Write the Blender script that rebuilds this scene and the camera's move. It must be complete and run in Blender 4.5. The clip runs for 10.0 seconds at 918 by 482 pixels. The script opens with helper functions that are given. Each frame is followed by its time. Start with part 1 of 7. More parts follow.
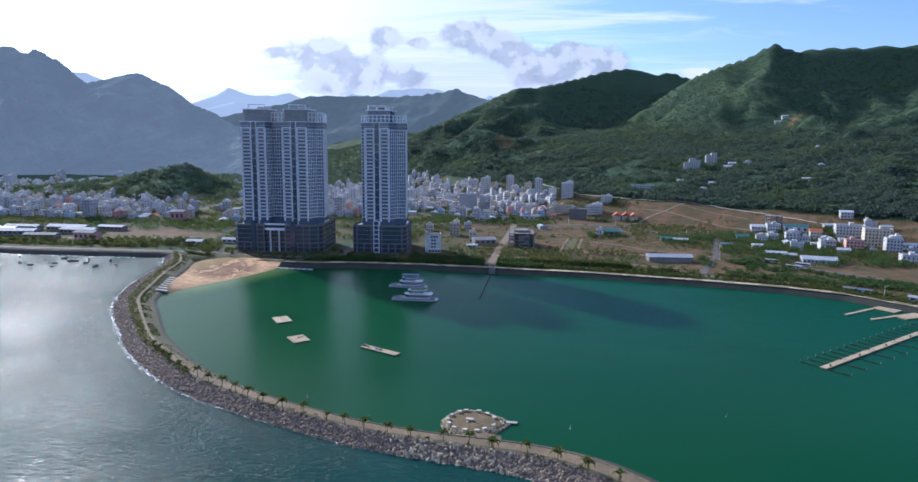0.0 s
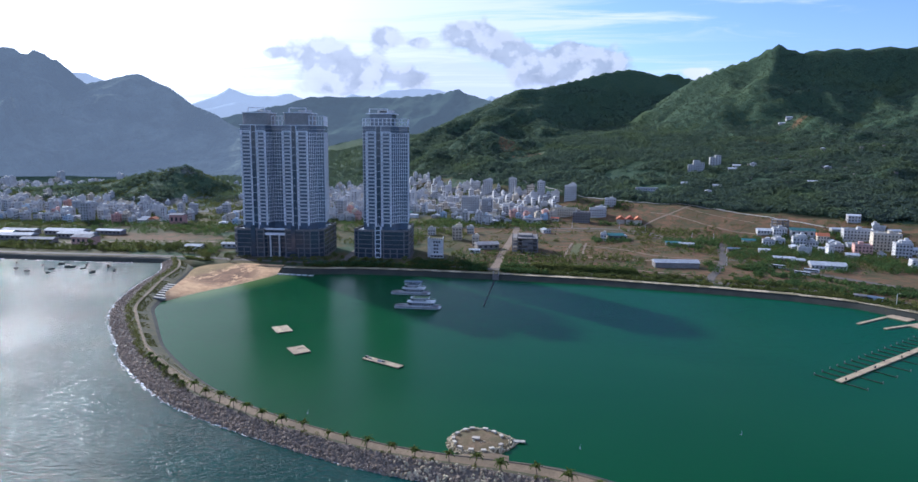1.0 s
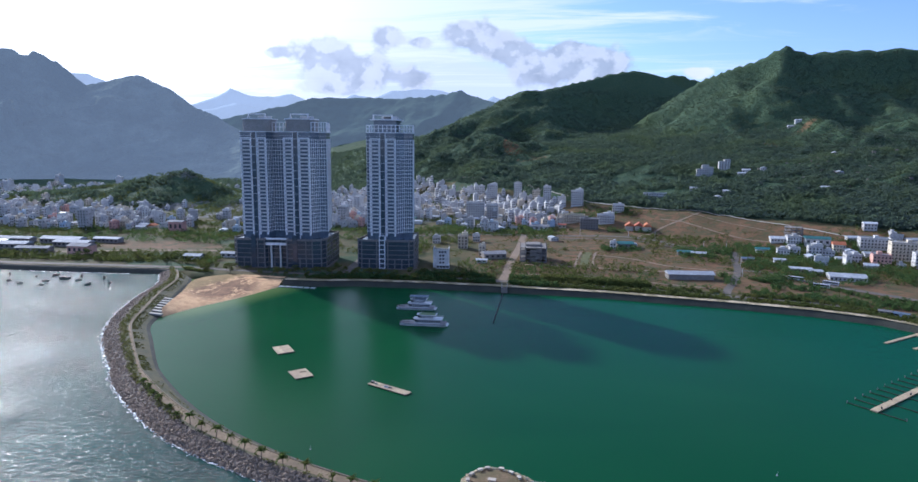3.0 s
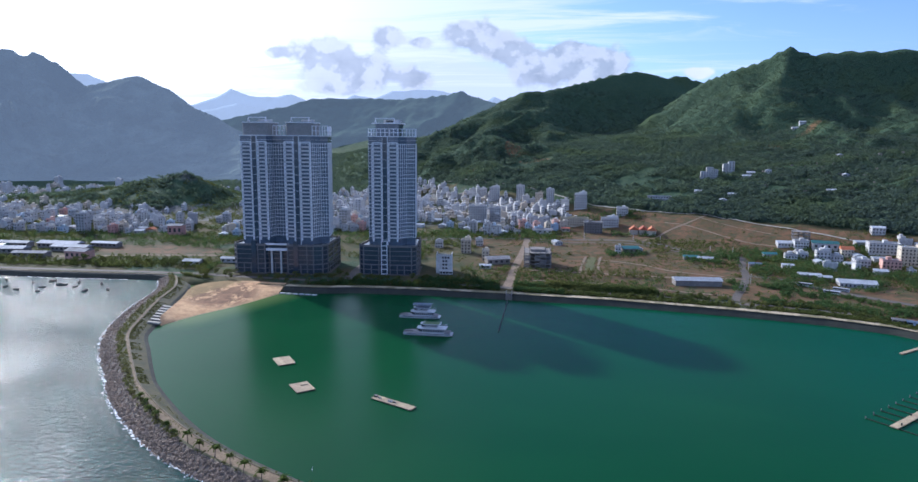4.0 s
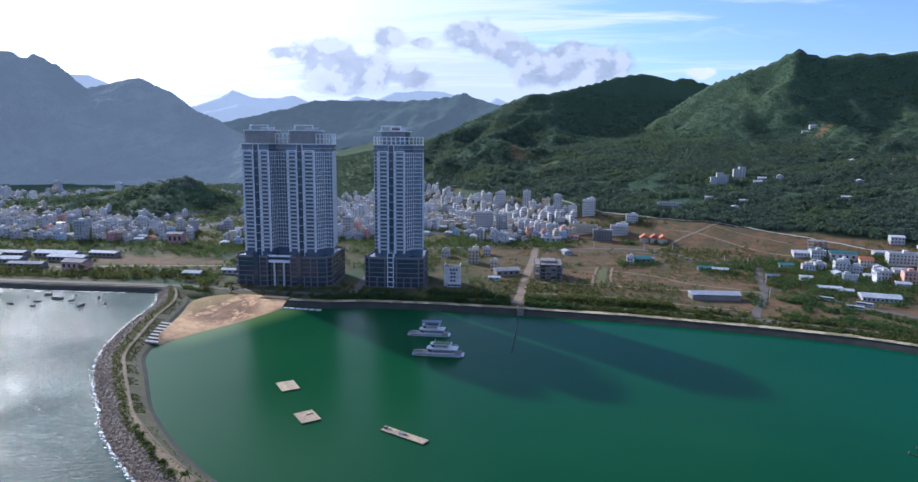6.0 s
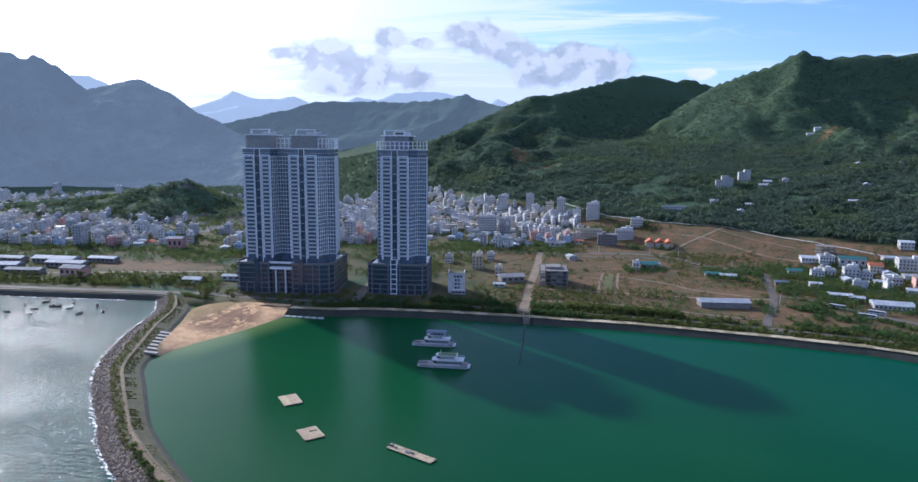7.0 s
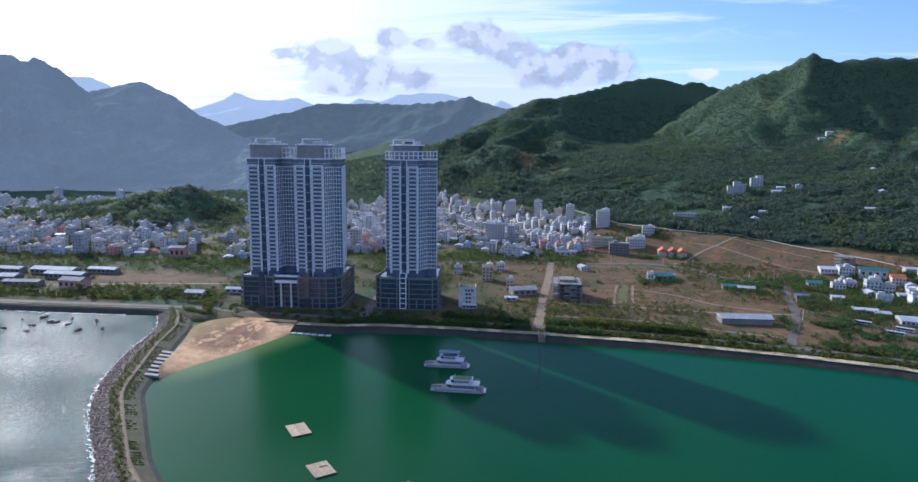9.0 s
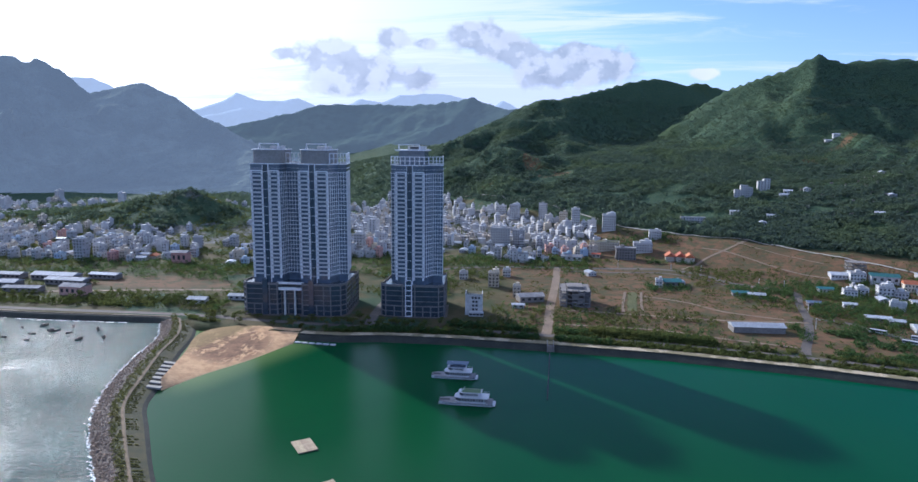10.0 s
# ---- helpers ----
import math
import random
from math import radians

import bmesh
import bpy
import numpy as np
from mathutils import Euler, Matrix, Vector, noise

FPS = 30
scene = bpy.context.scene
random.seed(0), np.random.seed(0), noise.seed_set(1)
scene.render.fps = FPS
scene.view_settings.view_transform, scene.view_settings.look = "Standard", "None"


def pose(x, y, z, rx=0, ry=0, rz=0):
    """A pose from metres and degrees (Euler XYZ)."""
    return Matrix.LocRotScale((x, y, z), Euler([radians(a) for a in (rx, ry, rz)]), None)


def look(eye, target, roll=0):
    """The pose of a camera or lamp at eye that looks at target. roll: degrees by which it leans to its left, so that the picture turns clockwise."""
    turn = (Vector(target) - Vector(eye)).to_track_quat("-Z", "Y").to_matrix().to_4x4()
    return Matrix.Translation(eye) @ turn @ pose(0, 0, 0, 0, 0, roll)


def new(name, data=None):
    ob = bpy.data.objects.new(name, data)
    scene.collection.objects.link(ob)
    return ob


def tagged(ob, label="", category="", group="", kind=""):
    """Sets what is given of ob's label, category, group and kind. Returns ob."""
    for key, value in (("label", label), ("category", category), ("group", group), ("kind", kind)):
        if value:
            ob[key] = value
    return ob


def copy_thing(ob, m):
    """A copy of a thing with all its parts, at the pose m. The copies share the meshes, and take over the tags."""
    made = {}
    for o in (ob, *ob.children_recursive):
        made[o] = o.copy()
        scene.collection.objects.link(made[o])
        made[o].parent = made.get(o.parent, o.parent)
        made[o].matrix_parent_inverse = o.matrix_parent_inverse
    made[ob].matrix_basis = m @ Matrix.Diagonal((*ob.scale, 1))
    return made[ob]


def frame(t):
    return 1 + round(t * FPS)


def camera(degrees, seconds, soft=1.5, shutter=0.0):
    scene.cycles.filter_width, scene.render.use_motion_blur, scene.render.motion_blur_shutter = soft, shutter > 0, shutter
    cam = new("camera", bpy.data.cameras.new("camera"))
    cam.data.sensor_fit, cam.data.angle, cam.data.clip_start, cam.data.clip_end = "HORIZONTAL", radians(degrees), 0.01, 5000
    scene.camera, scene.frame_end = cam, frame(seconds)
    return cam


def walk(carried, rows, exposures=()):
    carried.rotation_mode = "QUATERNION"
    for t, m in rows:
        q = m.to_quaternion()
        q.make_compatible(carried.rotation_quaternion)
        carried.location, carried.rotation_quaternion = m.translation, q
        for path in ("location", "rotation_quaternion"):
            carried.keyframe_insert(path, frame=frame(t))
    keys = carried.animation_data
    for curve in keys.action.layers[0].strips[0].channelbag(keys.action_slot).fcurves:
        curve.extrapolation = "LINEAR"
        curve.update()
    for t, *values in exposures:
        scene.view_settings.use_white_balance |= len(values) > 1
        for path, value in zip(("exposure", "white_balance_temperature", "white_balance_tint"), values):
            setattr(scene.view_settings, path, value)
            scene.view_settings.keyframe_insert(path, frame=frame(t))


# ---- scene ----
cam = camera(69.5, 10.0)
PATH = [
    (0, (0.384, -3.785, 111.493), (0.200, -1.817, 111.187), 0.54),
    (0.5, (-1.049, 0.900, 113.121), (-1.234, 2.867, 112.815), 0.54),
    (1, (-2.548, 5.619, 114.747), (-2.734, 7.587, 114.441), 0.54),
    (1.5, (-4.112, 10.368, 116.374), (-4.299, 12.336, 116.067), 0.54),
    (2, (-5.742, 15.142, 118.003), (-5.930, 17.109, 117.696), 0.54),
    (2.5, (-7.436, 19.933, 119.636), (-7.625, 21.900, 119.330), 0.54),
    (3, (-9.196, 24.738, 121.277), (-9.386, 26.705, 120.970), 0.54),
    (3.5, (-11.022, 29.550, 122.926), (-11.212, 31.516, 122.619), 0.54),
    (4, (-12.912, 34.363, 124.586), (-13.103, 36.330, 124.279), 0.54),
    (4.5, (-14.867, 39.173, 126.259), (-15.059, 41.140, 125.952), 0.54),
    (5, (-16.888, 43.974, 127.947), (-17.080, 45.941, 127.640), 0.54),
    (5.5, (-18.973, 48.760, 129.652), (-19.166, 50.727, 129.346), 0.54),
    (6, (-21.123, 53.526, 131.377), (-21.318, 55.492, 131.071), 0.54),
    (6.5, (-23.339, 58.265, 133.123), (-23.534, 60.232, 132.818), 0.54),
    (7, (-25.619, 62.973, 134.893), (-25.815, 64.940, 134.588), 0.54),
    (7.5, (-27.964, 67.644, 136.689), (-28.161, 69.611, 136.384), 0.54),
    (8, (-30.374, 72.273, 138.512), (-30.572, 74.239, 138.207), 0.54),
    (8.5, (-32.848, 76.853, 140.365), (-33.048, 78.820, 140.061), 0.54),
    (9, (-35.388, 81.380, 142.251), (-35.589, 83.346, 141.947), 0.54),
    (9.5, (-37.992, 85.847, 144.171), (-38.194, 87.813, 143.867), 0.54),
    (10, (-40.660, 90.249, 146.127), (-40.865, 92.216, 145.823), 0.54),
]
walk(cam, [(t, look(eye, target, roll)) for t, eye, target, roll in PATH], ((0, 0.19, 5450, 14), (10, 0.19, 5450, 14)))


# ================= world, sun, exposure =================
SUN_AZ, SUN_EL = radians(-45.7), radians(23.1)
SUN_DIR = Vector((math.sin(SUN_AZ) * math.cos(SUN_EL), math.cos(SUN_AZ) * math.cos(SUN_EL), math.sin(SUN_EL)))
sun = new("sun", bpy.data.lights.new("sun", "SUN"))
sun.data.energy, sun.data.angle, sun.data.color = 5.0, radians(1.3), (1.0, 0.93, 0.82)
sun.matrix_world = look(SUN_DIR * 3000, (0, 0, 0))


class Nodes:
    """Short hand for building a node tree."""

    def __init__(self, tree):
        self.tree = tree
        tree.nodes.clear()

    def add(self, kind):
        return self.tree.nodes.new(kind)

    def put(self, socket, value):
        if hasattr(value, "is_output"):
            self.tree.links.new(value, socket)
        else:
            socket.default_value = value

    def maths(self, op, a, b=0.0, c=0.0, clamp=False):
        n = self.add("ShaderNodeMath")
        n.operation, n.use_clamp = op, clamp
        for s, v in zip(n.inputs, (a, b, c)):
            self.put(s, v)
        return n.outputs[0]

    def vmath(self, op, a, b=(0, 0, 0)):
        n = self.add("ShaderNodeVectorMath")
        n.operation = op
        self.put(n.inputs[0], a)
        if op == "SCALE":
            self.put(n.inputs["Scale"], b)
        else:
            self.put(n.inputs[1], b)
        return n.outputs["Value" if op in ("DOT_PRODUCT", "LENGTH") else "Vector"]

    def noise(self, vector, scale, detail=3.0, rough=0.55, dist=0.0):
        n = self.add("ShaderNodeTexNoise")
        self.put(n.inputs["Vector"], vector)
        n.inputs["Scale"].default_value, n.inputs["Detail"].default_value = scale, detail
        n.inputs["Roughness"].default_value, n.inputs["Distortion"].default_value = rough, dist
        return n.outputs["Fac"]

    def ramp(self, value, lo, hi, a=0.0, b=1.0):
        n = self.add("ShaderNodeMapRange")
        n.interpolation_type = "SMOOTHSTEP"
        for s, v in zip(n.inputs, (value, lo, hi, a, b)):
            self.put(s, v)
        return n.outputs[0]

    def mix(self, fac, a, b, blend="MIX"):
        n = self.add("ShaderNodeMix")
        n.data_type, n.blend_type = "RGBA", blend
        self.put(n.inputs[0], fac)
        for s, v in ((n.inputs[6], a), (n.inputs[7], b)):
            self.put(s, (*v, 1) if isinstance(v, tuple) and len(v) == 3 else v)
        return n.outputs[2]

    def scaled(self, vector, sx, sy, sz, ox=0, oy=0, oz=0):
        n = self.add("ShaderNodeMapping")
        self.put(n.inputs[0], vector)
        n.inputs[1].default_value, n.inputs[3].default_value = (ox, oy, oz), (sx, sy, sz)
        return n.outputs[0]


world = bpy.data.worlds.new("world")
world.use_nodes = True
scene.world = world
w = Nodes(world.node_tree)
sky = w.add("ShaderNodeTexSky")
sky.sky_type, sky.sun_disc, sky.sun_elevation, sky.sun_rotation = "NISHITA", False, SUN_EL, SUN_AZ
sky.air_density, sky.dust_density, sky.ozone_density = 1.0, 0.7, 3.0
way = w.add("ShaderNodeTexCoord").outputs["Generated"]
sep = w.add("ShaderNodeSeparateXYZ")
w.put(sep.inputs[0], way)
up = w.maths("MAXIMUM", sep.outputs[2], 0.0)
near_sun = w.vmath("DOT_PRODUCT", way, tuple(SUN_DIR))
halo = w.ramp(near_sun, 0.72, 1.0)
# the view's own bearing and slope of a direction, for clouds that stand in one place
AHEAD, ASIDE = (-0.0941, 0.9956, 0.0), (0.9956, 0.0941, 0.0)
fwd = w.maths("MAXIMUM", w.vmath("DOT_PRODUCT", way, AHEAD), 0.05)
across = w.maths("DIVIDE", w.vmath("DOT_PRODUCT", way, ASIDE), fwd)
climb = w.maths("DIVIDE", sep.outputs[2], fwd)
front = w.ramp(fwd, 0.1, 0.4)


def cloud(cu, cv, ru, rv):
    """A soft lump of cloud at a bearing and slope."""
    du = w.maths("DIVIDE", w.maths("SUBTRACT", across, cu), ru)
    dv = w.maths("DIVIDE", w.maths("SUBTRACT", climb, cv), rv)
    d = w.maths("ADD", w.maths("MULTIPLY", du, du), w.maths("MULTIPLY", dv, dv))
    return w.maths("POWER", 2.718, w.maths("MULTIPLY", d, -1.0))


def total(values):
    out = values[0]
    for v in values[1:]:
        out = w.maths("ADD", out, v)
    return out


# high thin cloud on a level sheet, thicker towards the sun
flat = w.vmath("SCALE", way, w.maths("DIVIDE", 1.0, w.maths("ADD", up, 0.12)))
streak = w.noise(w.scaled(flat, 0.5, 1.7, 0.0, 1.3, 0.4, 0), 1.6, 8, 0.62, 1.0)
veil = total([cloud(-0.20, 0.17, 0.42, 0.07), cloud(-0.55, 0.14, 0.35, 0.14), w.maths("MULTIPLY", cloud(0.14, 0.168, 0.22, 0.035), 0.6), w.maths("MULTIPLY", halo, 0.9), w.ramp(up, 0.2, 0.6, 0.0, 0.65)])
wisps = w.ramp(w.maths("MULTIPLY_ADD", veil, 0.20, streak), 0.52, 0.80)
wisps = w.maths("MULTIPLY", wisps, w.ramp(up, 0.01, 0.07))
# heaped clouds over the hills
curl = w.noise(w.scaled(way, 8.0, 8.0, 9.5, 2.35, 0.0, 0.62), 3.4, 8, 0.55, 0.15)
toward = w.vmath("ADD", way, (-0.012, 0.0, 0.016))
curl_soft = w.noise(w.scaled(way, 8.0, 8.0, 9.5, 2.35, 0.0, 0.62), 3.4, 4, 0.5, 0.15)
curl_lit = w.noise(w.scaled(toward, 8.0, 8.0, 9.5, 2.35, 0.0, 0.62), 3.4, 4, 0.5, 0.15)


def billow(v):
    """Rounded heads of cloud, small ones on large ones."""
    n = w.add("ShaderNodeTexVoronoi")
    w.put(n.inputs["Vector"], w.scaled(v, 8.0, 8.0, 9.5, 2.35, 0.0, 0.62))
    n.inputs["Scale"].default_value, n.inputs["Detail"].default_value, n.inputs["Roughness"].default_value = 3.6, 3.0, 0.5
    n.normalize = True
    return w.maths("MULTIPLY_ADD", n.outputs["Distance"], -1.35, 1.0)


heads = billow(way)
lumps = total([cloud(*c) for c in ((-0.212, 0.118, 0.044, 0.026), (-0.150, 0.098, 0.050, 0.022), (-0.110, 0.144, 0.024, 0.018), (0.022, 0.146, 0.052, 0.026), (0.070, 0.126, 0.026, 0.016), (0.118, 0.100, 0.046, 0.030),
                                   (0.160, 0.128, 0.022, 0.012), (0.205, 0.110, 0.056, 0.028), (-0.272, 0.122, 0.020, 0.010), (-0.070, 0.084, 0.026, 0.018), (-0.060, 0.138, 0.014, 0.008), (0.350, 0.098, 0.020, 0.008), (0.685, 0.118, 0.03, 0.010), (-0.185, 0.076, 0.05, 0.014))])
lumps = w.maths("MULTIPLY", lumps, front)
body = total([w.maths("MULTIPLY", lumps, 1.15), w.maths("MULTIPLY", w.maths("SUBTRACT", heads, 0.45), 0.95), w.maths("MULTIPLY", w.maths("SUBTRACT", curl, 0.5), 1.2)])
bank = w.maths("MULTIPLY", w.ramp(body, 0.42, 0.86), w.ramp(lumps, 0.08, 0.36))
side = w.ramp(w.maths("SUBTRACT", curl_lit, curl_soft), -0.08, 0.05, 0.55, 1.0)
heart = w.maths("ADD", lumps, w.maths("MULTIPLY", w.maths("SUBTRACT", curl_soft, 0.5), 1.6))
grey = w.maths("MULTIPLY", w.maths("MULTIPLY", w.ramp(heart, -0.75, 0.05), side), w.ramp(across, 0.40, 0.25))
# air: clear blue away from the sun, bleached towards it
air = w.vmath("MINIMUM", w.mix(1.0, sky.outputs[0], (1.13, 1.17, 1.58), "MULTIPLY"), (6.0, 6.6, 8.6))
glow = w.mix(w.maths("MULTIPLY", wisps, 0.85), air, w.mix(halo, (7.2, 7.6, 8.3), (10.5, 10.5, 10.5)))
puff = w.mix(grey, w.mix(halo, (7.6, 7.7, 8.1), (8.6, 8.7, 8.9)), w.mix(w.ramp(heads, 0.80, 0.25), w.mix(halo, (4.3, 4.7, 5.5), (5.0, 5.4, 6.1)), w.mix(halo, (3.0, 3.4, 4.2), (3.6, 4.0, 4.9))))
glow = w.mix(w.maths("MULTIPLY", bank, 0.92), glow, puff)
blaze = w.maths("POWER", w.maths("MAXIMUM", near_sun, 0.0), 22.0)
glow = w.mix(1.0, glow, w.mix(blaze, (0, 0, 0), (18.0, 18.0, 18.0)), "ADD")
bg = w.add("ShaderNodeBackground")
w.put(bg.inputs[0], glow)
bg.inputs[1].default_value = 0.112
w.tree.links.new(bg.outputs[0], w.add("ShaderNodeOutputWorld").inputs[0])


# ================= materials =================
def material(name, a, b, scale=0.1, rough=0.8, fine=2.0, bump=0.3, c=None, metal=0.0, spread=(0.35, 0.65), tint=0.0, relief=None, spec=0.3, glow=None):
    """Two colours mixed by coarse stains, a third or a darker tone by fine grain, and a fine relief."""
    m = bpy.data.materials.new(name)
    m.use_nodes = True
    n = Nodes(m.node_tree)
    at = n.add("ShaderNodeNewGeometry").outputs["Position"]
    coarse = n.noise(at, scale, 5)
    grain = n.noise(at, fine, 4)
    col = n.mix(n.ramp(coarse, *spread), a, b)
    col = n.mix(n.ramp(grain, 0.35, 0.75), col, c if c else tuple(0.72 * (p + q) / 2 for p, q in zip(a, b)))
    if tint:
        rnd = n.add("ShaderNodeObjectInfo").outputs["Random"]
        hsv = n.add("ShaderNodeHueSaturation")
        n.put(hsv.inputs["Hue"], n.maths("MULTIPLY_ADD", rnd, 0.06 * tint, 0.5 - 0.03 * tint))
        n.put(hsv.inputs["Value"], n.maths("MULTIPLY_ADD", rnd, tint, 1 - tint / 2))
        n.put(hsv.inputs["Color"], col)
        col = hsv.outputs[0]
    bs = n.add("ShaderNodeBsdfPrincipled")
    n.put(bs.inputs["Base Color"], col)
    n.put(bs.inputs["Roughness"], n.ramp(grain, 0.2, 0.8, max(rough - 0.12, 0.02), min(rough + 0.1, 1)))
    bs.inputs["Metallic"].default_value = metal
    # even emission that stands in for haze on far slopes
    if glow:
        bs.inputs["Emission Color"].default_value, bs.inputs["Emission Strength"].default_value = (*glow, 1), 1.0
    bs.inputs["Specular IOR Level"].default_value = spec
    if bump:
        bp = n.add("ShaderNodeBump")
        bp.inputs["Strength"].default_value, bp.inputs["Distance"].default_value = bump, relief or 0.3 / fine
        n.put(bp.inputs["Height"], grain)
        n.put(bs.inputs["Normal"], bp.outputs[0])
    n.tree.links.new(bs.outputs[0], n.add("ShaderNodeOutputMaterial").inputs[0])
    return m


def water_material(name, deep, shoal, wave, rough, gloss=0.5, strength=0.6, detail=5.0, shallows=False, swell=2.0, crest=1.3, roll=0.25):
    """Silty sea water: light comes back out of the body, and the rippled top mirrors the sky."""
    m = bpy.data.materials.new(name)
    m.use_nodes = True
    n = Nodes(m.node_tree)
    at = n.add("ShaderNodeNewGeometry").outputs["Position"]
    col = n.mix(n.ramp(n.noise(at, 0.008, 3, 0.5, 0.6), 0.35, 0.7), deep, shoal)
    if shallows:
        # the bed shelves up to the beach
        off = n.vmath("SUBTRACT", at, (-250.0, 438.0, 0.0))
        out, side_ = n.vmath("DOT_PRODUCT", off, (0.909, -0.417, 0.0)), n.vmath("DOT_PRODUCT", off, (0.417, 0.909, 0.0))
        shelf = n.maths("MULTIPLY", n.ramp(out, 30.0, -2.0), n.maths("MULTIPLY", n.ramp(side_, -15.0, 25.0), n.ramp(side_, 140.0, 95.0)))
        # sky reflection painted into the body colour: bluer towards the marina
        east_sheen = n.maths("MULTIPLY", n.ramp(n.vmath("DOT_PRODUCT", at, (0.85, 0.53, 0.0)), 210.0, 430.0), n.ramp(n.noise(at, 0.006, 3), 0.3, 0.6, 0.6, 1.0))
        col = n.mix(east_sheen, col, (0.002, 0.064, 0.028))
        col = n.mix(shelf, col, (0.10, 0.16, 0.05))
    long = n.noise(n.scaled(at, 0.8, 1.6, 1), wave * roll, 3, 0.6, 0.4)
    short = n.noise(n.scaled(at, 1.0, crest, 1), wave, detail, 0.6, 0.3)
    gust = n.ramp(n.noise(at, 0.012, 3), 0.35, 0.65, 0.55, 1.0)
    height = n.maths("MULTIPLY", n.maths("MULTIPLY_ADD", long, swell, short), gust)
    bp = n.add("ShaderNodeBump")
    bp.inputs["Strength"].default_value, bp.inputs["Distance"].default_value = strength, 0.5 / wave
    n.put(bp.inputs["Height"], height)
    depth, top, both = n.add("ShaderNodeBsdfDiffuse"), n.add("ShaderNodeBsdfGlossy"), n.add("ShaderNodeMixShader")
    n.put(depth.inputs["Color"], col)
    top.inputs["Roughness"].default_value = rough
    n.put(top.inputs["Normal"], bp.outputs[0])
    edge = n.add("ShaderNodeFresnel")
    edge.inputs["IOR"].default_value = 1.333
    n.put(edge.inputs["Normal"], bp.outputs[0])
    n.put(both.inputs[0], n.maths("MULTIPLY", edge.outputs[0], gloss, clamp=True))
    n.tree.links.new(depth.outputs[0], both.inputs[1])
    n.tree.links.new(top.outputs[0], both.inputs[2])
    n.tree.links.new(both.outputs[0], n.add("ShaderNodeOutputMaterial").inputs[0])
    return m


def ground_material():
    """Soil, dry grass, scrub and woodland by the land-cover layer, broken up by noise."""
    m = bpy.data.materials.new("ground")
    m.use_nodes = True
    n = Nodes(m.node_tree)
    at = n.add("ShaderNodeNewGeometry").outputs["Position"]
    layer = n.add("ShaderNodeAttribute")
    layer.attribute_name = "cover"
    cover = layer.outputs["Color"]
    s = n.add("ShaderNodeSeparateColor")
    n.put(s.inputs[0], cover)
    n1, n2, n3 = n.noise(at, 0.03, 6, 0.6), n.noise(at, 0.25, 5, 0.65), n.noise(at, 0.006, 4, 0.55)
    grass = n.mix(n.ramp(n1, 0.40, 0.62), (0.108, 0.088, 0.043), (0.046, 0.060, 0.024))
    soil = n.mix(n.ramp(n1, 0.36, 0.66), (0.195, 0.108, 0.060), (0.118, 0.082, 0.042))
    wood = n.mix(n.ramp(n2, 0.36, 0.66), (0.040, 0.078, 0.046), (0.070, 0.110, 0.058))
    wood = n.mix(n.ramp(n3, 0.5, 0.72), wood, n.mix(n.ramp(n2, 0.35, 0.65), (0.048, 0.082, 0.038), (0.072, 0.104, 0.044)))
    town = n.mix(n.ramp(n2, 0.35, 0.65), (0.22, 0.21, 0.2), (0.10, 0.11, 0.08))
    edge = n.maths("MULTIPLY_ADD", n1, 0.9, n.maths("MULTIPLY", n2, 0.5))
    pick = lambda layer: n.ramp(n.maths("ADD", layer, n.maths("SUBTRACT", edge, 0.7)), 0.38, 0.62)
    scrub = n.mix(n.ramp(n2, 0.3, 0.7), (0.05, 0.07, 0.03), (0.10, 0.095, 0.05))
    soil = n.mix(n.maths("MULTIPLY", n.ramp(n.noise(at, 0.11, 6, 0.7), 0.46, 0.60), 0.8), soil, scrub)
    col = n.mix(pick(s.outputs[0]), grass, soil)
    col = n.mix(pick(s.outputs[2]), col, town)
    col = n.mix(pick(s.outputs[1]), col, wood)
    col = n.mix(n.ramp(n2, 0.3, 0.8, 0.0, 0.35), col, (0.03, 0.035, 0.015))
    bp = n.add("ShaderNodeBump")
    bp.inputs["Strength"].default_value, bp.inputs["Distance"].default_value = 0.8, 3.0
    n.put(bp.inputs["Height"], n.maths("MULTIPLY", n2, n.ramp(s.outputs[1], 0, 1, 0.15, 1.0)))
    bs = n.add("ShaderNodeBsdfPrincipled")
    n.put(bs.inputs["Base Color"], col)
    bs.inputs["Roughness"].default_value, bs.inputs["Specular IOR Level"].default_value = 0.95, 0.1
    n.put(bs.inputs["Normal"], bp.outputs[0])
    n.tree.links.new(bs.outputs[0], n.add("ShaderNodeOutputMaterial").inputs[0])
    return m


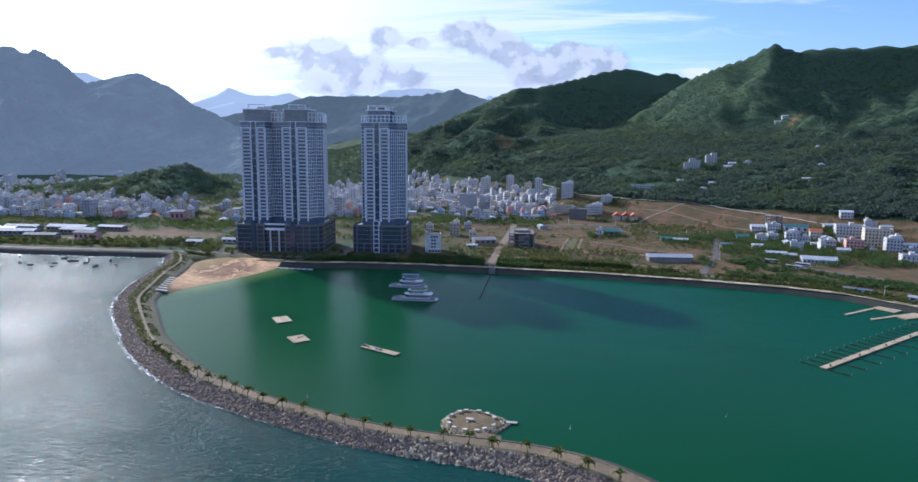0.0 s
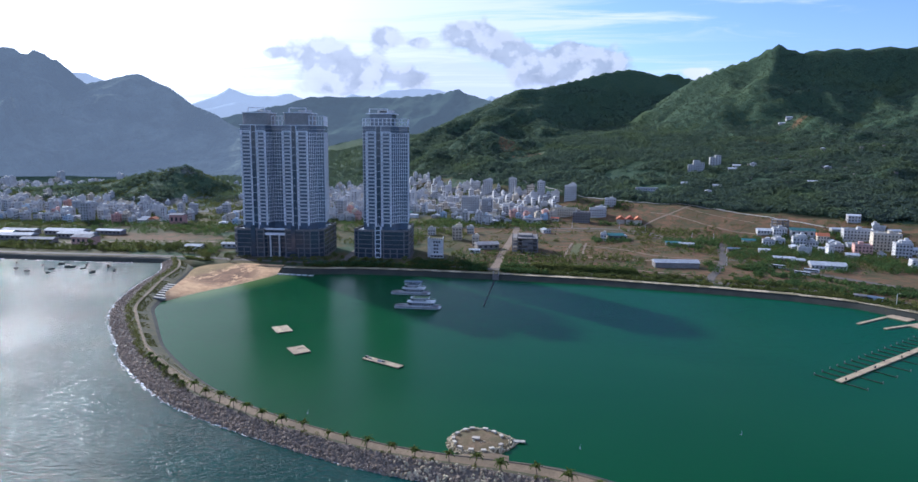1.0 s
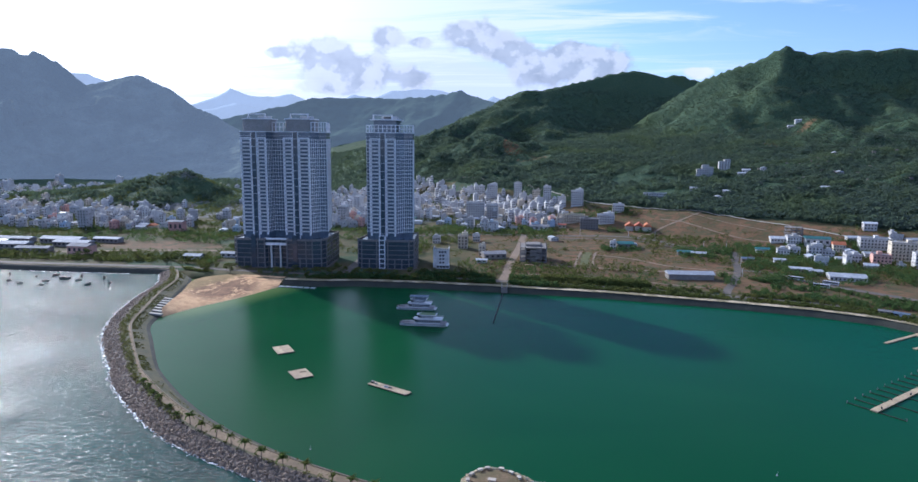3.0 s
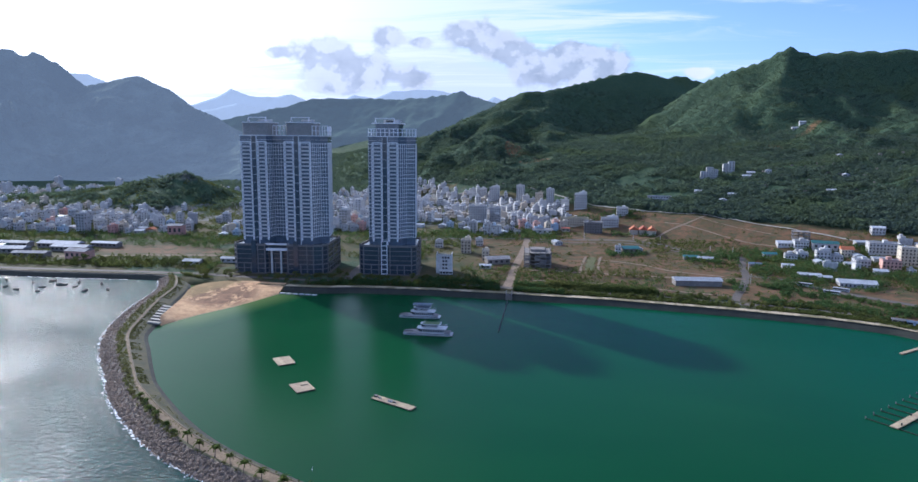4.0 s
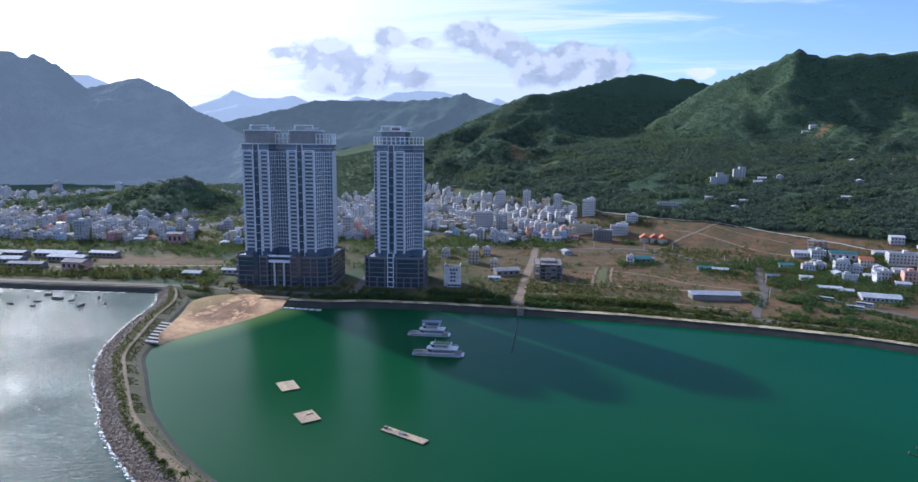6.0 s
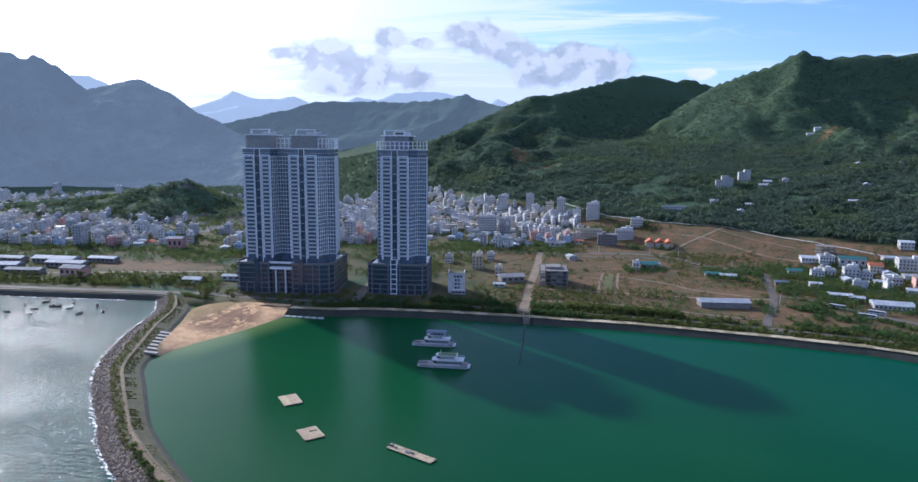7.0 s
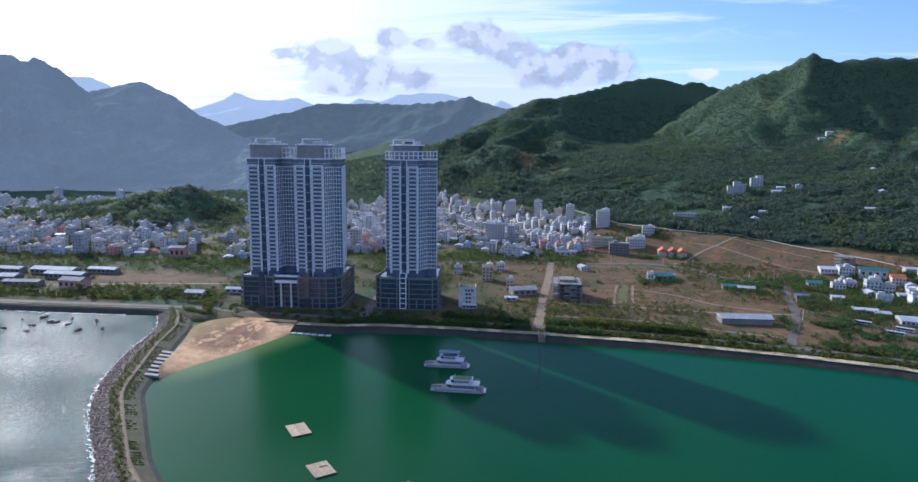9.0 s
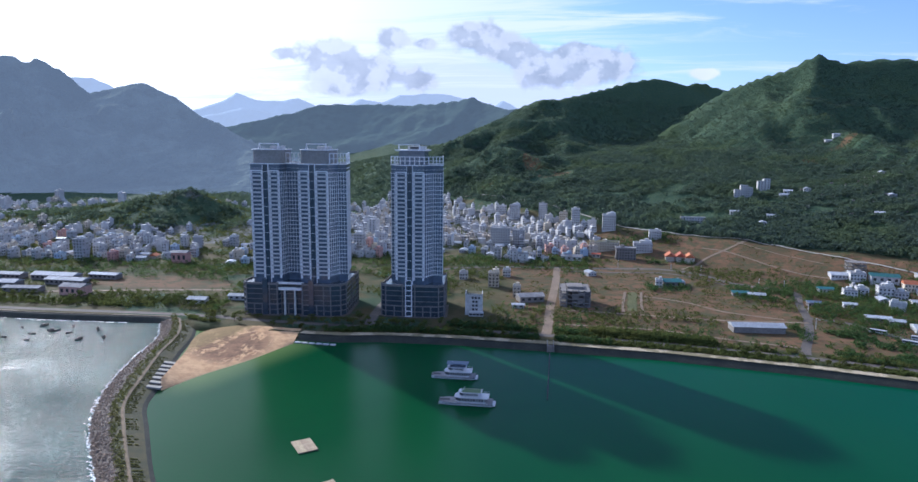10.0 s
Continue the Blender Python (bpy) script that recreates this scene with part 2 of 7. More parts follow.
def sand_material():
    """Orange sand with a brown silty hollow, ochre weed on the landward side and a wet edge."""
    m = bpy.data.materials.new("beach_sand")
    m.use_nodes = True
    n = Nodes(m.node_tree)
    at = n.add("ShaderNodeNewGeometry").outputs["Position"]
    p = n.add("ShaderNodeSeparateXYZ")
    n.put(p.inputs[0], at)
    big, mid, fine = n.noise(at, 0.05, 6, 0.65, 0.5), n.noise(at, 0.22, 5, 0.6), n.noise(at, 1.2, 4)
    col = n.mix(n.ramp(mid, 0.35, 0.7), (0.68, 0.44, 0.235), (0.50, 0.295, 0.15))
    off = n.vmath("SUBTRACT", at, (-247.0, 522.0, 0.0))
    a, c = n.vmath("DOT_PRODUCT", off, (0.06, 0.022, 0.0)), n.vmath("DOT_PRODUCT", off, (-0.016, 0.042, 0.0))
    ring_ = n.maths("ADD", n.maths("MULTIPLY", a, a), n.maths("MULTIPLY", c, c))
    hollow = n.ramp(n.noise(n.scaled(at, 1.0, 0.55, 1.0), 0.085, 8, 0.76, 0.3), 0.56, 0.51)
    col = n.mix(n.maths("MULTIPLY", hollow, n.ramp(ring_, 4.6, 1.4)), col, n.mix(n.ramp(mid, 0.4, 0.6), (0.17, 0.10, 0.062), (0.27, 0.155, 0.09)))
    inland = n.vmath("DOT_PRODUCT", n.vmath("SUBTRACT", at, (-250.0, 437.0, 0.0)), (-0.909, 0.30, 0.0))
    col = n.mix(n.maths("MULTIPLY", n.ramp(n.maths("MULTIPLY_ADD", mid, 30.0, inland), 42.0, 54.0), 0.75), col, (0.27, 0.20, 0.085))
    col = n.mix(n.ramp(p.outputs[2], 0.5, 0.1, 0.0, 0.45), col, (0.36, 0.24, 0.14))
    col = n.mix(n.ramp(fine, 0.4, 0.75, 0.0, 0.4), col, (0.40, 0.25, 0.145))
    bp = n.add("ShaderNodeBump")
    bp.inputs["Strength"].default_value, bp.inputs["Distance"].default_value = 0.6, 0.5
    n.put(bp.inputs["Height"], n.maths("ADD", mid, n.maths("MULTIPLY", fine, 0.3)))
    bs = n.add("ShaderNodeBsdfPrincipled")
    n.put(bs.inputs["Base Color"], col)
    bs.inputs["Roughness"].default_value, bs.inputs["Specular IOR Level"].default_value = 0.95, 0.1
    n.put(bs.inputs["Normal"], bp.outputs[0])
    n.tree.links.new(bs.outputs[0], n.add("ShaderNodeOutputMaterial").inputs[0])
    return m


def leaf_material(name, a, b, c, scale=0.05, tint=0.35, lit=(0.22, 0.25, 0.07), share=0.5):
    """Foliage: the hue wanders from leaf to leaf and from plant to plant; some light comes through."""
    m = bpy.data.materials.new(name)
    m.use_nodes = True
    n = Nodes(m.node_tree)
    geo = n.add("ShaderNodeNewGeometry")
    isle = geo.outputs["Random Per Island"]
    rnd = n.add("ShaderNodeObjectInfo").outputs["Random"]
    col = n.mix(isle, a, b)
    col = n.mix(n.ramp(n.noise(geo.outputs["Position"], scale, 4), 0.45, 0.7), col, c)
    hsv = n.add("ShaderNodeHueSaturation")
    n.put(hsv.inputs["Value"], n.maths("MULTIPLY_ADD", rnd, tint, 1 - tint / 2))
    n.put(hsv.inputs["Color"], col)
    d, t, g = n.add("ShaderNodeBsdfDiffuse"), n.add("ShaderNodeBsdfTranslucent"), n.add("ShaderNodeMixShader")
    n.put(d.inputs[0], hsv.outputs[0])
    n.put(t.inputs[0], n.mix(0.5, hsv.outputs[0], lit))
    g.inputs[0].default_value = share
    n.tree.links.new(d.outputs[0], g.inputs[1])
    n.tree.links.new(t.outputs[0], g.inputs[2])
    n.tree.links.new(g.outputs[0], n.add("ShaderNodeOutputMaterial").inputs[0])
    return m


M_GROUND = ground_material()
M_SEA = water_material("sea_water", (0.005, 0.040, 0.034), (0.010, 0.058, 0.050), 0.66, 0.16, 0.42, 1.0, 2.0, swell=2.6, crest=1.3, roll=0.44)
M_LAGOON = water_material("lagoon_water", (0.004, 0.056, 0.017), (0.006, 0.064, 0.019), 0.8, 0.20, 0.42, 0.12, 4.0, True)
# the massif's blue haze is painted in as emission
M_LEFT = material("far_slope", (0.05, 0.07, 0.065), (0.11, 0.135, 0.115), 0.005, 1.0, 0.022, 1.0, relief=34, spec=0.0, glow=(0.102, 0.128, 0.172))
# pale haze over the farthest ranges, baked into bluish colours and a glow
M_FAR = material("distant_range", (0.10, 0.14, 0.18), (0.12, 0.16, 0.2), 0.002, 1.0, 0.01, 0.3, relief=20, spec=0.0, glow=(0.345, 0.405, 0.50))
# a weaker glow imitates the haze in front of the valley ridge
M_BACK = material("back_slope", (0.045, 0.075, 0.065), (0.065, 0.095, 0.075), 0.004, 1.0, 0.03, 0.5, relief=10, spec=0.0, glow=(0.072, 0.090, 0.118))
M_ROCK = material("armour_rock", (0.56, 0.45, 0.30), (0.32, 0.255, 0.165), 0.45, 0.9, 1.5, 0.6, tint=0.7)
M_ROCKBED = material("rubble_bed", (0.11, 0.09, 0.07), (0.17, 0.14, 0.11), 0.5, 0.95, 2.0, 0.9)
M_SAND = sand_material()
M_PATH = material("sandy_path", (0.25, 0.180, 0.108), (0.155, 0.114, 0.068), 0.12, 0.95, 1.5, 0.3)
M_VERGE = material("grassy_verge", (0.115, 0.098, 0.05), (0.07, 0.075, 0.035), 0.12, 0.95, 1.2, 0.6)
M_BANK = material("weedy_bank", (0.082, 0.074, 0.028), (0.044, 0.050, 0.020), 0.16, 0.95, 1.4, 0.8, c=(0.062, 0.055, 0.032), spread=(0.40, 0.60))
M_ISLETOP = material("trodden_earth", (0.20, 0.135, 0.075), (0.115, 0.095, 0.042), 0.2, 0.95, 1.2, 0.4)
M_LAWN = material("lawn", (0.125, 0.125, 0.045), (0.085, 0.095, 0.032), 0.1, 0.95, 1.0, 0.4)
M_REVET = material("revetment_stone", (0.046, 0.048, 0.036), (0.026, 0.030, 0.024), 0.12, 0.85, 1.2, 0.5)
M_KERB = material("pale_concrete", (0.50, 0.46, 0.38), (0.40, 0.37, 0.30), 0.2, 0.9, 1.5, 0.3)
M_DARKKERB = material("stained_kerb", (0.20, 0.155, 0.10), (0.13, 0.105, 0.07), 0.2, 0.9, 1.5, 0.3)
M_ROAD = material("worn_asphalt", (0.105, 0.092, 0.080), (0.155, 0.130, 0.105), 0.05, 0.9, 1.0, 0.2)
M_DIRT = material("dirt_road", (0.27, 0.195, 0.13), (0.21, 0.155, 0.105), 0.06, 0.95, 0.8, 0.3)
M_WHITE = material("white_plaster", (0.62, 0.61, 0.59), (0.50, 0.49, 0.47), 0.08, 0.75, 0.6, 0.1)
M_HOUSE = material("house_plaster", (0.58, 0.57, 0.55), (0.42, 0.41, 0.40), 0.1, 0.8, 0.5, 0.1, tint=0.45)
M_CREAM = material("cream_plaster", (0.62, 0.54, 0.42), (0.52, 0.46, 0.36), 0.1, 0.8, 0.5, 0.1, tint=0.3)
M_PINK = material("pink_plaster", (0.60, 0.34, 0.28), (0.52, 0.30, 0.25), 0.1, 0.8, 0.5, 0.1, tint=0.3)
M_BLUE = material("pale_blue_plaster", (0.42, 0.52, 0.62), (0.38, 0.46, 0.55), 0.1, 0.8, 0.5, 0.1, tint=0.3)
M_ROOFGREY = material("roof_slab", (0.36, 0.35, 0.34), (0.26, 0.25, 0.25), 0.15, 0.9, 0.8, 0.2, tint=0.4)
M_TIN = material("pale_tin_roof", (0.50, 0.52, 0.54), (0.36, 0.38, 0.40), 0.1, 0.75, 0.8, 0.1, metal=0.0, tint=0.3, spec=0.15)
M_RUST = material("orange_tile_roof", (0.55, 0.17, 0.08), (0.42, 0.14, 0.07), 0.2, 0.85, 1.0, 0.3, tint=0.3)
M_TEAL = material("teal_tin_roof", (0.035, 0.17, 0.16), (0.05, 0.14, 0.135), 0.15, 0.6, 0.8, 0.1, tint=0.3)
M_PANE = material("dark_window", (0.03, 0.035, 0.04), (0.06, 0.065, 0.07), 0.3, 0.15, 0.8, 0.0, spec=0.6)
M_GLASS = material("tower_glass", (0.095, 0.125, 0.17), (0.115, 0.15, 0.20), 0.15, 0.14, 0.25, 0.0, spec=1.0)
M_BALCONY = material("balcony_paint", (0.64, 0.64, 0.65), (0.50, 0.51, 0.53), 0.3, 0.7, 0.8, 0.1)
M_PODIUM = material("podium_glass", (0.036, 0.052, 0.07), (0.05, 0.068, 0.085), 0.12, 0.2, 0.3, 0.0, spec=0.7)
M_SANDEDGE = material("sandy_coping", (0.54, 0.44, 0.29), (0.20, 0.17, 0.085), 0.10, 0.95, 0.8, 0.4, spread=(0.42, 0.55))
M_STRIP = material("blue_glass_strip", (0.045, 0.062, 0.088), (0.058, 0.078, 0.105), 0.15, 0.12, 0.3, 0.0, spec=1.0)
M_FRAME = material("tower_white", (0.80, 0.81, 0.83), (0.70, 0.71, 0.74), 0.07, 0.7, 0.5, 0.1)
M_BAND = material("podium_band", (0.15, 0.145, 0.145), (0.20, 0.19, 0.185), 0.2, 0.8, 0.9, 0.2)
M_SCREEN = material("brown_screen", (0.26, 0.25, 0.24), (0.32, 0.305, 0.295), 0.12, 0.7, 0.8, 0.2)
M_CONC = material("raw_concrete", (0.27, 0.245, 0.22), (0.2, 0.185, 0.17), 0.2, 0.9, 0.9, 0.3)
M_DECK = material("plank_deck", (0.50, 0.39, 0.25), (0.38, 0.29, 0.18), 0.5, 0.85, 2.0, 0.3, tint=0.3)
M_HULL = material("white_gelcoat", (0.64, 0.64, 0.64), (0.56, 0.56, 0.57), 0.3, 0.3, 1.5, 0.0)
M_DARKHULL = material("dark_hull", (0.05, 0.055, 0.06), (0.09, 0.08, 0.07), 0.5, 0.6, 1.5, 0.1)
M_GREENDECK = material("green_deck", (0.09, 0.15, 0.07), (0.12, 0.18, 0.09), 0.5, 0.8, 1.5, 0.1)
M_BLUEDECK = material("blue_canopy", (0.10, 0.145, 0.20), (0.14, 0.18, 0.235), 0.5, 0.6, 1.5, 0.1)
M_TRUNK = material("bark", (0.16, 0.12, 0.085), (0.22, 0.17, 0.12), 1.0, 0.95, 4.0, 0.5)
M_LEAF = leaf_material("leaves", (0.055, 0.078, 0.026), (0.118, 0.132, 0.038), (0.155, 0.148, 0.045), 0.03, 0.35, (0.17, 0.20, 0.07), 0.4)
M_WEED = leaf_material("dry_weeds", (0.09, 0.095, 0.04), (0.14, 0.13, 0.055), (0.17, 0.14, 0.07), 0.05)
M_PALM = leaf_material("palm_fronds", (0.060, 0.105, 0.030), (0.095, 0.135, 0.040), (0.12, 0.12, 0.04), 0.1)
# leaf colours lightened and shifted to blue in place of haze
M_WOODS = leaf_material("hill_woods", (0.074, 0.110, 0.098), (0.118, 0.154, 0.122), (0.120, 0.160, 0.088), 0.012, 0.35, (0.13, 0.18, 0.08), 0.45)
M_GROVE = leaf_material("grove_leaves", (0.038, 0.080, 0.034), (0.070, 0.122, 0.045), (0.085, 0.13, 0.045), 0.03, 0.35, (0.14, 0.19, 0.06), 0.45)
M_FOAM = material("surf_foam", (0.80, 0.82, 0.82), (0.66, 0.70, 0.70), 0.6, 0.7, 2.5, 0.3)


# ================= building helpers =================
def mesh_from(name, verts, faces, mat, smooth=False):
    me = bpy.data.meshes.new(name)
    me.from_pydata([tuple(v) for v in verts], [], [tuple(f) for f in faces])
    for m in (mat if isinstance(mat, (list, tuple)) else [mat]):
        me.materials.append(m)
    if smooth:
        me.shade_smooth()
    me.update()
    return me


class Shape:
    """A growing list of vertices and faces."""

    def __init__(self):
        self.v, self.f = [], []

    def box(self, x0, x1, y0, y1, z0, z1, bev=0.0):
        k = len(self.v)
        b = bev
        if b:
            for z, i in ((z0, 0), (z1 - b, 0), (z1, b)):
                self.v += [(x0 + i, y0 + i, z), (x1 - i, y0 + i, z), (x1 - i, y1 - i, z), (x0 + i, y1 - i, z)]
            self.f += [(k + 3, k + 2, k + 1, k)] + [(k + r * 4 + i, k + r * 4 + (i + 1) % 4, k + r * 4 + 4 + (i + 1) % 4, k + r * 4 + 4 + i) for r in (0, 1) for i in range(4)] + [(k + 8, k + 9, k + 10, k + 11)]
        else:
            self.v += [(x, y, z) for z in (z0, z1) for x, y in ((x0, y0), (x1, y0), (x1, y1), (x0, y1))]
            self.f += [(k + 3, k + 2, k + 1, k), (k + 4, k + 5, k + 6, k + 7)] + [(k + i, k + (i + 1) % 4, k + 4 + (i + 1) % 4, k + 4 + i) for i in range(4)]
        return self

    def prism(self, outline, z0, z1, grow=0.0, cap=True):
        """An upright prism on a counter-clockwise outline."""
        k, n = len(self.v), len(outline)
        self.v += [(x, y, z0) for x, y in outline] + [(x, y, z1) for x, y in outline]
        self.f += [(k + i, k + (i + 1) % n, k + n + (i + 1) % n, k + n + i) for i in range(n)]
        if cap:
            self.f += [tuple(k + n + i for i in range(n)), tuple(k + i for i in reversed(range(n)))]
        return self

    def tube(self, pts, radii, sides=6):
        k = len(self.v)
        pts = [Vector(p) for p in pts]
        for i, (p, r) in enumerate(zip(pts, radii)):
            d = (pts[min(i + 1, len(pts) - 1)] - pts[max(i - 1, 0)]).normalized()
            a = d.orthogonal().normalized()
            b = d.cross(a)
            self.v += [tuple(p + r * (math.cos(2 * math.pi * s / sides) * a + math.sin(2 * math.pi * s / sides) * b)) for s in range(sides)]
        for i in range(len(pts) - 1):
            self.f += [(k + i * sides + s, k + i * sides + (s + 1) % sides, k + (i + 1) * sides + (s + 1) % sides, k + (i + 1) * sides + s) for s in range(sides)]
        self.f += [tuple(k + s for s in reversed(range(sides))), tuple(k + (len(pts) - 1) * sides + s for s in range(sides))]
        return self

    def mesh(self, name, mat, smooth=False):
        return mesh_from(name, self.v, self.f, mat, smooth)


def part(name, shape, mat, parent, label="", at=None):
    """One mesh under a thing or part. shape may be a Shape or a mesh."""
    me = shape.mesh(name, mat) if isinstance(shape, Shape) else shape
    ob = new(name, me)
    ob.parent = parent
    if at is not None:
        ob.matrix_basis = at
    return tagged(ob, label)


def thing(name, label, category, group="", at=None, kind="", data=None):
    ob = new(name, data)
    if at is not None:
        ob.matrix_basis = at
    return tagged(ob, label, category, group, kind)


# ---- smooth random fields ----
def hash2(i, j, seed):
    h = np.sin(i * 127.1 + j * 311.7 + seed * 74.7) * 43758.5453
    return h - np.floor(h)


def value_noise(x, y, seed=0):
    i, j = np.floor(x), np.floor(y)
    u, v = x - i, y - j
    u, v = u * u * (3 - 2 * u), v * v * (3 - 2 * v)
    a, b = hash2(i, j, seed), hash2(i + 1, j, seed)
    c, d = hash2(i, j + 1, seed), hash2(i + 1, j + 1, seed)
    return (a * (1 - u) + b * u) * (1 - v) + (c * (1 - u) + d * u) * v


def fbm(x, y, seed=0, octaves=4):
    total, amp = np.zeros_like(np.asarray(x, dtype=float)), 0.5
    for o in range(octaves):
        total = total + amp * value_noise(x * 2**o + 17.3 * o, y * 2**o - 9.1 * o, seed + o)
        amp *= 0.5
    return total / (1 - 0.5**octaves)


def ridged(x, y, seed=0, octaves=4):
    total, amp, norm = np.zeros_like(np.asarray(x, dtype=float)), 0.5, 0
    for o in range(octaves):
        total = total + amp * (1 - np.abs(2 * value_noise(x * 2**o + 5.1 * o, y * 2**o + 3.7 * o, seed + o) - 1))
        norm += amp
        amp *= 0.5
    return total / norm


def spline(points, step):
    """Points every step metres or so along a smooth curve through the given ones."""
    pts = [Vector(p) for p in points]
    pts = [2 * pts[0] - pts[1]] + pts + [2 * pts[-1] - pts[-2]]
    out = []
    for a, b, c, d in zip(pts, pts[1:], pts[2:], pts[3:]):
        n = max(1, round((c - b).length / step))
        for i in range(n):
            t = i / n
            out.append(0.5 * (2 * b + (c - a) * t + (2 * a - 5 * b + 4 * c - d) * t * t + (3 * b - a - 3 * c + d) * t**3))
    return out + [pts[-2]]


# ================= the land =================
SHORE_X = [-6000, -500, -430, -330, -312, -296, -262, -205, -174, -145, -93, -23, 54, 140, 195, 230, 262, 300, 400, 6000]
SHORE_Y = [520, 571, 568, 570, 566, 552, 549, 541, 540, 545, 545, 539, 530, 511, 495, 478, 443, 425, 405, 380]


def shore(x):
    return np.interp(x, SHORE_X, SHORE_Y)


def inland(x, y):
    """Metres up the slope from the line where the plain begins to rise."""
    return 0.568 * x + 0.824 * y - 785 - 0.5 * np.maximum(60 - x, 0)


def foot(x):
    """Where the woods begin, going inland: at the walled road along the slope."""
    return np.minimum((870 + 0.5 * np.maximum(60 - np.asarray(x, dtype=float), 0) - 0.568 * x) / 0.824, 1850)


def plain(y):
    return 3.6 + 0.012 * np.maximum(np.asarray(y, dtype=float) - 560, -40)


# crest lines of the hills: x, y, height; then reach of the slope and its curve
CRESTS = {
    "right": ([(1500, 1450, 300), (1000, 1540, 325), (745, 1580, 320), (680, 1600, 322), (615, 1620, 317), (575, 1635, 337), (525, 1660, 308), (475, 1690, 292), (415, 1740, 265), (330, 1830, 200)], 900, 1.7),
    "middle": ([(700, 2050, 260), (475, 2020, 290), (420, 2000, 306), (375, 1985, 297), (290, 1980, 316), (195, 1950, 296), (100, 1900, 268), (30, 1865, 250), (-10, 1855, 252), (-70, 1880, 230), (-115, 2050, 200)], 830, 1.6),
    "spur": ([(20, 1780, 205), (-60, 1620, 160), (-104, 1530, 140), (-120, 1490, 134), (-75, 1455, 132), (-36, 1420, 116), (5, 1352, 78)], 150, 0.8),
}
BACK_CREST = ([(200, 2350, 240), (-115, 2400, 250), (-215, 2515, 282), (-250, 2530, 302), (-315, 2550, 285), (-495, 2600, 272), (-665, 2650, 276), (-795, 2650, 281), (-860, 2600, 270), (-935, 2550, 240), (-1055, 2500, 212), (-1165, 2500, 188), (-1400, 2500, 180)], 760, 1.25)
LEFT_CREST = ([(-2600, 1900, 380), (-2000, 1950, 340), (-1605, 1950, 377), (-1590, 1980, 380), (-1555, 2000, 360), (-1535, 2010, 378), (-1480, 2030, 350), (-1405, 2060, 277), (-1315, 2060, 296), (-1225, 2060, 311), (-1110, 2030, 262), (-1025, 2000, 212), (-930, 1950, 182), (-815, 1850, 122), (-700, 1720, 70), (-600, 1640, 40)], 640, 1.55)
HILLOCK = ([(-830, 1090, 10), (-753, 1100, 22), (-710, 1110, 30), (-656, 1110, 43), (-603, 1110, 53), (-585, 1110, 57), (-557, 1110, 46), (-532, 1110, 33), (-505, 1110, 16)], 135, 0.95)


def crest_height(x, y, crest, warp=0.45, seed=3, lean=0.0, crease=0.30):
    pts, reach, power = crest
    best_d = np.full(np.shape(x), 1e9)
    best_h = np.zeros(np.shape(x))
    for a, b in zip(pts, pts[1:]):
        dx, dy = b[0] - a[0], b[1] - a[1]
        t = np.clip(((x - a[0]) * dx + (y - a[1]) * dy) / (dx * dx + dy * dy), 0, 1)
        d = np.hypot(x - a[0] - t * dx, y - a[1] - t * dy)
        closer = d < best_d
        best_d = np.where(closer, d, best_d)
        best_h = np.where(closer, a[2] + t * (b[2] - a[2]), best_h)
    gully = ridged(x / (reach * 0.32), y / (reach * 0.32), seed, 4) - 0.55
    d = best_d * (1 - warp * gully) + 8 * fbm(x / 40, y / 40, seed + 9) * np.minimum(best_d / 60, 1)
    fold = 1 - crease * (1 - ridged(x / 150, y / 150, seed + 4, 4)) * (1 - np.exp(-best_d / 140))
    return best_h * fold * np.clip(1 - d / (np.maximum(best_h * lean, 30) if lean else reach), 0, 1) ** power


def hills(x, y):
    u = inland(x, y)
    apron = np.minimum(0.225 * np.maximum(u, 0), 125) * (0.9 + 0.2 * fbm(x / 120, y / 120, 8, 3))
    crest = np.maximum.reduce([crest_height(x, y, c, 0.75, 3 + i, 0.0, 0.5) for i, c in enumerate(CRESTS.values())]) * np.clip(u / 150, 0, 1)
    blend = np.clip(1 - np.abs(apron - crest) / 40, 0, 1) ** 2
    h = np.maximum(apron, crest) + 8 * blend * np.clip(apron / 30, 0, 1)
    return np.maximum(h, crest_height(x, y, HILLOCK, 0.3, 21))


def land(x, y):
    """Height of the ground, without the breakwater."""
    x, y = np.asarray(x, dtype=float), np.asarray(y, dtype=float)
    base = plain(y)
    h = hills(x, y)
    rough = np.clip(h / 30, 0, 1) * ((fbm(x / 14, y / 14, 40, 3) - 0.5) * 4 - 2)
    z = base * (1 - 0.85 * np.clip(h / 120, 0, 1)) + h + rough
    out = np.clip((shore(x) + 7 - y) / 9, 0, 1)
    return z * (1 - out) - 7 * out


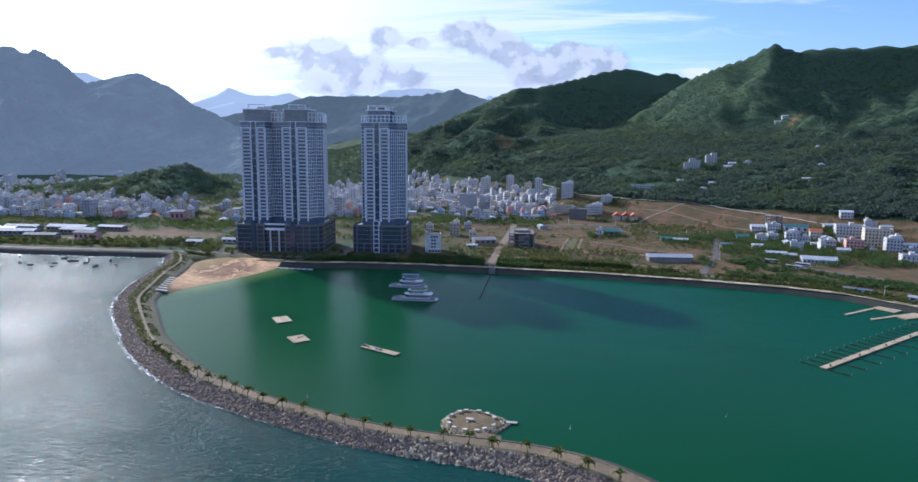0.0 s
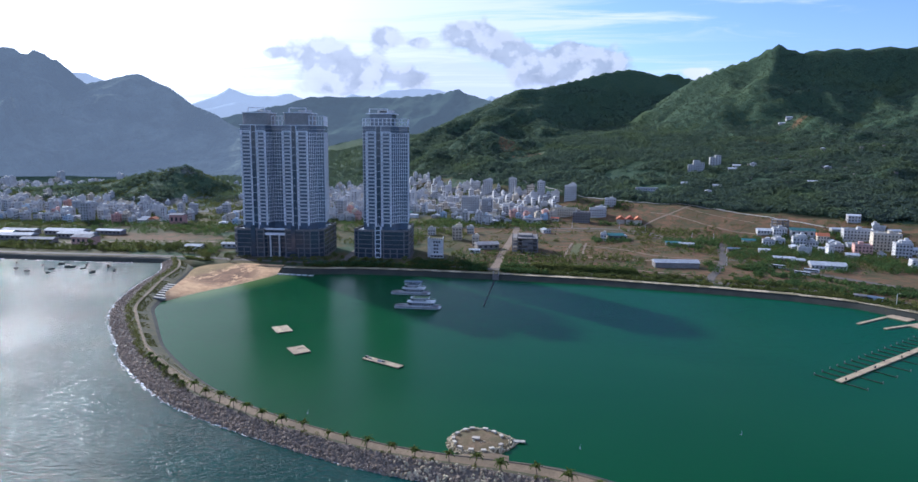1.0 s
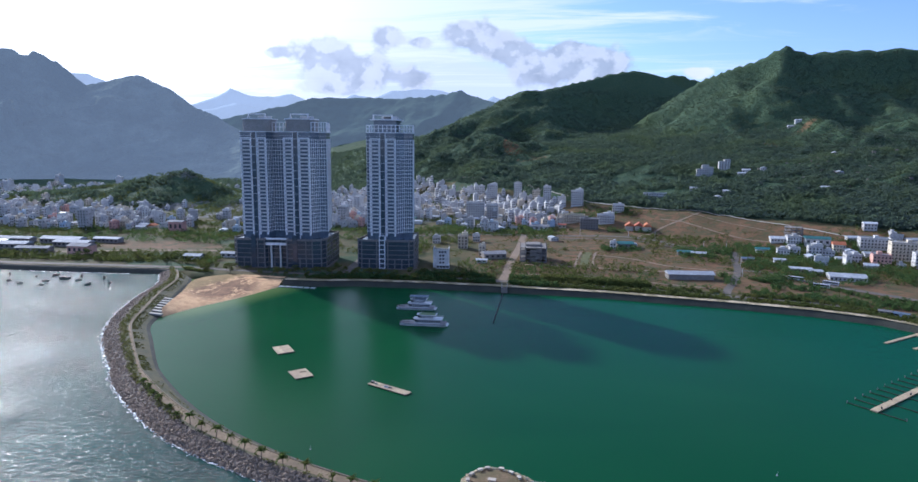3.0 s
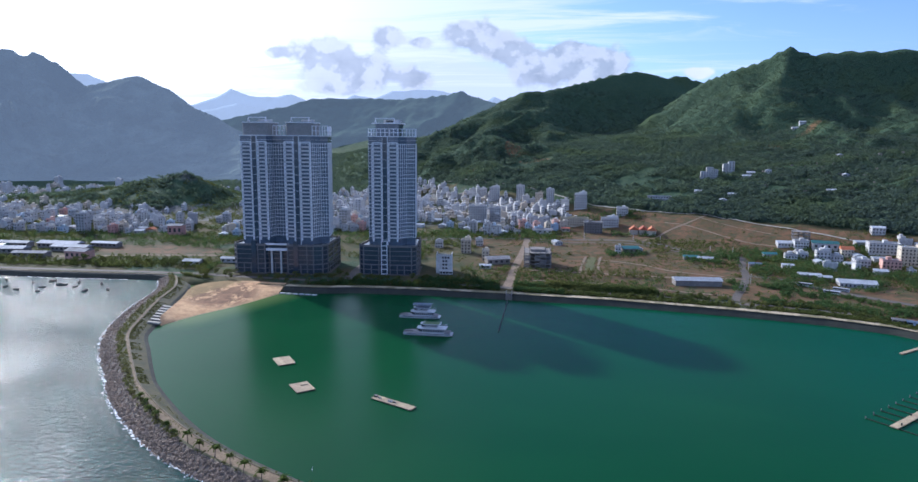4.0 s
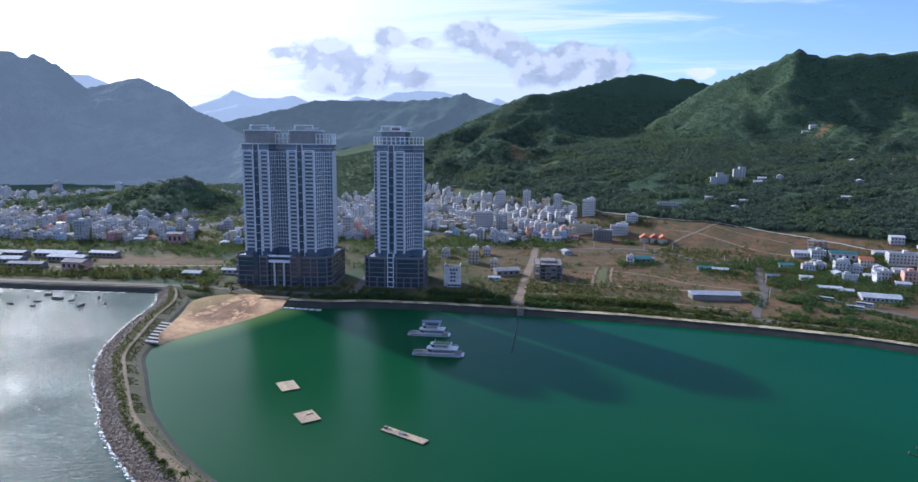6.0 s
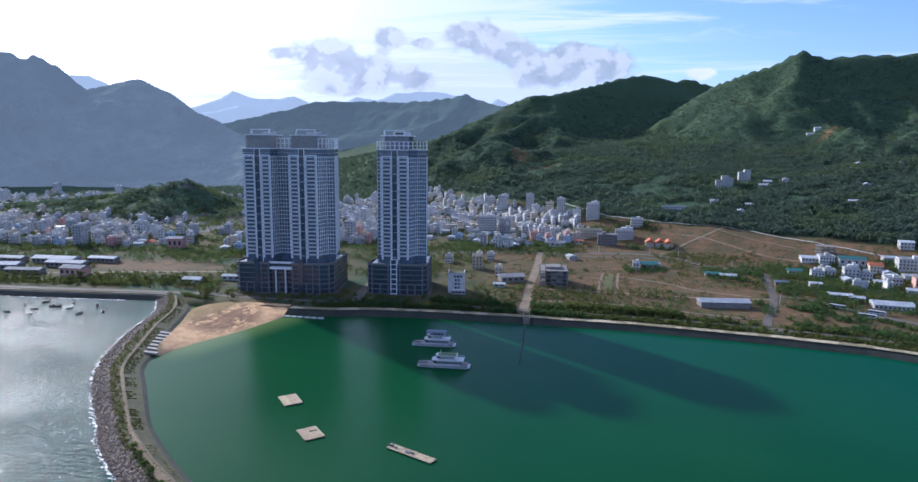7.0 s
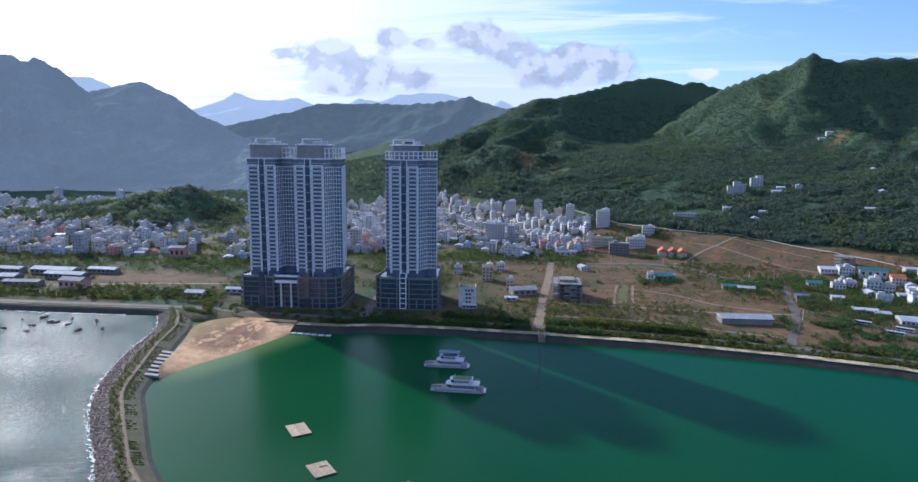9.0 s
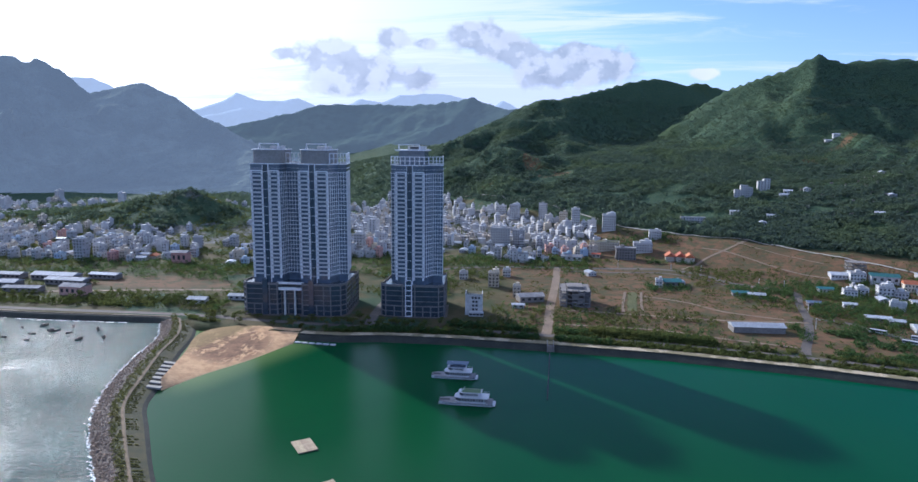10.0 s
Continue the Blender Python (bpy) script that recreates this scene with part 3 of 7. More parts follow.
def cover_layers(x, y):
    """Bare soil, woodland and built-up ground, each 0 to 1."""
    h = hills(x, y)
    n1 = fbm(x / 90, y / 90, 60, 4)
    lots = np.clip((x + 110) / 60, 0, 1) * np.clip((foot(x) - y) / 20, 0, 1) * np.clip((y - shore(x) - 30) / 22, 0, 1)
    u = inland(x, y)
    left_field = np.clip(1 - np.abs(x + 400) / 150, 0, 1) * np.clip(1 - np.abs(y - 690) / 45, 0, 1) * 1.3
    soil = np.clip(lots * (0.16 + 1.1 * n1) + left_field * 1.0, 0, 1)
    soil = np.maximum(soil, np.clip((u + 8) / 20, 0, 1) * np.clip((86 - u) / 10, 0, 1) * np.clip((x - 70) / 40, 0, 1) * 1.1)
    fray = 0.5 * fbm(x / 16, y / 16, 64, 3)
    scar = sum(np.clip(1.25 + fray - np.hypot((x - a) / p, (y - b) / q), 0, 1) for a, b, p, q in ((-36, 1418, 17, 34), (5, 1350, 32, 20), (-20, 1385, 18, 16), (-118, 1330, 16, 10), (427, 1257, 9, 20), (512, 1330, 26, 14), (440, 1275, 22, 7)))
    soil = np.clip(np.maximum(soil, np.clip(scar, 0, 1) * 1.2), 0, 1)
    wood = np.maximum(np.maximum(np.clip((u - 84) / 8, 0, 1), np.clip((y - 1290) / 40, 0, 1)), np.clip((h - 6) / 8, 0, 1) * (x < -400) * np.clip(1.5 - h / 50, 0.2, 1)) * (1 - np.clip(scar, 0, 1))
    wood = np.maximum(wood, 0.6 * np.clip((fbm(x / 45, y / 45, 71, 3) - 0.52) * 8, 0, 1) * (1 - np.clip(lots, 0, 1)))
    wood = np.maximum(wood, np.clip((y - 1150) / 100, 0, 1) * np.clip((-380 - x) / 100, 0, 1) * 0.45)
    town = np.clip((y - 880) / 60, 0, 1) * np.clip((70 - x) / 60, 0, 1) * np.clip((80 - u) / 10, 0, 1) * np.clip((1290 - y) / 60, 0, 1)
    return soil, wood, town


def sheet(name, xs, ys, height, mat, label, category, cover=False, keep=None):
    gx, gy = np.meshgrid(xs, ys)
    gz = height(gx, gy)
    nx, ny = len(xs), len(ys)
    verts = np.stack([gx, gy, gz], -1).reshape(-1, 3)
    idx = np.arange(nx * ny).reshape(ny, nx)
    quads = np.stack([idx[:-1, :-1], idx[:-1, 1:], idx[1:, 1:], idx[1:, :-1]], -1).reshape(-1, 4)
    if keep is not None:
        quads = quads[keep(gx, gy, gz)[:-1, :-1].reshape(-1)]
    me = mesh_from(name, verts.tolist(), quads.tolist(), mat, True)
    if cover:
        s, f, t = cover_layers(gx, gy)
        layer = me.attributes.new("cover", "FLOAT_COLOR", "POINT")
        layer.data.foreach_set("color", np.stack([s, f, t, np.ones_like(s)], -1).astype(np.float32).reshape(-1))
    return thing(name, label, category, kind="structure", data=me)


def steps(*spans):
    """Coordinates: (start, end, step) spans laid end to end."""
    out = []
    for a, b, s in spans:
        out += list(np.arange(a, b, s))
    return np.array(out + [spans[-1][1]])


XS = steps((-4800, -1800, 150), (-1800, -700, 20), (-700, 620, 7), (620, 1100, 14), (1100, 4800, 150))
YS = steps((-3000, 300, 150), (300, 480, 12), (480, 640, 4), (640, 1250, 7), (1250, 2700, 12), (2700, 4900, 80))
sheet("ground", XS, YS, land, M_GROUND, "bare soil, scrub and wooded hillsides behind the shore", "ground", True)

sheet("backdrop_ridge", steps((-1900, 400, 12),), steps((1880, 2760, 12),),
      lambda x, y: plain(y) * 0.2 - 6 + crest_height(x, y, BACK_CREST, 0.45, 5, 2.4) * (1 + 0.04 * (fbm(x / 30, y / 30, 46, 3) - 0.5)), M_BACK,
      "wooded blue-green ridge closing the valley behind the town, haze put in as glow", "mountain")
# the massif and the ranges behind it, their haze put in as emission
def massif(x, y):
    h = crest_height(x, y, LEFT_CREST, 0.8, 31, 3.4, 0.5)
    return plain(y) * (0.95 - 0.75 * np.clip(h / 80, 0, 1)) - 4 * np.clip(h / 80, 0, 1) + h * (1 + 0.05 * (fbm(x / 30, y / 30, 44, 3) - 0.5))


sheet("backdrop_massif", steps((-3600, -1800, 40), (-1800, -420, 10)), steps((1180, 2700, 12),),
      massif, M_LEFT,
      "steep blue mountain massif beyond the town, haze put in as glow", "mountain")
FAR_CRESTS = [
    ([(-2900, 4600, 250), (-2425, 4600, 325), (-2160, 4600, 405), (-2075, 4600, 460), (-1930, 4600, 405), (-1760, 4600, 402), (-1635, 4600, 418), (-1490, 4600, 362), (-1300, 4600, 250)], 500, 1.1),
    ([(-2400, 4150, 240), (-2180, 4150, 272), (-1950, 4150, 306), (-1835, 4150, 332), (-1685, 4150, 306), (-1500, 4150, 290), (-1300, 4150, 200)], 400, 1.1),
    ([(-1400, 4350, 280), (-1240, 4350, 355), (-1125, 4350, 402), (-995, 4350, 380), (-880, 4350, 423), (-730, 4350, 434), (-545, 4350, 428), (-435, 4350, 395), (-285, 4350, 342), (-220, 4350, 398), (-105, 4350, 340), (100, 4350, 200)], 400, 1.1),
    ([(-3400, 4300, 590), (-3215, 4300, 556), (-3090, 4300, 536), (-2925, 4300, 530), (-2805, 4300, 482), (-2645, 4300, 386), (-2400, 4300, 200)], 400, 1.1),
]
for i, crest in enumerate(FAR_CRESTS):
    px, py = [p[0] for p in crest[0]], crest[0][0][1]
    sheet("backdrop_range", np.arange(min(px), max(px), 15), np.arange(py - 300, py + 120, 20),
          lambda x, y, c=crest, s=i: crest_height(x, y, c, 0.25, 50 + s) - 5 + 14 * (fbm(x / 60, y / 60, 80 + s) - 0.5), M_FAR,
          "distant mountain range under the clouds, pale blue haze put in as glow", "mountain")

# ================= water =================
# axis of the breakwater: x, y and half width at the water's edge
AXIS = [(-322, 585, 12), (-297, 540, 13), (-284, 490, 14.5), (-270, 446, 15.5), (-257, 410, 13.3), (-239, 381, 13.3), (-212.5, 343.5, 11.4), (-200, 326.5, 11.8), (-172.5, 297.5, 11.5), (-143, 272, 11.3),
        (-108.5, 251.5, 10.2), (-80, 238, 9.8), (-56, 228.5, 10.2), (-34.5, 223, 10.4), (-13, 219.5, 11.5), (8, 215, 13), (26, 206.5, 14), (42, 192, 14), (57, 172, 13), (72, 148, 12), (84, 128, 10)]
axis = spline(AXIS, 3.0)


def along(curve):
    """Points with their unit normal, which points to the left of the way."""
    out = []
    for i, p in enumerate(curve):
        d = (curve[min(i + 1, len(curve) - 1)] - curve[max(i - 1, 0)]).to_2d().normalized()
        out.append((p, Vector((-d.y, d.x))))
    return out


AXIS_N = along(axis)


def ribbon(name, rows, mat, smooth=True):
    """A surface through rows of equally many points."""
    n = len(rows[0])
    verts = [p for r in rows for p in r]
    faces = [(i * n + j, (i + 1) * n + j, (i + 1) * n + j + 1, i * n + j + 1) for i in range(len(rows) - 1) for j in range(n - 1)]
    return mesh_from(name, verts, faces, mat, smooth)


lagoon_edge = [(p.x, p.y, 0.06) for p in axis]
inner = [(500, 128, 0.06), (500, 420, 0.06)] + [(x, float(shore(x)) + 6, 0.06) for x in (400, 300, 262, 230, 195, 140, 54, -23, -93, -145, -174, -205, -262, -296)]
thing("water_lagoon", "calm green lagoon water mirroring the towers", "water", kind="structure",
      data=mesh_from("water_lagoon", lagoon_edge + inner, [tuple(range(len(lagoon_edge) + len(inner)))], M_LAGOON))
thing("water_sea", "choppy open sea glittering under the low sun", "water", kind="structure",
      data=mesh_from("water_sea", [(-4900, -3000, 0), (4900, -3000, 0), (4900, 640, 0), (-4900, 640, 0)], [(0, 1, 2, 3)], M_SEA))

# ================= breakwater =================
# share of the half width (minus: sea side), height
PROFILE = [(-1.25, -3.0), (-1.0, 0.0), (-0.70, 1.6), (-0.32, 3.3), (-0.24, 3.5), (-0.10, 3.5), (0.32, 3.5), (0.34, 3.8), (0.38, 3.8), (0.41, 3.3), (0.72, 1.5), (1.0, -0.1), (1.3, -3.0)]
rng = np.random.default_rng(7)


# the same stations along the wide western arm
PROFILE_WEST = [(-1.25, -3.0), (-1.0, 0.0), (-0.70, 1.6), (-0.36, 3.3), (-0.30, 3.5), (0.06, 3.5), (0.15, 3.5), (0.16, 3.7), (0.18, 3.7), (0.20, 3.35), (0.80, 1.2), (1.0, -0.1), (1.3, -3.0)]


def profile(x):
    """The cross-section of the breakwater, which widens to the west."""
    t = max(0.0, min(1.0, (-150 - x) / 60))
    return [(a + t * (c_ - a), z + t * (e - z)) for (a, z), (c_, e) in zip(PROFILE, PROFILE_WEST)]


def strip_of(name, lo, hi, mat, label, category):
    rows = []
    for p, nrm in AXIS_N:
        rows.append([(p.x + nrm.x * s * p.z, p.y + nrm.y * s * p.z, z) for s, z in profile(p.x)[lo:hi + 1]])
    return thing(name, label, category, kind="structure", data=ribbon(name, rows, mat))


strip_of("breakwater_core", 0, 4, M_ROCKBED, "rubble bed of the curved breakwater on its sea side", "breakwater")
strip_of("breakwater_verge", 4, 5, M_VERGE, "grassy verge with palms along the breakwater", "verge")
strip_of("breakwater_path", 5, 6, M_PATH, "sandy path along the top of the breakwater", "path")
strip_of("breakwater_kerb", 6, 9, M_DARKKERB, "low pale concrete kerb beside the breakwater path", "kerb")
strip_of("breakwater_bank", 9, 10, M_BANK, "olive grassy bank below the kerb", "bank")
strip_of("breakwater_revetment", 10, 12, M_REVET, "dark wet stone slope down to the lagoon", "revetment")


def rock_mesh(seed):
    r = random.Random(seed)
    bm = bmesh.new()
    bmesh.ops.create_icosphere(bm, subdivisions=1, radius=1.0)
    sx, sy, sz = r.uniform(0.8, 1.25), r.uniform(0.7, 1.0), r.uniform(0.5, 0.8)
    for v in bm.verts:
        k = r.uniform(0.72, 1.15)
        v.co = Vector((v.co.x * sx * k, v.co.y * sy * k, v.co.z * sz * k))
    me = bpy.data.meshes.new("rock")
    bm.to_mesh(me)
    bm.free()
    me.materials.append(M_ROCK)
    return me


ROCKS = [rock_mesh(s) for s in range(8)]
ROCK_ARR = []
for me in ROCKS:
    co = np.zeros(len(me.vertices) * 3)
    me.vertices.foreach_get("co", co)
    ROCK_ARR.append((co.reshape(-1, 3), np.array([tuple(p.vertices) for p in me.polygons])))


def turn_matrices(n):
    """Random turns as an array of 3 x 3 matrices."""
    q = rng.normal(size=(n, 4))
    q /= np.linalg.norm(q, axis=1)[:, None]
    w_, x_, y_, z_ = q.T
    return np.stack([np.stack([1 - 2 * (y_**2 + z_**2), 2 * (x_ * y_ - z_ * w_), 2 * (x_ * z_ + y_ * w_)], -1),
                     np.stack([2 * (x_ * y_ + z_ * w_), 1 - 2 * (x_**2 + z_**2), 2 * (y_ * z_ - x_ * w_)], -1),
                     np.stack([2 * (x_ * z_ - y_ * w_), 2 * (y_ * z_ + x_ * w_), 1 - 2 * (x_**2 + y_**2)], -1)], 1)


def pile_of(name, places, sizes, label, category, parent=None):
    """Many small rocks in one mesh."""
    turns = turn_matrices(len(places))
    verts, faces, k = [], [], 0
    for i, (p, s) in enumerate(zip(places, sizes)):
        co, fa = ROCK_ARR[i % len(ROCK_ARR)]
        verts.append(co @ turns[i].T * s + p)
        faces.append(fa + k)
        k += len(co)
    me = mesh_from(name, np.concatenate(verts).tolist(), np.concatenate(faces).tolist(), M_ROCK)
    return thing(name, label, category, kind="stuff", data=me)


def slope_height(s):
    return np.interp(s, [p[0] for p in PROFILE], [p[1] for p in PROFILE])


rock_at, rock_size, near_rocks = [], [], []
for i in range(0, len(AXIS_N) - 1):
    p, nrm = AXIS_N[i]
    count = 44 if p.x > -215 else 38
    for _ in range(count):
        s = rng.uniform(-1.04, -0.25)
        j = rng.uniform(0, 1)
        q = p.lerp(AXIS_N[i + 1][0], j)
        size = (0.26 + 0.72 * rng.uniform(0, 1) ** 1.5) * (1.12 if s < -0.7 else 0.9)
        pos = (q.x + nrm.x * s * p.z, q.y + nrm.y * s * p.z, float(slope_height(s)) + size * 0.15)
        if -45 < p.x < 20 and size > 0.62 and len(near_rocks) < 300:
            near_rocks.append((pos, size))
        else:
            rock_at.append(pos)
            rock_size.append(size)
pile_of("rock_armour", np.array(rock_at), rock_size, "heaped grey and brown armour rocks on the sea slope", "rocks")
bank_ob = thing("rock_bank", "large loose armour rocks at the breakwater's seaward edge", "rocks")
for i, (pos, size) in enumerate(near_rocks):
    e = Euler(tuple(rng.uniform(0, 6.3, 3)))
    part("rock", ROCKS[i % 8], None, bank_ob, at=Matrix.LocRotScale(pos, e, (size,) * 3))

# surf along the foot of the rocks
foam_v, foam_f = [], []
for i in range(0, len(AXIS_N) - 1):
    p, nrm = AXIS_N[i]
    thick = 0.35 + 1.3 * max(0, min(1, (-70 - p.x) / 90))
    for _ in range(int(2 + 13 * float(fbm(p.x / 9, p.y / 9, 27)))):
        s = -0.98 - abs(rng.normal(0, 0.045)) * thick
        u = rng.uniform(0, 1)
        q = p.lerp(AXIS_N[i + 1][0], u)
        c = np.array([q.x + nrm.x * s * p.z, q.y + nrm.y * s * p.z, 0.05 + rng.uniform(0, 0.1)])
        r0 = rng.uniform(0.12, 0.42) * thick ** 0.6
        k = len(foam_v)
        for a in range(6):
            rr = r0 * rng.uniform(0.5, 1.3)
            foam_v.append((c[0] + rr * 1.5 * math.cos(a * 1.047), c[1] + rr * math.sin(a * 1.047), c[2]))
        foam_f.append(tuple(range(k, k + 6)))
for _ in range(700):
    x = rng.uniform(-760, -318)
    if float(fbm(x / 24, 0.0, 29)) < 0.42:
        continue
    cx_, cy_, r0, k = x, float(shore(x)) - abs(rng.normal(0, 1.2)), rng.uniform(0.3, 0.8), len(foam_v)
    for a in range(6):
        rr = r0 * rng.uniform(0.5, 1.3)
        foam_v.append((cx_ + rr * 2.2 * math.cos(a * 1.047), cy_ + rr * 0.7 * math.sin(a * 1.047), 0.12))
    foam_f.append(tuple(range(k, k + 6)))
thing("surf", "thin white surf breaking along the rocks", "surf", kind="stuff", data=mesh_from("surf", foam_v, foam_f, M_FOAM))

# ================= round island =================
def round_island():
    cx, cy, rad = -17.2, 243.0, 11.7
    prof = [(1.12, -2.0), (1.0, 0.0), (0.86, 1.1), (0.78, 1.25), (0.0, 1.3)]
    tip = lambda a: rad * (1 + 0.28 * max(0.0, math.cos(a - 0.12)) ** 7)
    rows = [[(cx + tip(a) * r * math.cos(a), cy + tip(a) * r * math.sin(a), z) for r, z in prof[:-1]] + [(cx, cy, 1.3)] for a in np.linspace(0, 2 * math.pi, 49)]
    isle = thing("island", "small round rock-edged island with a sandy top", "island", kind="structure", data=ribbon("island", rows, M_ISLETOP))
    n = 520
    ang, r = rng.uniform(0, 6.283, n), rng.uniform(0.80, 1.04, n)
    z = np.interp(r, [0.78, 0.86, 1.0, 1.12], [1.25, 1.1, 0.0, -1.5])
    reach = np.array([tip(a) for a in ang])
    pile_of("rock_ring", np.stack([cx + reach * r * np.cos(ang), cy + reach * r * np.sin(ang), z], -1), rng.uniform(0.3, 0.75, n), "ring of rough rocks round the small island", "rocks")
    # sun shelters on the rim
    shelter = thing("stone_bench", "low pale stone bench block on the island's rim", "bench", "seats on the island", at=pose(cx + 9.0, cy + 3.6, 1.25, 0, 0, 20))
    part("seat", Shape().box(-0.65, 0.65, -0.95, 0.95, 0.55, 0.85, 0.06), M_CREAM, shelter)
    for sy in (-0.75, 0.75):
        part("support", Shape().box(-0.5, 0.5, sy - 0.2, sy + 0.2, -0.1, 0.55), M_KERB, shelter)
    for k in (2, 3, 4, 5, 6, 7, 8, 9, 10, 11, 12, 13):
        a = 2 * math.pi * k / 14 + rng.uniform(-0.09, 0.09)
        rr = 9.5 + rng.uniform(-0.5, 0.4)
        copy_thing(shelter, pose(cx + rr * math.cos(a), cy + rr * math.sin(a), 1.25, 0, 0, math.degrees(a) + rng.uniform(-12, 12)))
    kiosk = thing("stone_table", "low pale stone table in the middle of the island", "table", at=pose(cx - 0.6, cy + 0.6, 1.25, 0, 0, -8))
    part("base", Shape().box(-1.2, 1.2, -0.7, 0.7, 0, 0.6), M_CREAM, kiosk)
    part("top", Shape().box(-1.5, 1.5, -1.0, 1.0, 0.6, 0.85, 0.06), M_CREAM, kiosk)
    for k in range(5):
        a = 1.3 * k
        pebble = thing("boulder", "loose boulder beside the island's stone table", "boulder", "boulders by the table", at=pose(cx + 0.4 + 2.2 * math.cos(a), cy - 1.2 + 1.1 * math.sin(a), 1.4), data=ROCKS[k])
        pebble.scale = (0.55, 0.55, 0.5)
    landing = thing("landing_stage", "short pale landing stage beside the island", "landing stage", at=pose(-1.6, 245.0, 0))
    part("deck", Shape().box(-2.6, 2.6, -0.9, 0.9, 0.5, 0.8, 0.05), M_KERB, landing)
    for sx in (-2.2, 2.2):
        part("pile", Shape().tube([(sx, 0, -2), (sx, 0, 0.6)], (0.2, 0.2), 8), M_CONC, landing)
    neck = [[(-14 + 9 * u, 224.5 + 9 * v, 1.9 - 0.6 * v - 1.2 * abs(u) ** 2) for u in np.linspace(-1, 1, 7)] for v in np.linspace(0, 1, 6)]
    thing("island_neck", "sandy neck joining the island to the breakwater", "path", kind="structure", data=ribbon("island_neck", neck, M_PATH))


round_island()

# ================= beach =================
beach_out = [(-250, 437), (-239, 465), (-222, 495), (-206, 534)]
beach_in = [(-255, 446), (-265, 490), (-277, 538), (-256, 560), (-208, 558)]
wl, tp = spline([(*p, 0) for p in beach_out], 2.2), spline([(*p, 0) for p in beach_in], 2.2)
rows = []
for i in range(50):
    a, b = wl[round(i * (len(wl) - 1) / 49)], tp[round(i * (len(tp) - 1) / 49)]
    row = []
    for j in range(16):
        u = -0.18 + 1.18 * j / 15
        p = a.lerp(b, u)
        z = 4.0 * (max(u, 0) ** 0.7) if u > 0 else 6.0 * u
        row.append((p.x, p.y, z + 0.5 * (float(fbm(p.x / 7, p.y / 7, 90)) - 0.5) * min(1, max(u, 0) * 4)))
    rows.append(row)
thing("beach", "crescent of pale orange sand at the lagoon's corner", "beach", kind="structure", data=ribbon("beach", rows, M_SAND))


# ================= seawall and promenade =================
def shore_curve(x0, x1, step):
    xs = np.arange(x0, x1, step)
    return along([Vector((x, float(shore(x)), 0)) for x in xs])


def shore_strip(name, x0, x1, prof, mat, label, category):
    rows = [[(p.x + n_.x * d, p.y + n_.y * d, z) for d, z in prof] for p, n_ in shore_curve(x0, x1, 4)]
    return thing(name, label, category, kind="structure", data=ribbon(name, rows, mat))


shore_strip("seawall", -206, 420, [(-3, -3), (0, 0), (5.2, 2.6), (6, 3.0), (6.05, 3.8)], M_REVET, "dark sloping stone seawall along the lagoon", "seawall")
shore_strip("seawall_coping", -206, 420, [(6.05, 3.8), (6.6, 3.95), (9.0, 4.0), (13.0, 3.9)], M_SANDEDGE, "pale sandy coping on top of the seawall", "coping")
shore_strip("seawall_west", -1400, -310, [(-3, -3), (0, 0), (4, 2.4), (5, 3.3), (7, 3.5)], M_REVET, "dark stone seawall on the open sea side", "seawall")


shore_strip("promenade_west", -1400, -312, [(7, 3.5), (7.05, 3.95), (8.2, 3.95), (8.25, 3.75), (15, 3.85)], M_DARKKERB, "pale paved walk along the western seawall", "pavement")

# ================= roads =================
ROADWAY = []


def road(name, pts, width, mat, label, lift=0.10):
    rows = []
    for p, n_ in along(spline([(*q, 0) for q in pts], 8)):
        rows.append([(p.x + n_.x * s * width / 2, p.y + n_.y * s * width / 2, float(land(p.x + n_.x * s * width / 2, p.y + n_.y * s * width / 2)) + lift) for s in (-1, 0, 1)])
    ROADWAY.extend((r[1][0], r[1][1], width * 0.5) for r in rows)
    return thing(name, label, "road", kind="structure", data=ribbon(name, rows, mat))


road("road_shore", [(-900, 590), (-500, 585), (-311, 584), (-262, 578), (-160, 570), (-90, 571), (-23, 566), (54, 557), (140, 540), (195, 526), (240, 510), (275, 480), (330, 455)], 6.5, M_ROAD, "grey shore road behind the seawall", 0.16)
road("road_main", [(-26, 566), (-24, 579), (-19, 654), (-12, 734), (-7, 818)], 7.5, M_DIRT, "pale dusty road running inland from the shore")
road("road_cross", [(-180, 780), (-141, 785), (-108, 803), (-54, 814), (-7, 818), (30, 817), (100, 824), (139, 805), (165, 762), (205, 739), (211, 721)], 8, M_ROAD, "dusty cross road through the empty plots", 0.13)
road("road_mid", [(-7, 800), (60, 799), (100, 804), (130, 788), (155, 755)], 4, M_ROAD, "second lane of the dusty cross road", 0.2)
road("road_junction", [(211, 721), (199, 686), (188, 642), (173, 599), (155, 559), (150, 545)], 6.5, M_ROAD, "wide junction road between the plots", 0.19)
road("road_plots", [(-17, 640), (38, 634), (83, 628), (123, 624), (183, 626)], 4, M_DIRT, "dirt road along the empty plots", 0.22)
road("road_foot", [(-179, 1332), (-100, 1255), (-32, 1178), (35, 1075), (95, 994), (160, 947), (222, 907), (256, 875), (290, 838), (338, 788), (385, 722)], 2.6, M_KERB, "pale walled road along the foot of the hills", 0.9)
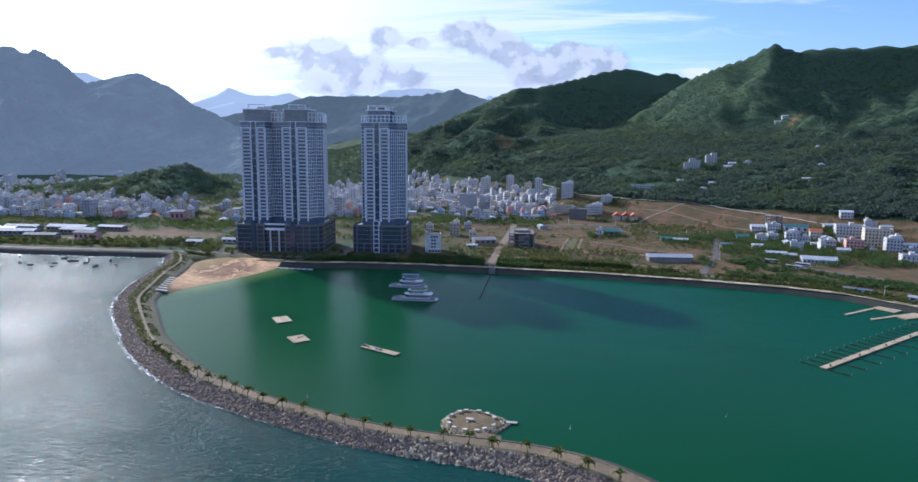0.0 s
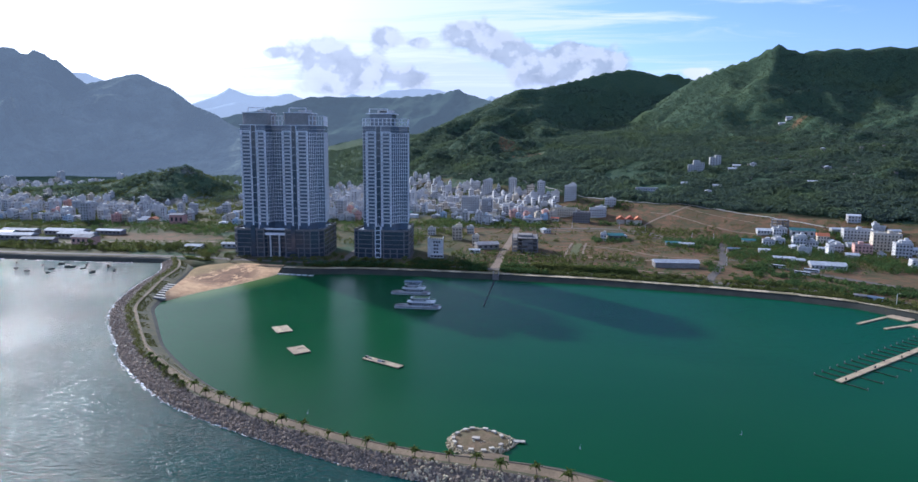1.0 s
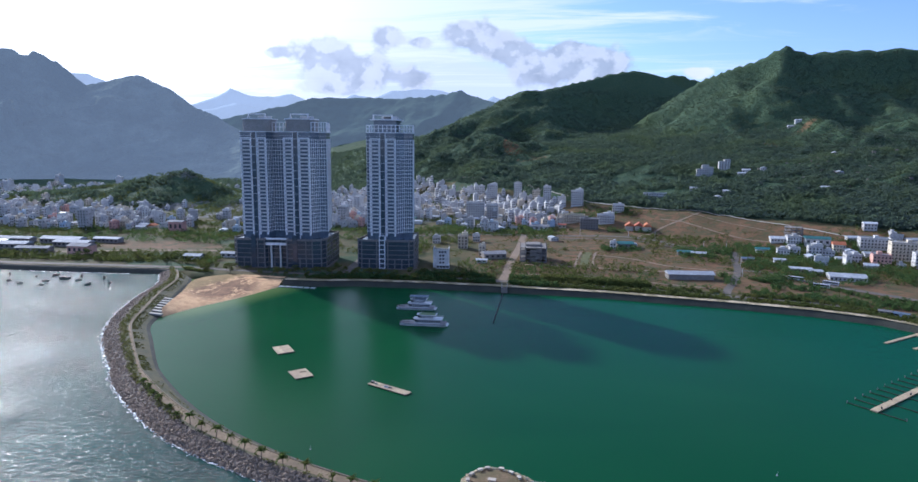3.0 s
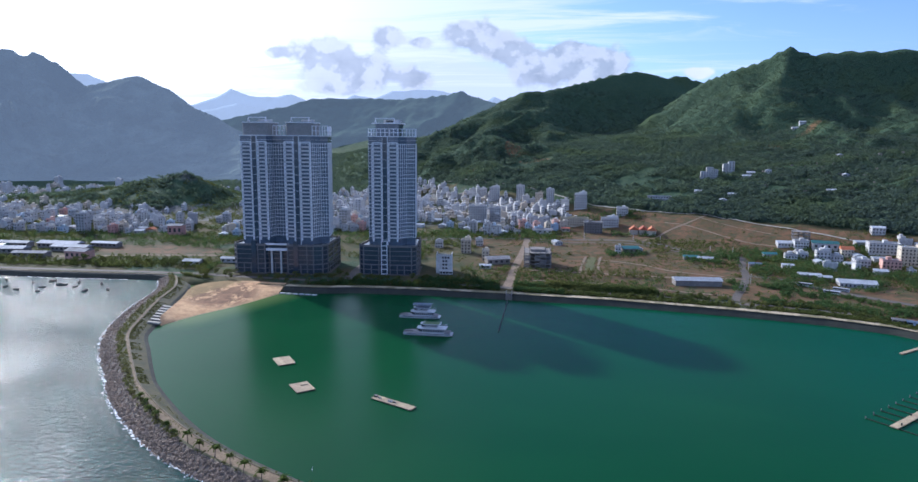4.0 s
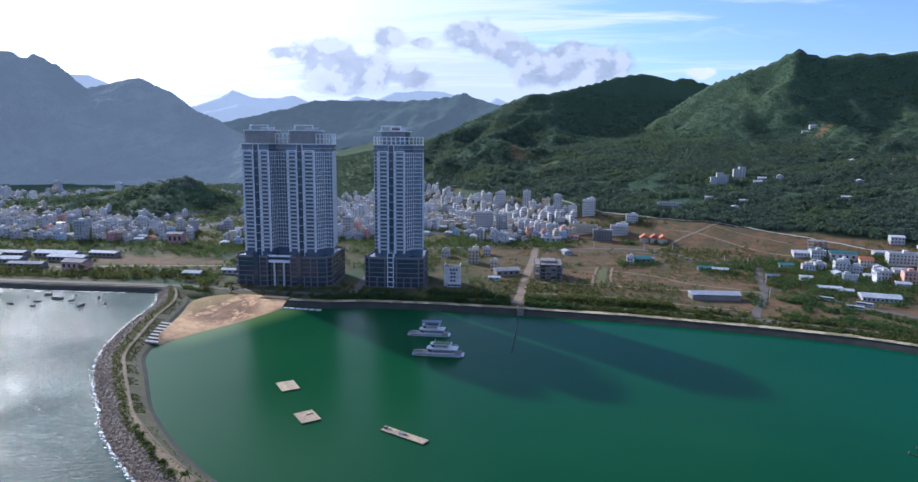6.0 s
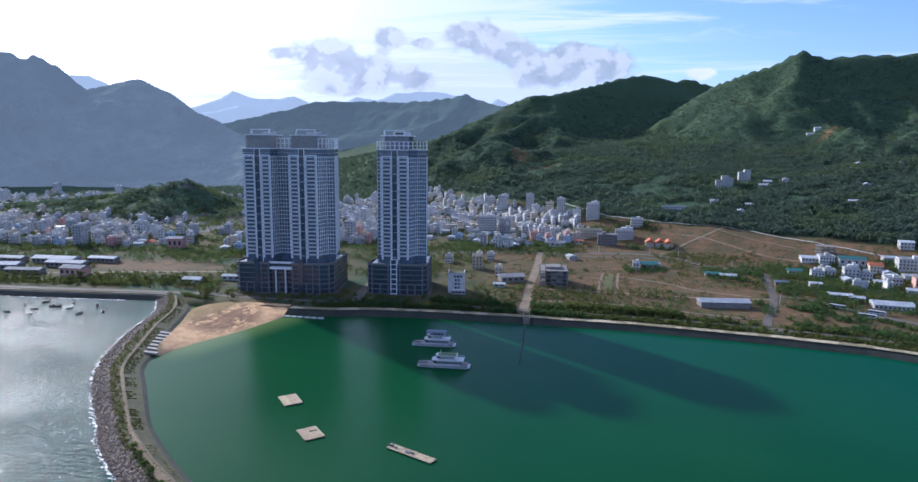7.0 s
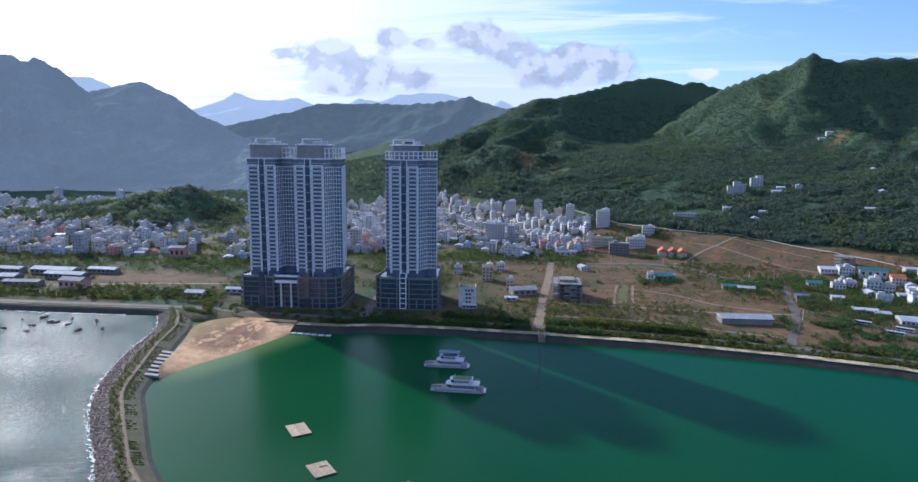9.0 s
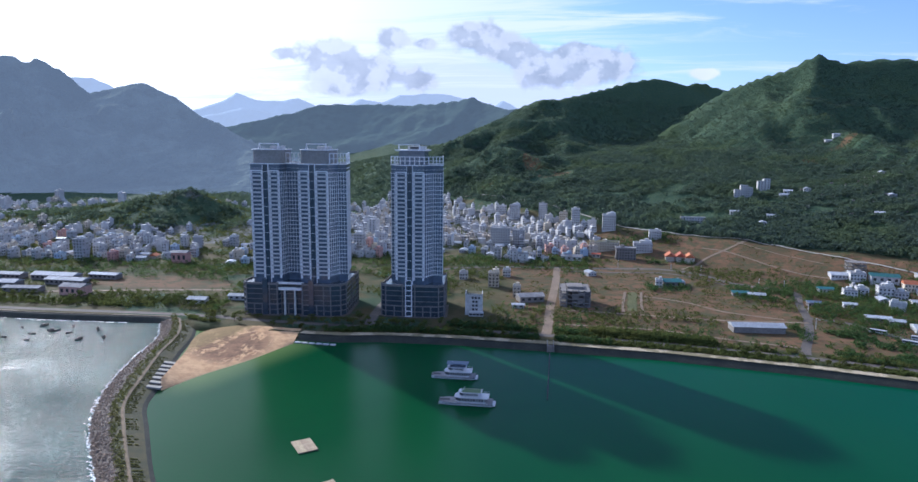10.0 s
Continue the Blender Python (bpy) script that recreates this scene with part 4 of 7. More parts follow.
road("road_spur", [(129, 826), (164, 866), (191, 885), (221, 905)], 3.5, M_DIRT, "worn track up the bare slope", 0.3)
road("road_field", [(168, 898), (191, 879), (236, 811), (258, 791), (269, 784)], 2.2, M_DIRT, "dirt track across the bare field", 0.26)
road("road_terrace", [(205, 908), (240, 860), (275, 822)], 1.6, M_DIRT, "narrow track between terraces of the bare field", 0.26)
road("road_row", [(62, 697), (76, 693), (104, 676), (126, 651), (167, 633)], 3, M_DIRT, "dirt lane between the plots", 0.2)
road("road_lane", [(41, 640), (43, 660), (52, 711)], 2.4, M_DIRT, "narrow lane beside a green plot", 0.3)
road("lawn_plot", [(49, 644), (51, 660), (59, 711)], 8, M_LAWN, "strip of yellow-green lawn between two lanes", 0.24)
road("road_lane_b", [(57, 640), (59, 660), (67, 713)], 2.4, M_DIRT, "narrow paved lane beside a green plot", 0.34)
road("road_service", [(-10, 596), (60, 590), (110, 572), (150, 560)], 3, M_DIRT, "dirt track behind the hedge", 0.3)
road("road_east", [(186, 640), (208, 632), (223, 612), (242, 585), (280, 550), (310, 520)], 8, M_ROAD, "road curving behind the shore trees", 0.3)
road("road_field_west", [(-480, 640), (-380, 660), (-300, 668), (-262, 650)], 5, M_DIRT, "dirt road beside the brown field", 0.2)
road("road_tower", [(-160, 572), (-163, 610), (-160, 680), (-140, 800)], 8, M_ROAD, "road between the two towers", 0.25)

# ================= the towers =================
FLOOR = 3.3


def outline_grow(outline, d):
    """The outline moved outwards by d."""
    n, out = len(outline), []
    for i in range(n):
        a, b, c = (Vector(outline[(i + k) % n]) for k in (-1, 0, 1))
        n1, n2 = (b - a).normalized(), (c - b).normalized()
        n1, n2 = Vector((n1.y, -n1.x)), Vector((n2.y, -n2.x))
        m = (n1 + n2) / max(0.3, (1 + n1.dot(n2)))
        out.append((b.x + m.x * d, b.y + m.y * d))
    return out


def ring(outline, d0, d1, z0, z1):
    """A flat band round an outline, from d0 to d1 outside it."""
    a, b = outline_grow(outline, d0), outline_grow(outline, d1)
    n, s = len(a), Shape()
    s.v = [(*p, z0) for p in a] + [(*p, z0) for p in b] + [(*p, z1) for p in b] + [(*p, z1) for p in a]
    for i in range(n):
        j = (i + 1) % n
        s.f += [(i, j, n + j, n + i)[::-1], (n + i, n + j, 2 * n + j, 2 * n + i), (2 * n + i, 2 * n + j, 3 * n + j, 3 * n + i)]
    return s


def balcony_mesh(width):
    """A slab with a solid white parapet, rounded at its corners by a chamfer."""
    s, h, d, c = Shape(), width / 2, 1.5, 0.5
    s.prism([(-h, 0), (-h, -d + c), (-h + c, -d), (h - c, -d), (h, -d + c), (h, 0)], 0.0, 0.25)
    for p, q in (((-h, 0), (-h, -d + c)), ((-h, -d + c), (-h + c, -d)), ((-h + c, -d), (h - c, -d)), ((h - c, -d), (h, -d + c)), ((h, -d + c), (h, 0))):
        v = Vector(q) - Vector(p)
        nrm = Vector((-v.y, v.x)).normalized() * 0.15
        s.prism([p, q, (q[0] + nrm.x, q[1] + nrm.y), (p[0] + nrm.x, p[1] + nrm.y)], 0.25, 1.3)
    return s.mesh("balcony", M_BALCONY)


def tower(name, label, outline, lobes, podium, grids, crown_parts, ladder, base=4.2):
    """outline: plan of the shaft. lobes: (x0, x1, front y, middle of the strip). grids: fronts with piers, as point pairs."""
    t = thing(name, label, "tower")
    z_pod, z0, floors = 29.5, 36.0, 25
    z1 = z0 + floors * FLOOR
    z_band, z_top = z1 + 6.6, z1 + 13.5
    part("shaft", Shape().prism(outline, base, z_band + 0.1), M_GLASS, t, "dark blue glazed shaft")
    for k in range(floors + 1):
        part("floor_slab", ring(outline, -0.1, 0.3, z0 + k * FLOOR - 0.2, z0 + k * FLOOR + 0.3), M_FRAME, t)
    for zz, hh in ((z1 + 3.3, 0.15), (z_band, 0.7)):
        part("cornice", ring(outline, -0.1, 0.55, zz, zz + hh), M_FRAME, t)
    # piers on the plain fronts
    for (xa, ya), (xb, yb), count in grids:
        v = Vector((xb - xa, yb - ya))
        nrm = Vector((v.y, -v.x)).normalized()
        pier = None
        for k in range(count + 1):
            c = Vector((xa, ya)) + v * (k / count) + nrm * 0.12
            me = pier or Shape().box(-0.15, 0.15, -0.26, 0.26, z0 - 1, z1 + 1.0).mesh("pier", M_FRAME)
            pier = me
            part("pier", me, None, t, at=Matrix.Translation((c.x, c.y, 0)) @ pose(0, 0, 0, 0, 0, math.degrees(math.atan2(v.y, v.x))))
    for x0, x1, front, mid in lobes:
        half = 2.1
        strip = part("glass_strip", Shape().box(mid - half, mid + half, front - 1.3, front + 0.5, base, z_band), M_STRIP, t, "blue glass strip up the whole front")
        for sx in (-half - 0.15, half + 0.15):
            part("fin", Shape().box(mid + sx - 0.18, mid + sx + 0.18, front - 1.5, front + 0.3, base, z_band + 0.6), M_FRAME, t, "tall white fin beside the glass strip")
        yp = min(p[1] for p in podium)
        part("podium_strip", Shape().box(mid - half, mid + half, yp - 0.9, yp + 1, base, z_pod + 4), M_STRIP, t, "blue glass strip over the podium")
        for sx in (-half - 0.35, half + 0.35) if ladder else ():
            part("podium_fin", Shape().box(mid + sx - 0.3, mid + sx + 0.3, yp - 1.4, yp + 1.5, base, z_pod + 4.5), M_FRAME, t)
        for k in range(8 if ladder else 0):
            part("podium_rung", Shape().box(mid - half, mid + half, yp - 1.3, yp - 0.85, base + 4.2 * k + 0.6, base + 4.2 * k + 1.3), M_FRAME, t)
        for k in range(17):
            part("transom", Shape().box(mid - half, mid + half, front - 1.42, front - 1.25, base + 7.0 * k + 3, base + 7.0 * k + 3.25), M_FRAME, strip)
        for xa, xb in ((x0, mid - half - 0.35), (mid + half + 0.35, x1)):
            wdt = xb - xa
            me = balcony_mesh(wdt - 0.5)
            part("wall_panel", Shape().box(xa, xa + 1.5, front - 0.75, front + 0.4, z0 - 3, z1 + 1.2), M_FRAME, t)
            part("wall_panel", Shape().box(xb - 1.4, xb, front - 0.75, front + 0.4, z0 - 3, z1 + 1.2), M_FRAME, t)
            part("arch", Shape().box(xa, xb, front - 1.2, front + 0.3, z1 + 0.9, z1 + 1.9, 0.2), M_FRAME, t)
            for k in range(floors):
                part("balcony", me, None, t, at=Matrix.Translation(((xa + xb) / 2, front - 0.2, z0 + k * FLOOR)))
    # podium
    pod = part("podium", Shape().prism(podium, base - 4, z_pod), M_PODIUM, t, "dark glazed podium")
    for k in range(7):
        zz = base + 4.2 * k
        part("podium_band", ring(podium, -0.1, 0.5 if k % 2 else 0.35, zz, zz + (1.0 if k in (2, 6) else 0.55)), M_BAND, pod)
    n = len(podium)
    for i in range(n):
        a, b = Vector(podium[i]), Vector(podium[(i + 1) % n])
        count = max(1, round((b - a).length / 6.5))
        for k in range(count):
            c = a.lerp(b, k / count)
            part("podium_column", Shape().box(c.x - 0.45, c.x + 0.45, c.y - 0.45, c.y + 0.45, base, base + (8.4 if k % 3 else 27)), M_BAND, pod)
    part("terrace_wall", ring(podium, -0.3, 0.25, z_pod - 0.6, z_pod + 1.1), M_CONC, pod)
    part("base_slab", Shape().prism(outline_grow(podium, 2.5), base - 4, base + 0.4), M_ROAD, t)
    crown_parts(t, z_band, z_top)
    return t


def frame_grid(t, xa, ya, xb, yb, z0, z1, bays, rows, name="roof_frame"):
    """An open white frame of posts and rails between two points, each bar a part."""
    v = Vector((xb - xa, yb - ya))
    turn = math.degrees(math.atan2(v.y, v.x))
    at = Matrix.Translation((xa, ya, 0)) @ pose(0, 0, 0, 0, 0, turn)
    for k in range(bays + 1):
        s = v.length * k / bays
        part(name + "_post", Shape().box(s - 0.3, s + 0.3, -0.3, 0.3, z0, z1), M_FRAME, t, at=at)
    for k in range(1, rows + 1):
        z = z0 + (z1 - z0) * k / rows
        part(name + "_rail", Shape().box(-0.3, v.length + 0.3, -0.34, 0.34, z - 0.55, z), M_FRAME, t, at=at)


def portal(t, x0, x1, y, z0, z1):
    """A white goal-shaped frame on the roof."""
    for x in (x0, x1):
        part("portal_leg", Shape().tube([(x + (0.9 if x == x1 else -0.9) * 0, y - 2.5, z0), (x, y, z1)], (0.3, 0.3), 6), M_FRAME, t)
        part("portal_leg", Shape().tube([(x, y + 2.5, z0), (x, y, z1)], (0.3, 0.3), 6), M_FRAME, t)
    part("portal_beam", Shape().box(x0 - 0.5, x1 + 0.5, y - 0.35, y + 0.35, z1 - 0.35, z1 + 0.35), M_FRAME, t)


A_OUT = [(-262.5, 602), (-238.8, 602), (-237, 613), (-225, 613), (-222.8, 602), (-199, 602), (-194.0, 613.5), (-187, 613.5), (-193.3, 646), (-258, 648), (-262.5, 640)]
A_POD = [(-270.5, 600), (-266, 593.5), (-240, 593), (-238, 597), (-221, 597), (-219, 593), (-196, 593.5), (-188.5, 596), (-185.5, 602), (-188, 650), (-268, 652)]


def crown_a(t, z, top):
    for x0, x1 in ((-262.5, -237), (-223, -198)):
        arc = [(x0 + (x1 - x0) * (0.5 - 0.5 * math.cos(a)), 612 - 10.5 * math.sin(a) ** 0.6) for a in np.linspace(0, math.pi, 15)]
        part("crown_screen", Shape().prism(arc + [(x1, 626), (x0, 626)], z + 0.9, z + 11.2), M_SCREEN, t, "curved brown screen on the crown")
        part("crown_plate", ring(arc + [(x1, 626), (x0, 626)], -2.0, 0.7, z + 11.2, z + 12.0), M_FRAME, t)
        portal(t, x0 + 4, x0 + 20, 612, z + 12, z + 16.2)
        part("plant_room", Shape().box(x0 + 12, x0 + 22, 614, 622, z + 11, z + 14.4, 0.2), M_WHITE, t)
    for seg in (((-198, 604.5), (-194.0, 613.5), 2), ((-194.0, 613.5), (-187, 613.5), 3), ((-187, 613.5), (-193.3, 646), 7), ((-237, 613), (-223, 613), 4)):
        frame_grid(t, *seg[0], *seg[1], z + 0.9, z + 9.2, seg[2], 2)


tower("tower_twin", "tall twin-lobed apartment tower with dark glass and white balconies", A_OUT,
      [(-262.5, -238.8, 602, -249.8), (-222.8, -199, 602, -211.6)], A_POD,
      [((-238.8, 602), (-237, 613), 4), ((-237, 613), (-225, 613), 5), ((-225, 613), (-222.8, 602), 3), ((-199, 602), (-194.0, 613.5), 5), ((-194.0, 613.5), (-187, 613.5), 3), ((-187, 613.5), (-193.3, 646), 10)], crown_a, False)

B_OUT = [(-151, 617), (-146, 617), (-145.5, 607), (-122.5, 607), (-117, 618), (-109, 618), (-113, 648), (-149, 650)]
B_POD = [(-157, 605), (-153, 602), (-139, 601), (-129, 601), (-110, 602), (-106, 606), (-110, 654), (-155, 656)]


def crown_b(t, z, top):
    for seg in (((-151, 617), (-146, 617), 2), ((-145.5, 607), (-122.5, 607), 6), ((-122.5, 607), (-117, 618), 2), ((-117, 618), (-109, 618), 3), ((-109, 618), (-113, 648), 8)):
        frame_grid(t, *seg[0], *seg[1], z + 0.9, z + 7.2, seg[2], 2)
    part("crown_core", Shape().box(-146, -125, 624, 646, z, z + 11.5, 0.3), M_GLASS, t, "glazed core of the crown")
    part("crown_plate", Shape().box(-149, -123, 621, 648, z + 11.5, z + 12.2, 0.1), M_FRAME, t)
    part("plant_room", Shape().box(-139, -125, 626, 636, z + 12.2, z + 15.2, 0.2), M_WHITE, t)
    part("plant_window", Shape().box(-137, -130, 625.8, 626.2, z + 13.0, z + 14.6), M_PANE, t)
    portal(t, -146, -129, 624, z + 12, z + 16.2)


tower("tower_single", "tall slender apartment tower with dark glass and white balconies", B_OUT,
      [(-145.5, -122.5, 607, -134.0)], B_POD,
      [((-151, 617), (-146, 617), 2), ((-146, 617), (-145.5, 607), 3), ((-122.5, 607), (-117, 618), 4), ((-117, 618), (-109, 618), 4), ((-109, 618), (-113, 648), 9)], crown_b, True)


def portico():
    p = thing("portico", "tall pale entrance portico between the tower's lobes", "portico")
    for x in (-234.5, -226.0):
        part("column", Shape().tube([(x, 595.0, 3.5), (x, 595.0, 24.5)], (0.95, 0.85), 12), M_WHITE, p)
    part("beam", Shape().box(-241, -219, 594.0, 597.0, 24.5, 26.6, 0.15), M_FRAME, p)
    part("beam", Shape().box(-241, -219, 594.4, 597.0, 29.5, 30.8, 0.15), M_FRAME, p)


portico()


# ================= houses =================
def house_plan(w_, d_, floors, wall, roof, style, seed, detail=True):
    """A narrow flat-roofed town house: walls, slab edges, windows one by one, parapet, stair head or tank."""
    r = random.Random(seed)
    h = floors * 3.4 + 0.4
    ob = thing("house", "", "house")
    part("wall", Shape().box(-w_ / 2, w_ / 2, -d_ / 2, d_ / 2, -4, h), wall, ob)
    if style == "flat":
        rim = Shape()
        e = 0.25
        for b in ((-w_ / 2 - e, w_ / 2 + e, -d_ / 2 - e, -d_ / 2), (-w_ / 2 - e, w_ / 2 + e, d_ / 2, d_ / 2 + e), (-w_ / 2 - e, -w_ / 2, -d_ / 2, d_ / 2), (w_ / 2, w_ / 2 + e, -d_ / 2, d_ / 2)):
            rim.box(*b, h - 0.3, h + 0.9)
        part("parapet", rim, wall, ob)
        part("roof", Shape().box(-w_ / 2, w_ / 2, -d_ / 2, d_ / 2, h, h + 0.12), roof, ob)
        x = r.uniform(-w_ / 5, w_ / 5)
        part("stair_head", Shape().box(x - w_ * 0.25, x + w_ * 0.25, 0, d_ * 0.4, h, h + 2.7, 0.1), wall, ob)
        if r.random() < 0.6:
            part("water_tank", Shape().tube([(x - 1.2, -d_ * 0.25, h), (x - 1.2, -d_ * 0.25, h + 1.7)], (0.75, 0.75), 10), M_TIN, ob)
    else:
        s = Shape()
        e, rise = 0.6, 1.6 if style == "shed" else 2.6
        k0 = [(-w_ / 2 - e, -d_ / 2 - e, h), (w_ / 2 + e, -d_ / 2 - e, h), (w_ / 2 + e, d_ / 2 + e, h), (-w_ / 2 - e, d_ / 2 + e, h)]
        if w_ > d_:
            top = [(-w_ / 2 - e, 0, h + rise), (w_ / 2 + e, 0, h + rise)]
            s.v = k0 + top
            s.f = [(0, 1, 5, 4), (2, 3, 4, 5), (1, 2, 5), (3, 0, 4), (3, 2, 1, 0)]
        else:
            top = [(0, -d_ / 2 - e, h + rise), (0, d_ / 2 + e, h + rise)]
            s.v = k0 + top
            s.f = [(1, 2, 5, 4), (3, 0, 4, 5), (0, 1, 4), (2, 3, 5), (3, 2, 1, 0)]
        part("roof", s, roof, ob)
    if detail:
        cols = max(1, round(w_ / 3.2))
        pane = Shape().box(-0.62, 0.62, -0.1, 0.06, 0, 1.5).mesh("window", M_PANE)
        for f in range(floors):
            for c in range(cols):
                x = (c + 0.5) * w_ / cols - w_ / 2
                part("window", pane, None, ob, at=Matrix.Translation((x, -d_ / 2, f * 3.4 + 1.1)))
            if floors > 2 and f:
                part("ledge", Shape().box(-w_ / 2, w_ / 2, -d_ / 2 - 0.7, -d_ / 2, f * 3.4 - 0.1, f * 3.4 + 0.15), wall, ob)
        side = Shape().box(-0.08, 0.1, -0.6, 0.6, 0, 1.4).mesh("window", M_PANE)
        for f in range(1, floors):
            for y in (-d_ * 0.25, d_ * 0.2):
                if r.random() < 0.55:
                    part("window", side, None, ob, at=Matrix.Translation((w_ / 2, y, f * 3.4 + 1.1)))
    return ob


WALLS = [(M_HOUSE, "white-rendered"), (M_HOUSE, "white-rendered"), (M_HOUSE, "off-white"), (M_CREAM, "cream-rendered"), (M_PINK, "faded pink"), (M_BLUE, "pale blue")]
PROTOS = []
for i, (w_, d_, fl, wl_, st, rf) in enumerate([(4.5, 12, 2, 0, "flat", 0), (5, 12, 3, 0, "flat", 0), (7, 10, 2, 1, "flat", 0), (8, 11, 4, 0, "flat", 0), (9, 11, 1, 2, "shed", 1),
                                               (11, 8, 1, 1, "shed", 1), (6, 11, 3, 3, "flat", 0), (8, 10, 3, 4, "flat", 0), (7, 10, 2, 5, "flat", 0), (11, 9, 1, 3, "gable", 2),
                                               (5, 11, 4, 1, "flat", 0), (11, 12, 7, 0, "flat", 0), (5, 9, 1, 2, "flat", 0), (13, 8, 1, 0, "shed", 3)]):
    wall, colour = WALLS[wl_]
    roof = (M_ROOFGREY, M_TIN, M_RUST, M_TEAL)[rf]
    ob = house_plan(w_, d_, fl, wall, roof, st, i)
    kind = {"flat": "flat-roofed", "shed": "tin-roofed" if rf == 1 else "teal tin-roofed", "gable": "orange tile-roofed"}[st]
    tagged(ob, f"{('one', 'two', 'three', 'four', 'five', 'six', 'seven')[fl - 1]}-storey {colour} {kind} town house", "house", "houses of the town")
    PROTOS.append((ob, w_, d_, fl, wall))

TAKEN, CELLS = [], {}


def free(x, y, r):
    i, j = int(x // 30), int(y // 30)
    for a in (i - 1, i, i + 1):
        for b in (j - 1, j, j + 1):
            for cx_, cy_, cr in CELLS.get((a, b), ()):
                if (x - cx_) ** 2 + (y - cy_) ** 2 < (r + cr) ** 2:
                    return False
    return True


def claim(x, y, r):
    TAKEN.append((x, y, r))
    for a in range(int((x - r) // 30), int((x + r) // 30) + 1):
        for b in range(int((y - r) // 30), int((y + r) // 30) + 1):
            CELLS.setdefault((a, b), []).append((x, y, r))


for x, y, r in ROADWAY:
    claim(x, y, r)
for x, y, r in ((-225, 615, 70), (-131, 622, 50), (3, 672, 26), (-83, 615, 16), (134, 592, 28), (-36, 665, 20), (69, 997, 9), (27, 1038, 7), (11, 1063, 7), (-18, 1098, 7), (56, 928, 16), (76, 882, 11), (100, 909, 11), (121, 947, 8), (-76, 956, 13), (-52, 964, 9), (-61, 1137, 9), (-84, 1164, 9)):
    claim(x, y, r)


def town_density(x, y):
    """How likely a house stands at each place, 0 to 1."""
    clump = np.clip((fbm(x / 70, y / 70, 12, 3) - 0.36) * 6, 0, 1)
    middle = (x > -330) & (y > 862 + 25 * np.sin(x / 31)) & (y < foot(x) - 12) & (x < 40 + (y - 880) * 0.12)
    west = (x <= -330) & (y > 775) & (y < 1000)
    far_west = (x <= -330) & (y >= 1000) & (y < 1350)
    out = np.where(middle, np.where(y < 930, 0.75 * clump, 0.35 + 0.65 * clump), np.where(west, 0.26 * clump, np.where(far_west, 0.20 * clump, 0.0)))
    return np.where((hills(x, y) > 8) & (x < -400), 0.0, out)


def set_house(k, x, y, turn):
    ob, w_, d_, fl, wall = PROTOS[k]
    if not hasattr(set_house, "used"):
        set_house.used = set()
    z = float(land(x, y))
    if k not in set_house.used:
        set_house.used.add(k)
        ob.matrix_basis = pose(x, y, z, 0, 0, turn)
        return ob
    return copy_thing(ob, pose(x, y, z, 0, 0, turn))


r_town = random.Random(11)
ty = 780 + 1300 * rng.uniform(0, 1, 15000) ** 1.5
tx = rng.uniform(-0.80 * ty - 80, 150)
want = rng.uniform(0, 1, 15000) < town_density(tx, ty)
FAR_HOUSES, near_houses = [], []
for x, y in zip(tx[want].tolist(), ty[want].tolist()):
    k = r_town.choices(range(14), (10, 9, 10, 3, 6, 5, 5, 3, 4, 1, 5, 0.6, 9, 1))[0]
    rad = 0.25 * (PROTOS[k][1] + PROTOS[k][2]) * r_town.uniform(0.95, 1.25)
    if not free(x, y, rad):
        continue
    claim(x, y, rad)
    turn = 12 * math.sin(x / 90 + y / 130) + r_town.choice((0, 0, 0, 90, -90)) + r_town.uniform(-4, 4)
    near_houses.append((y, x, turn, k))
near_houses.sort()
for y, x, turn, k in near_houses[:282]:
    set_house(k, x, y, turn)
FAR_HOUSES = [(x, y, turn, k) for y, x, turn, k in near_houses[282:]]

# the rest of the town, further up the valley
FAR_Z = land(np.array([h[0] for h in FAR_HOUSES]), np.array([h[1] for h in FAR_HOUSES])).tolist()
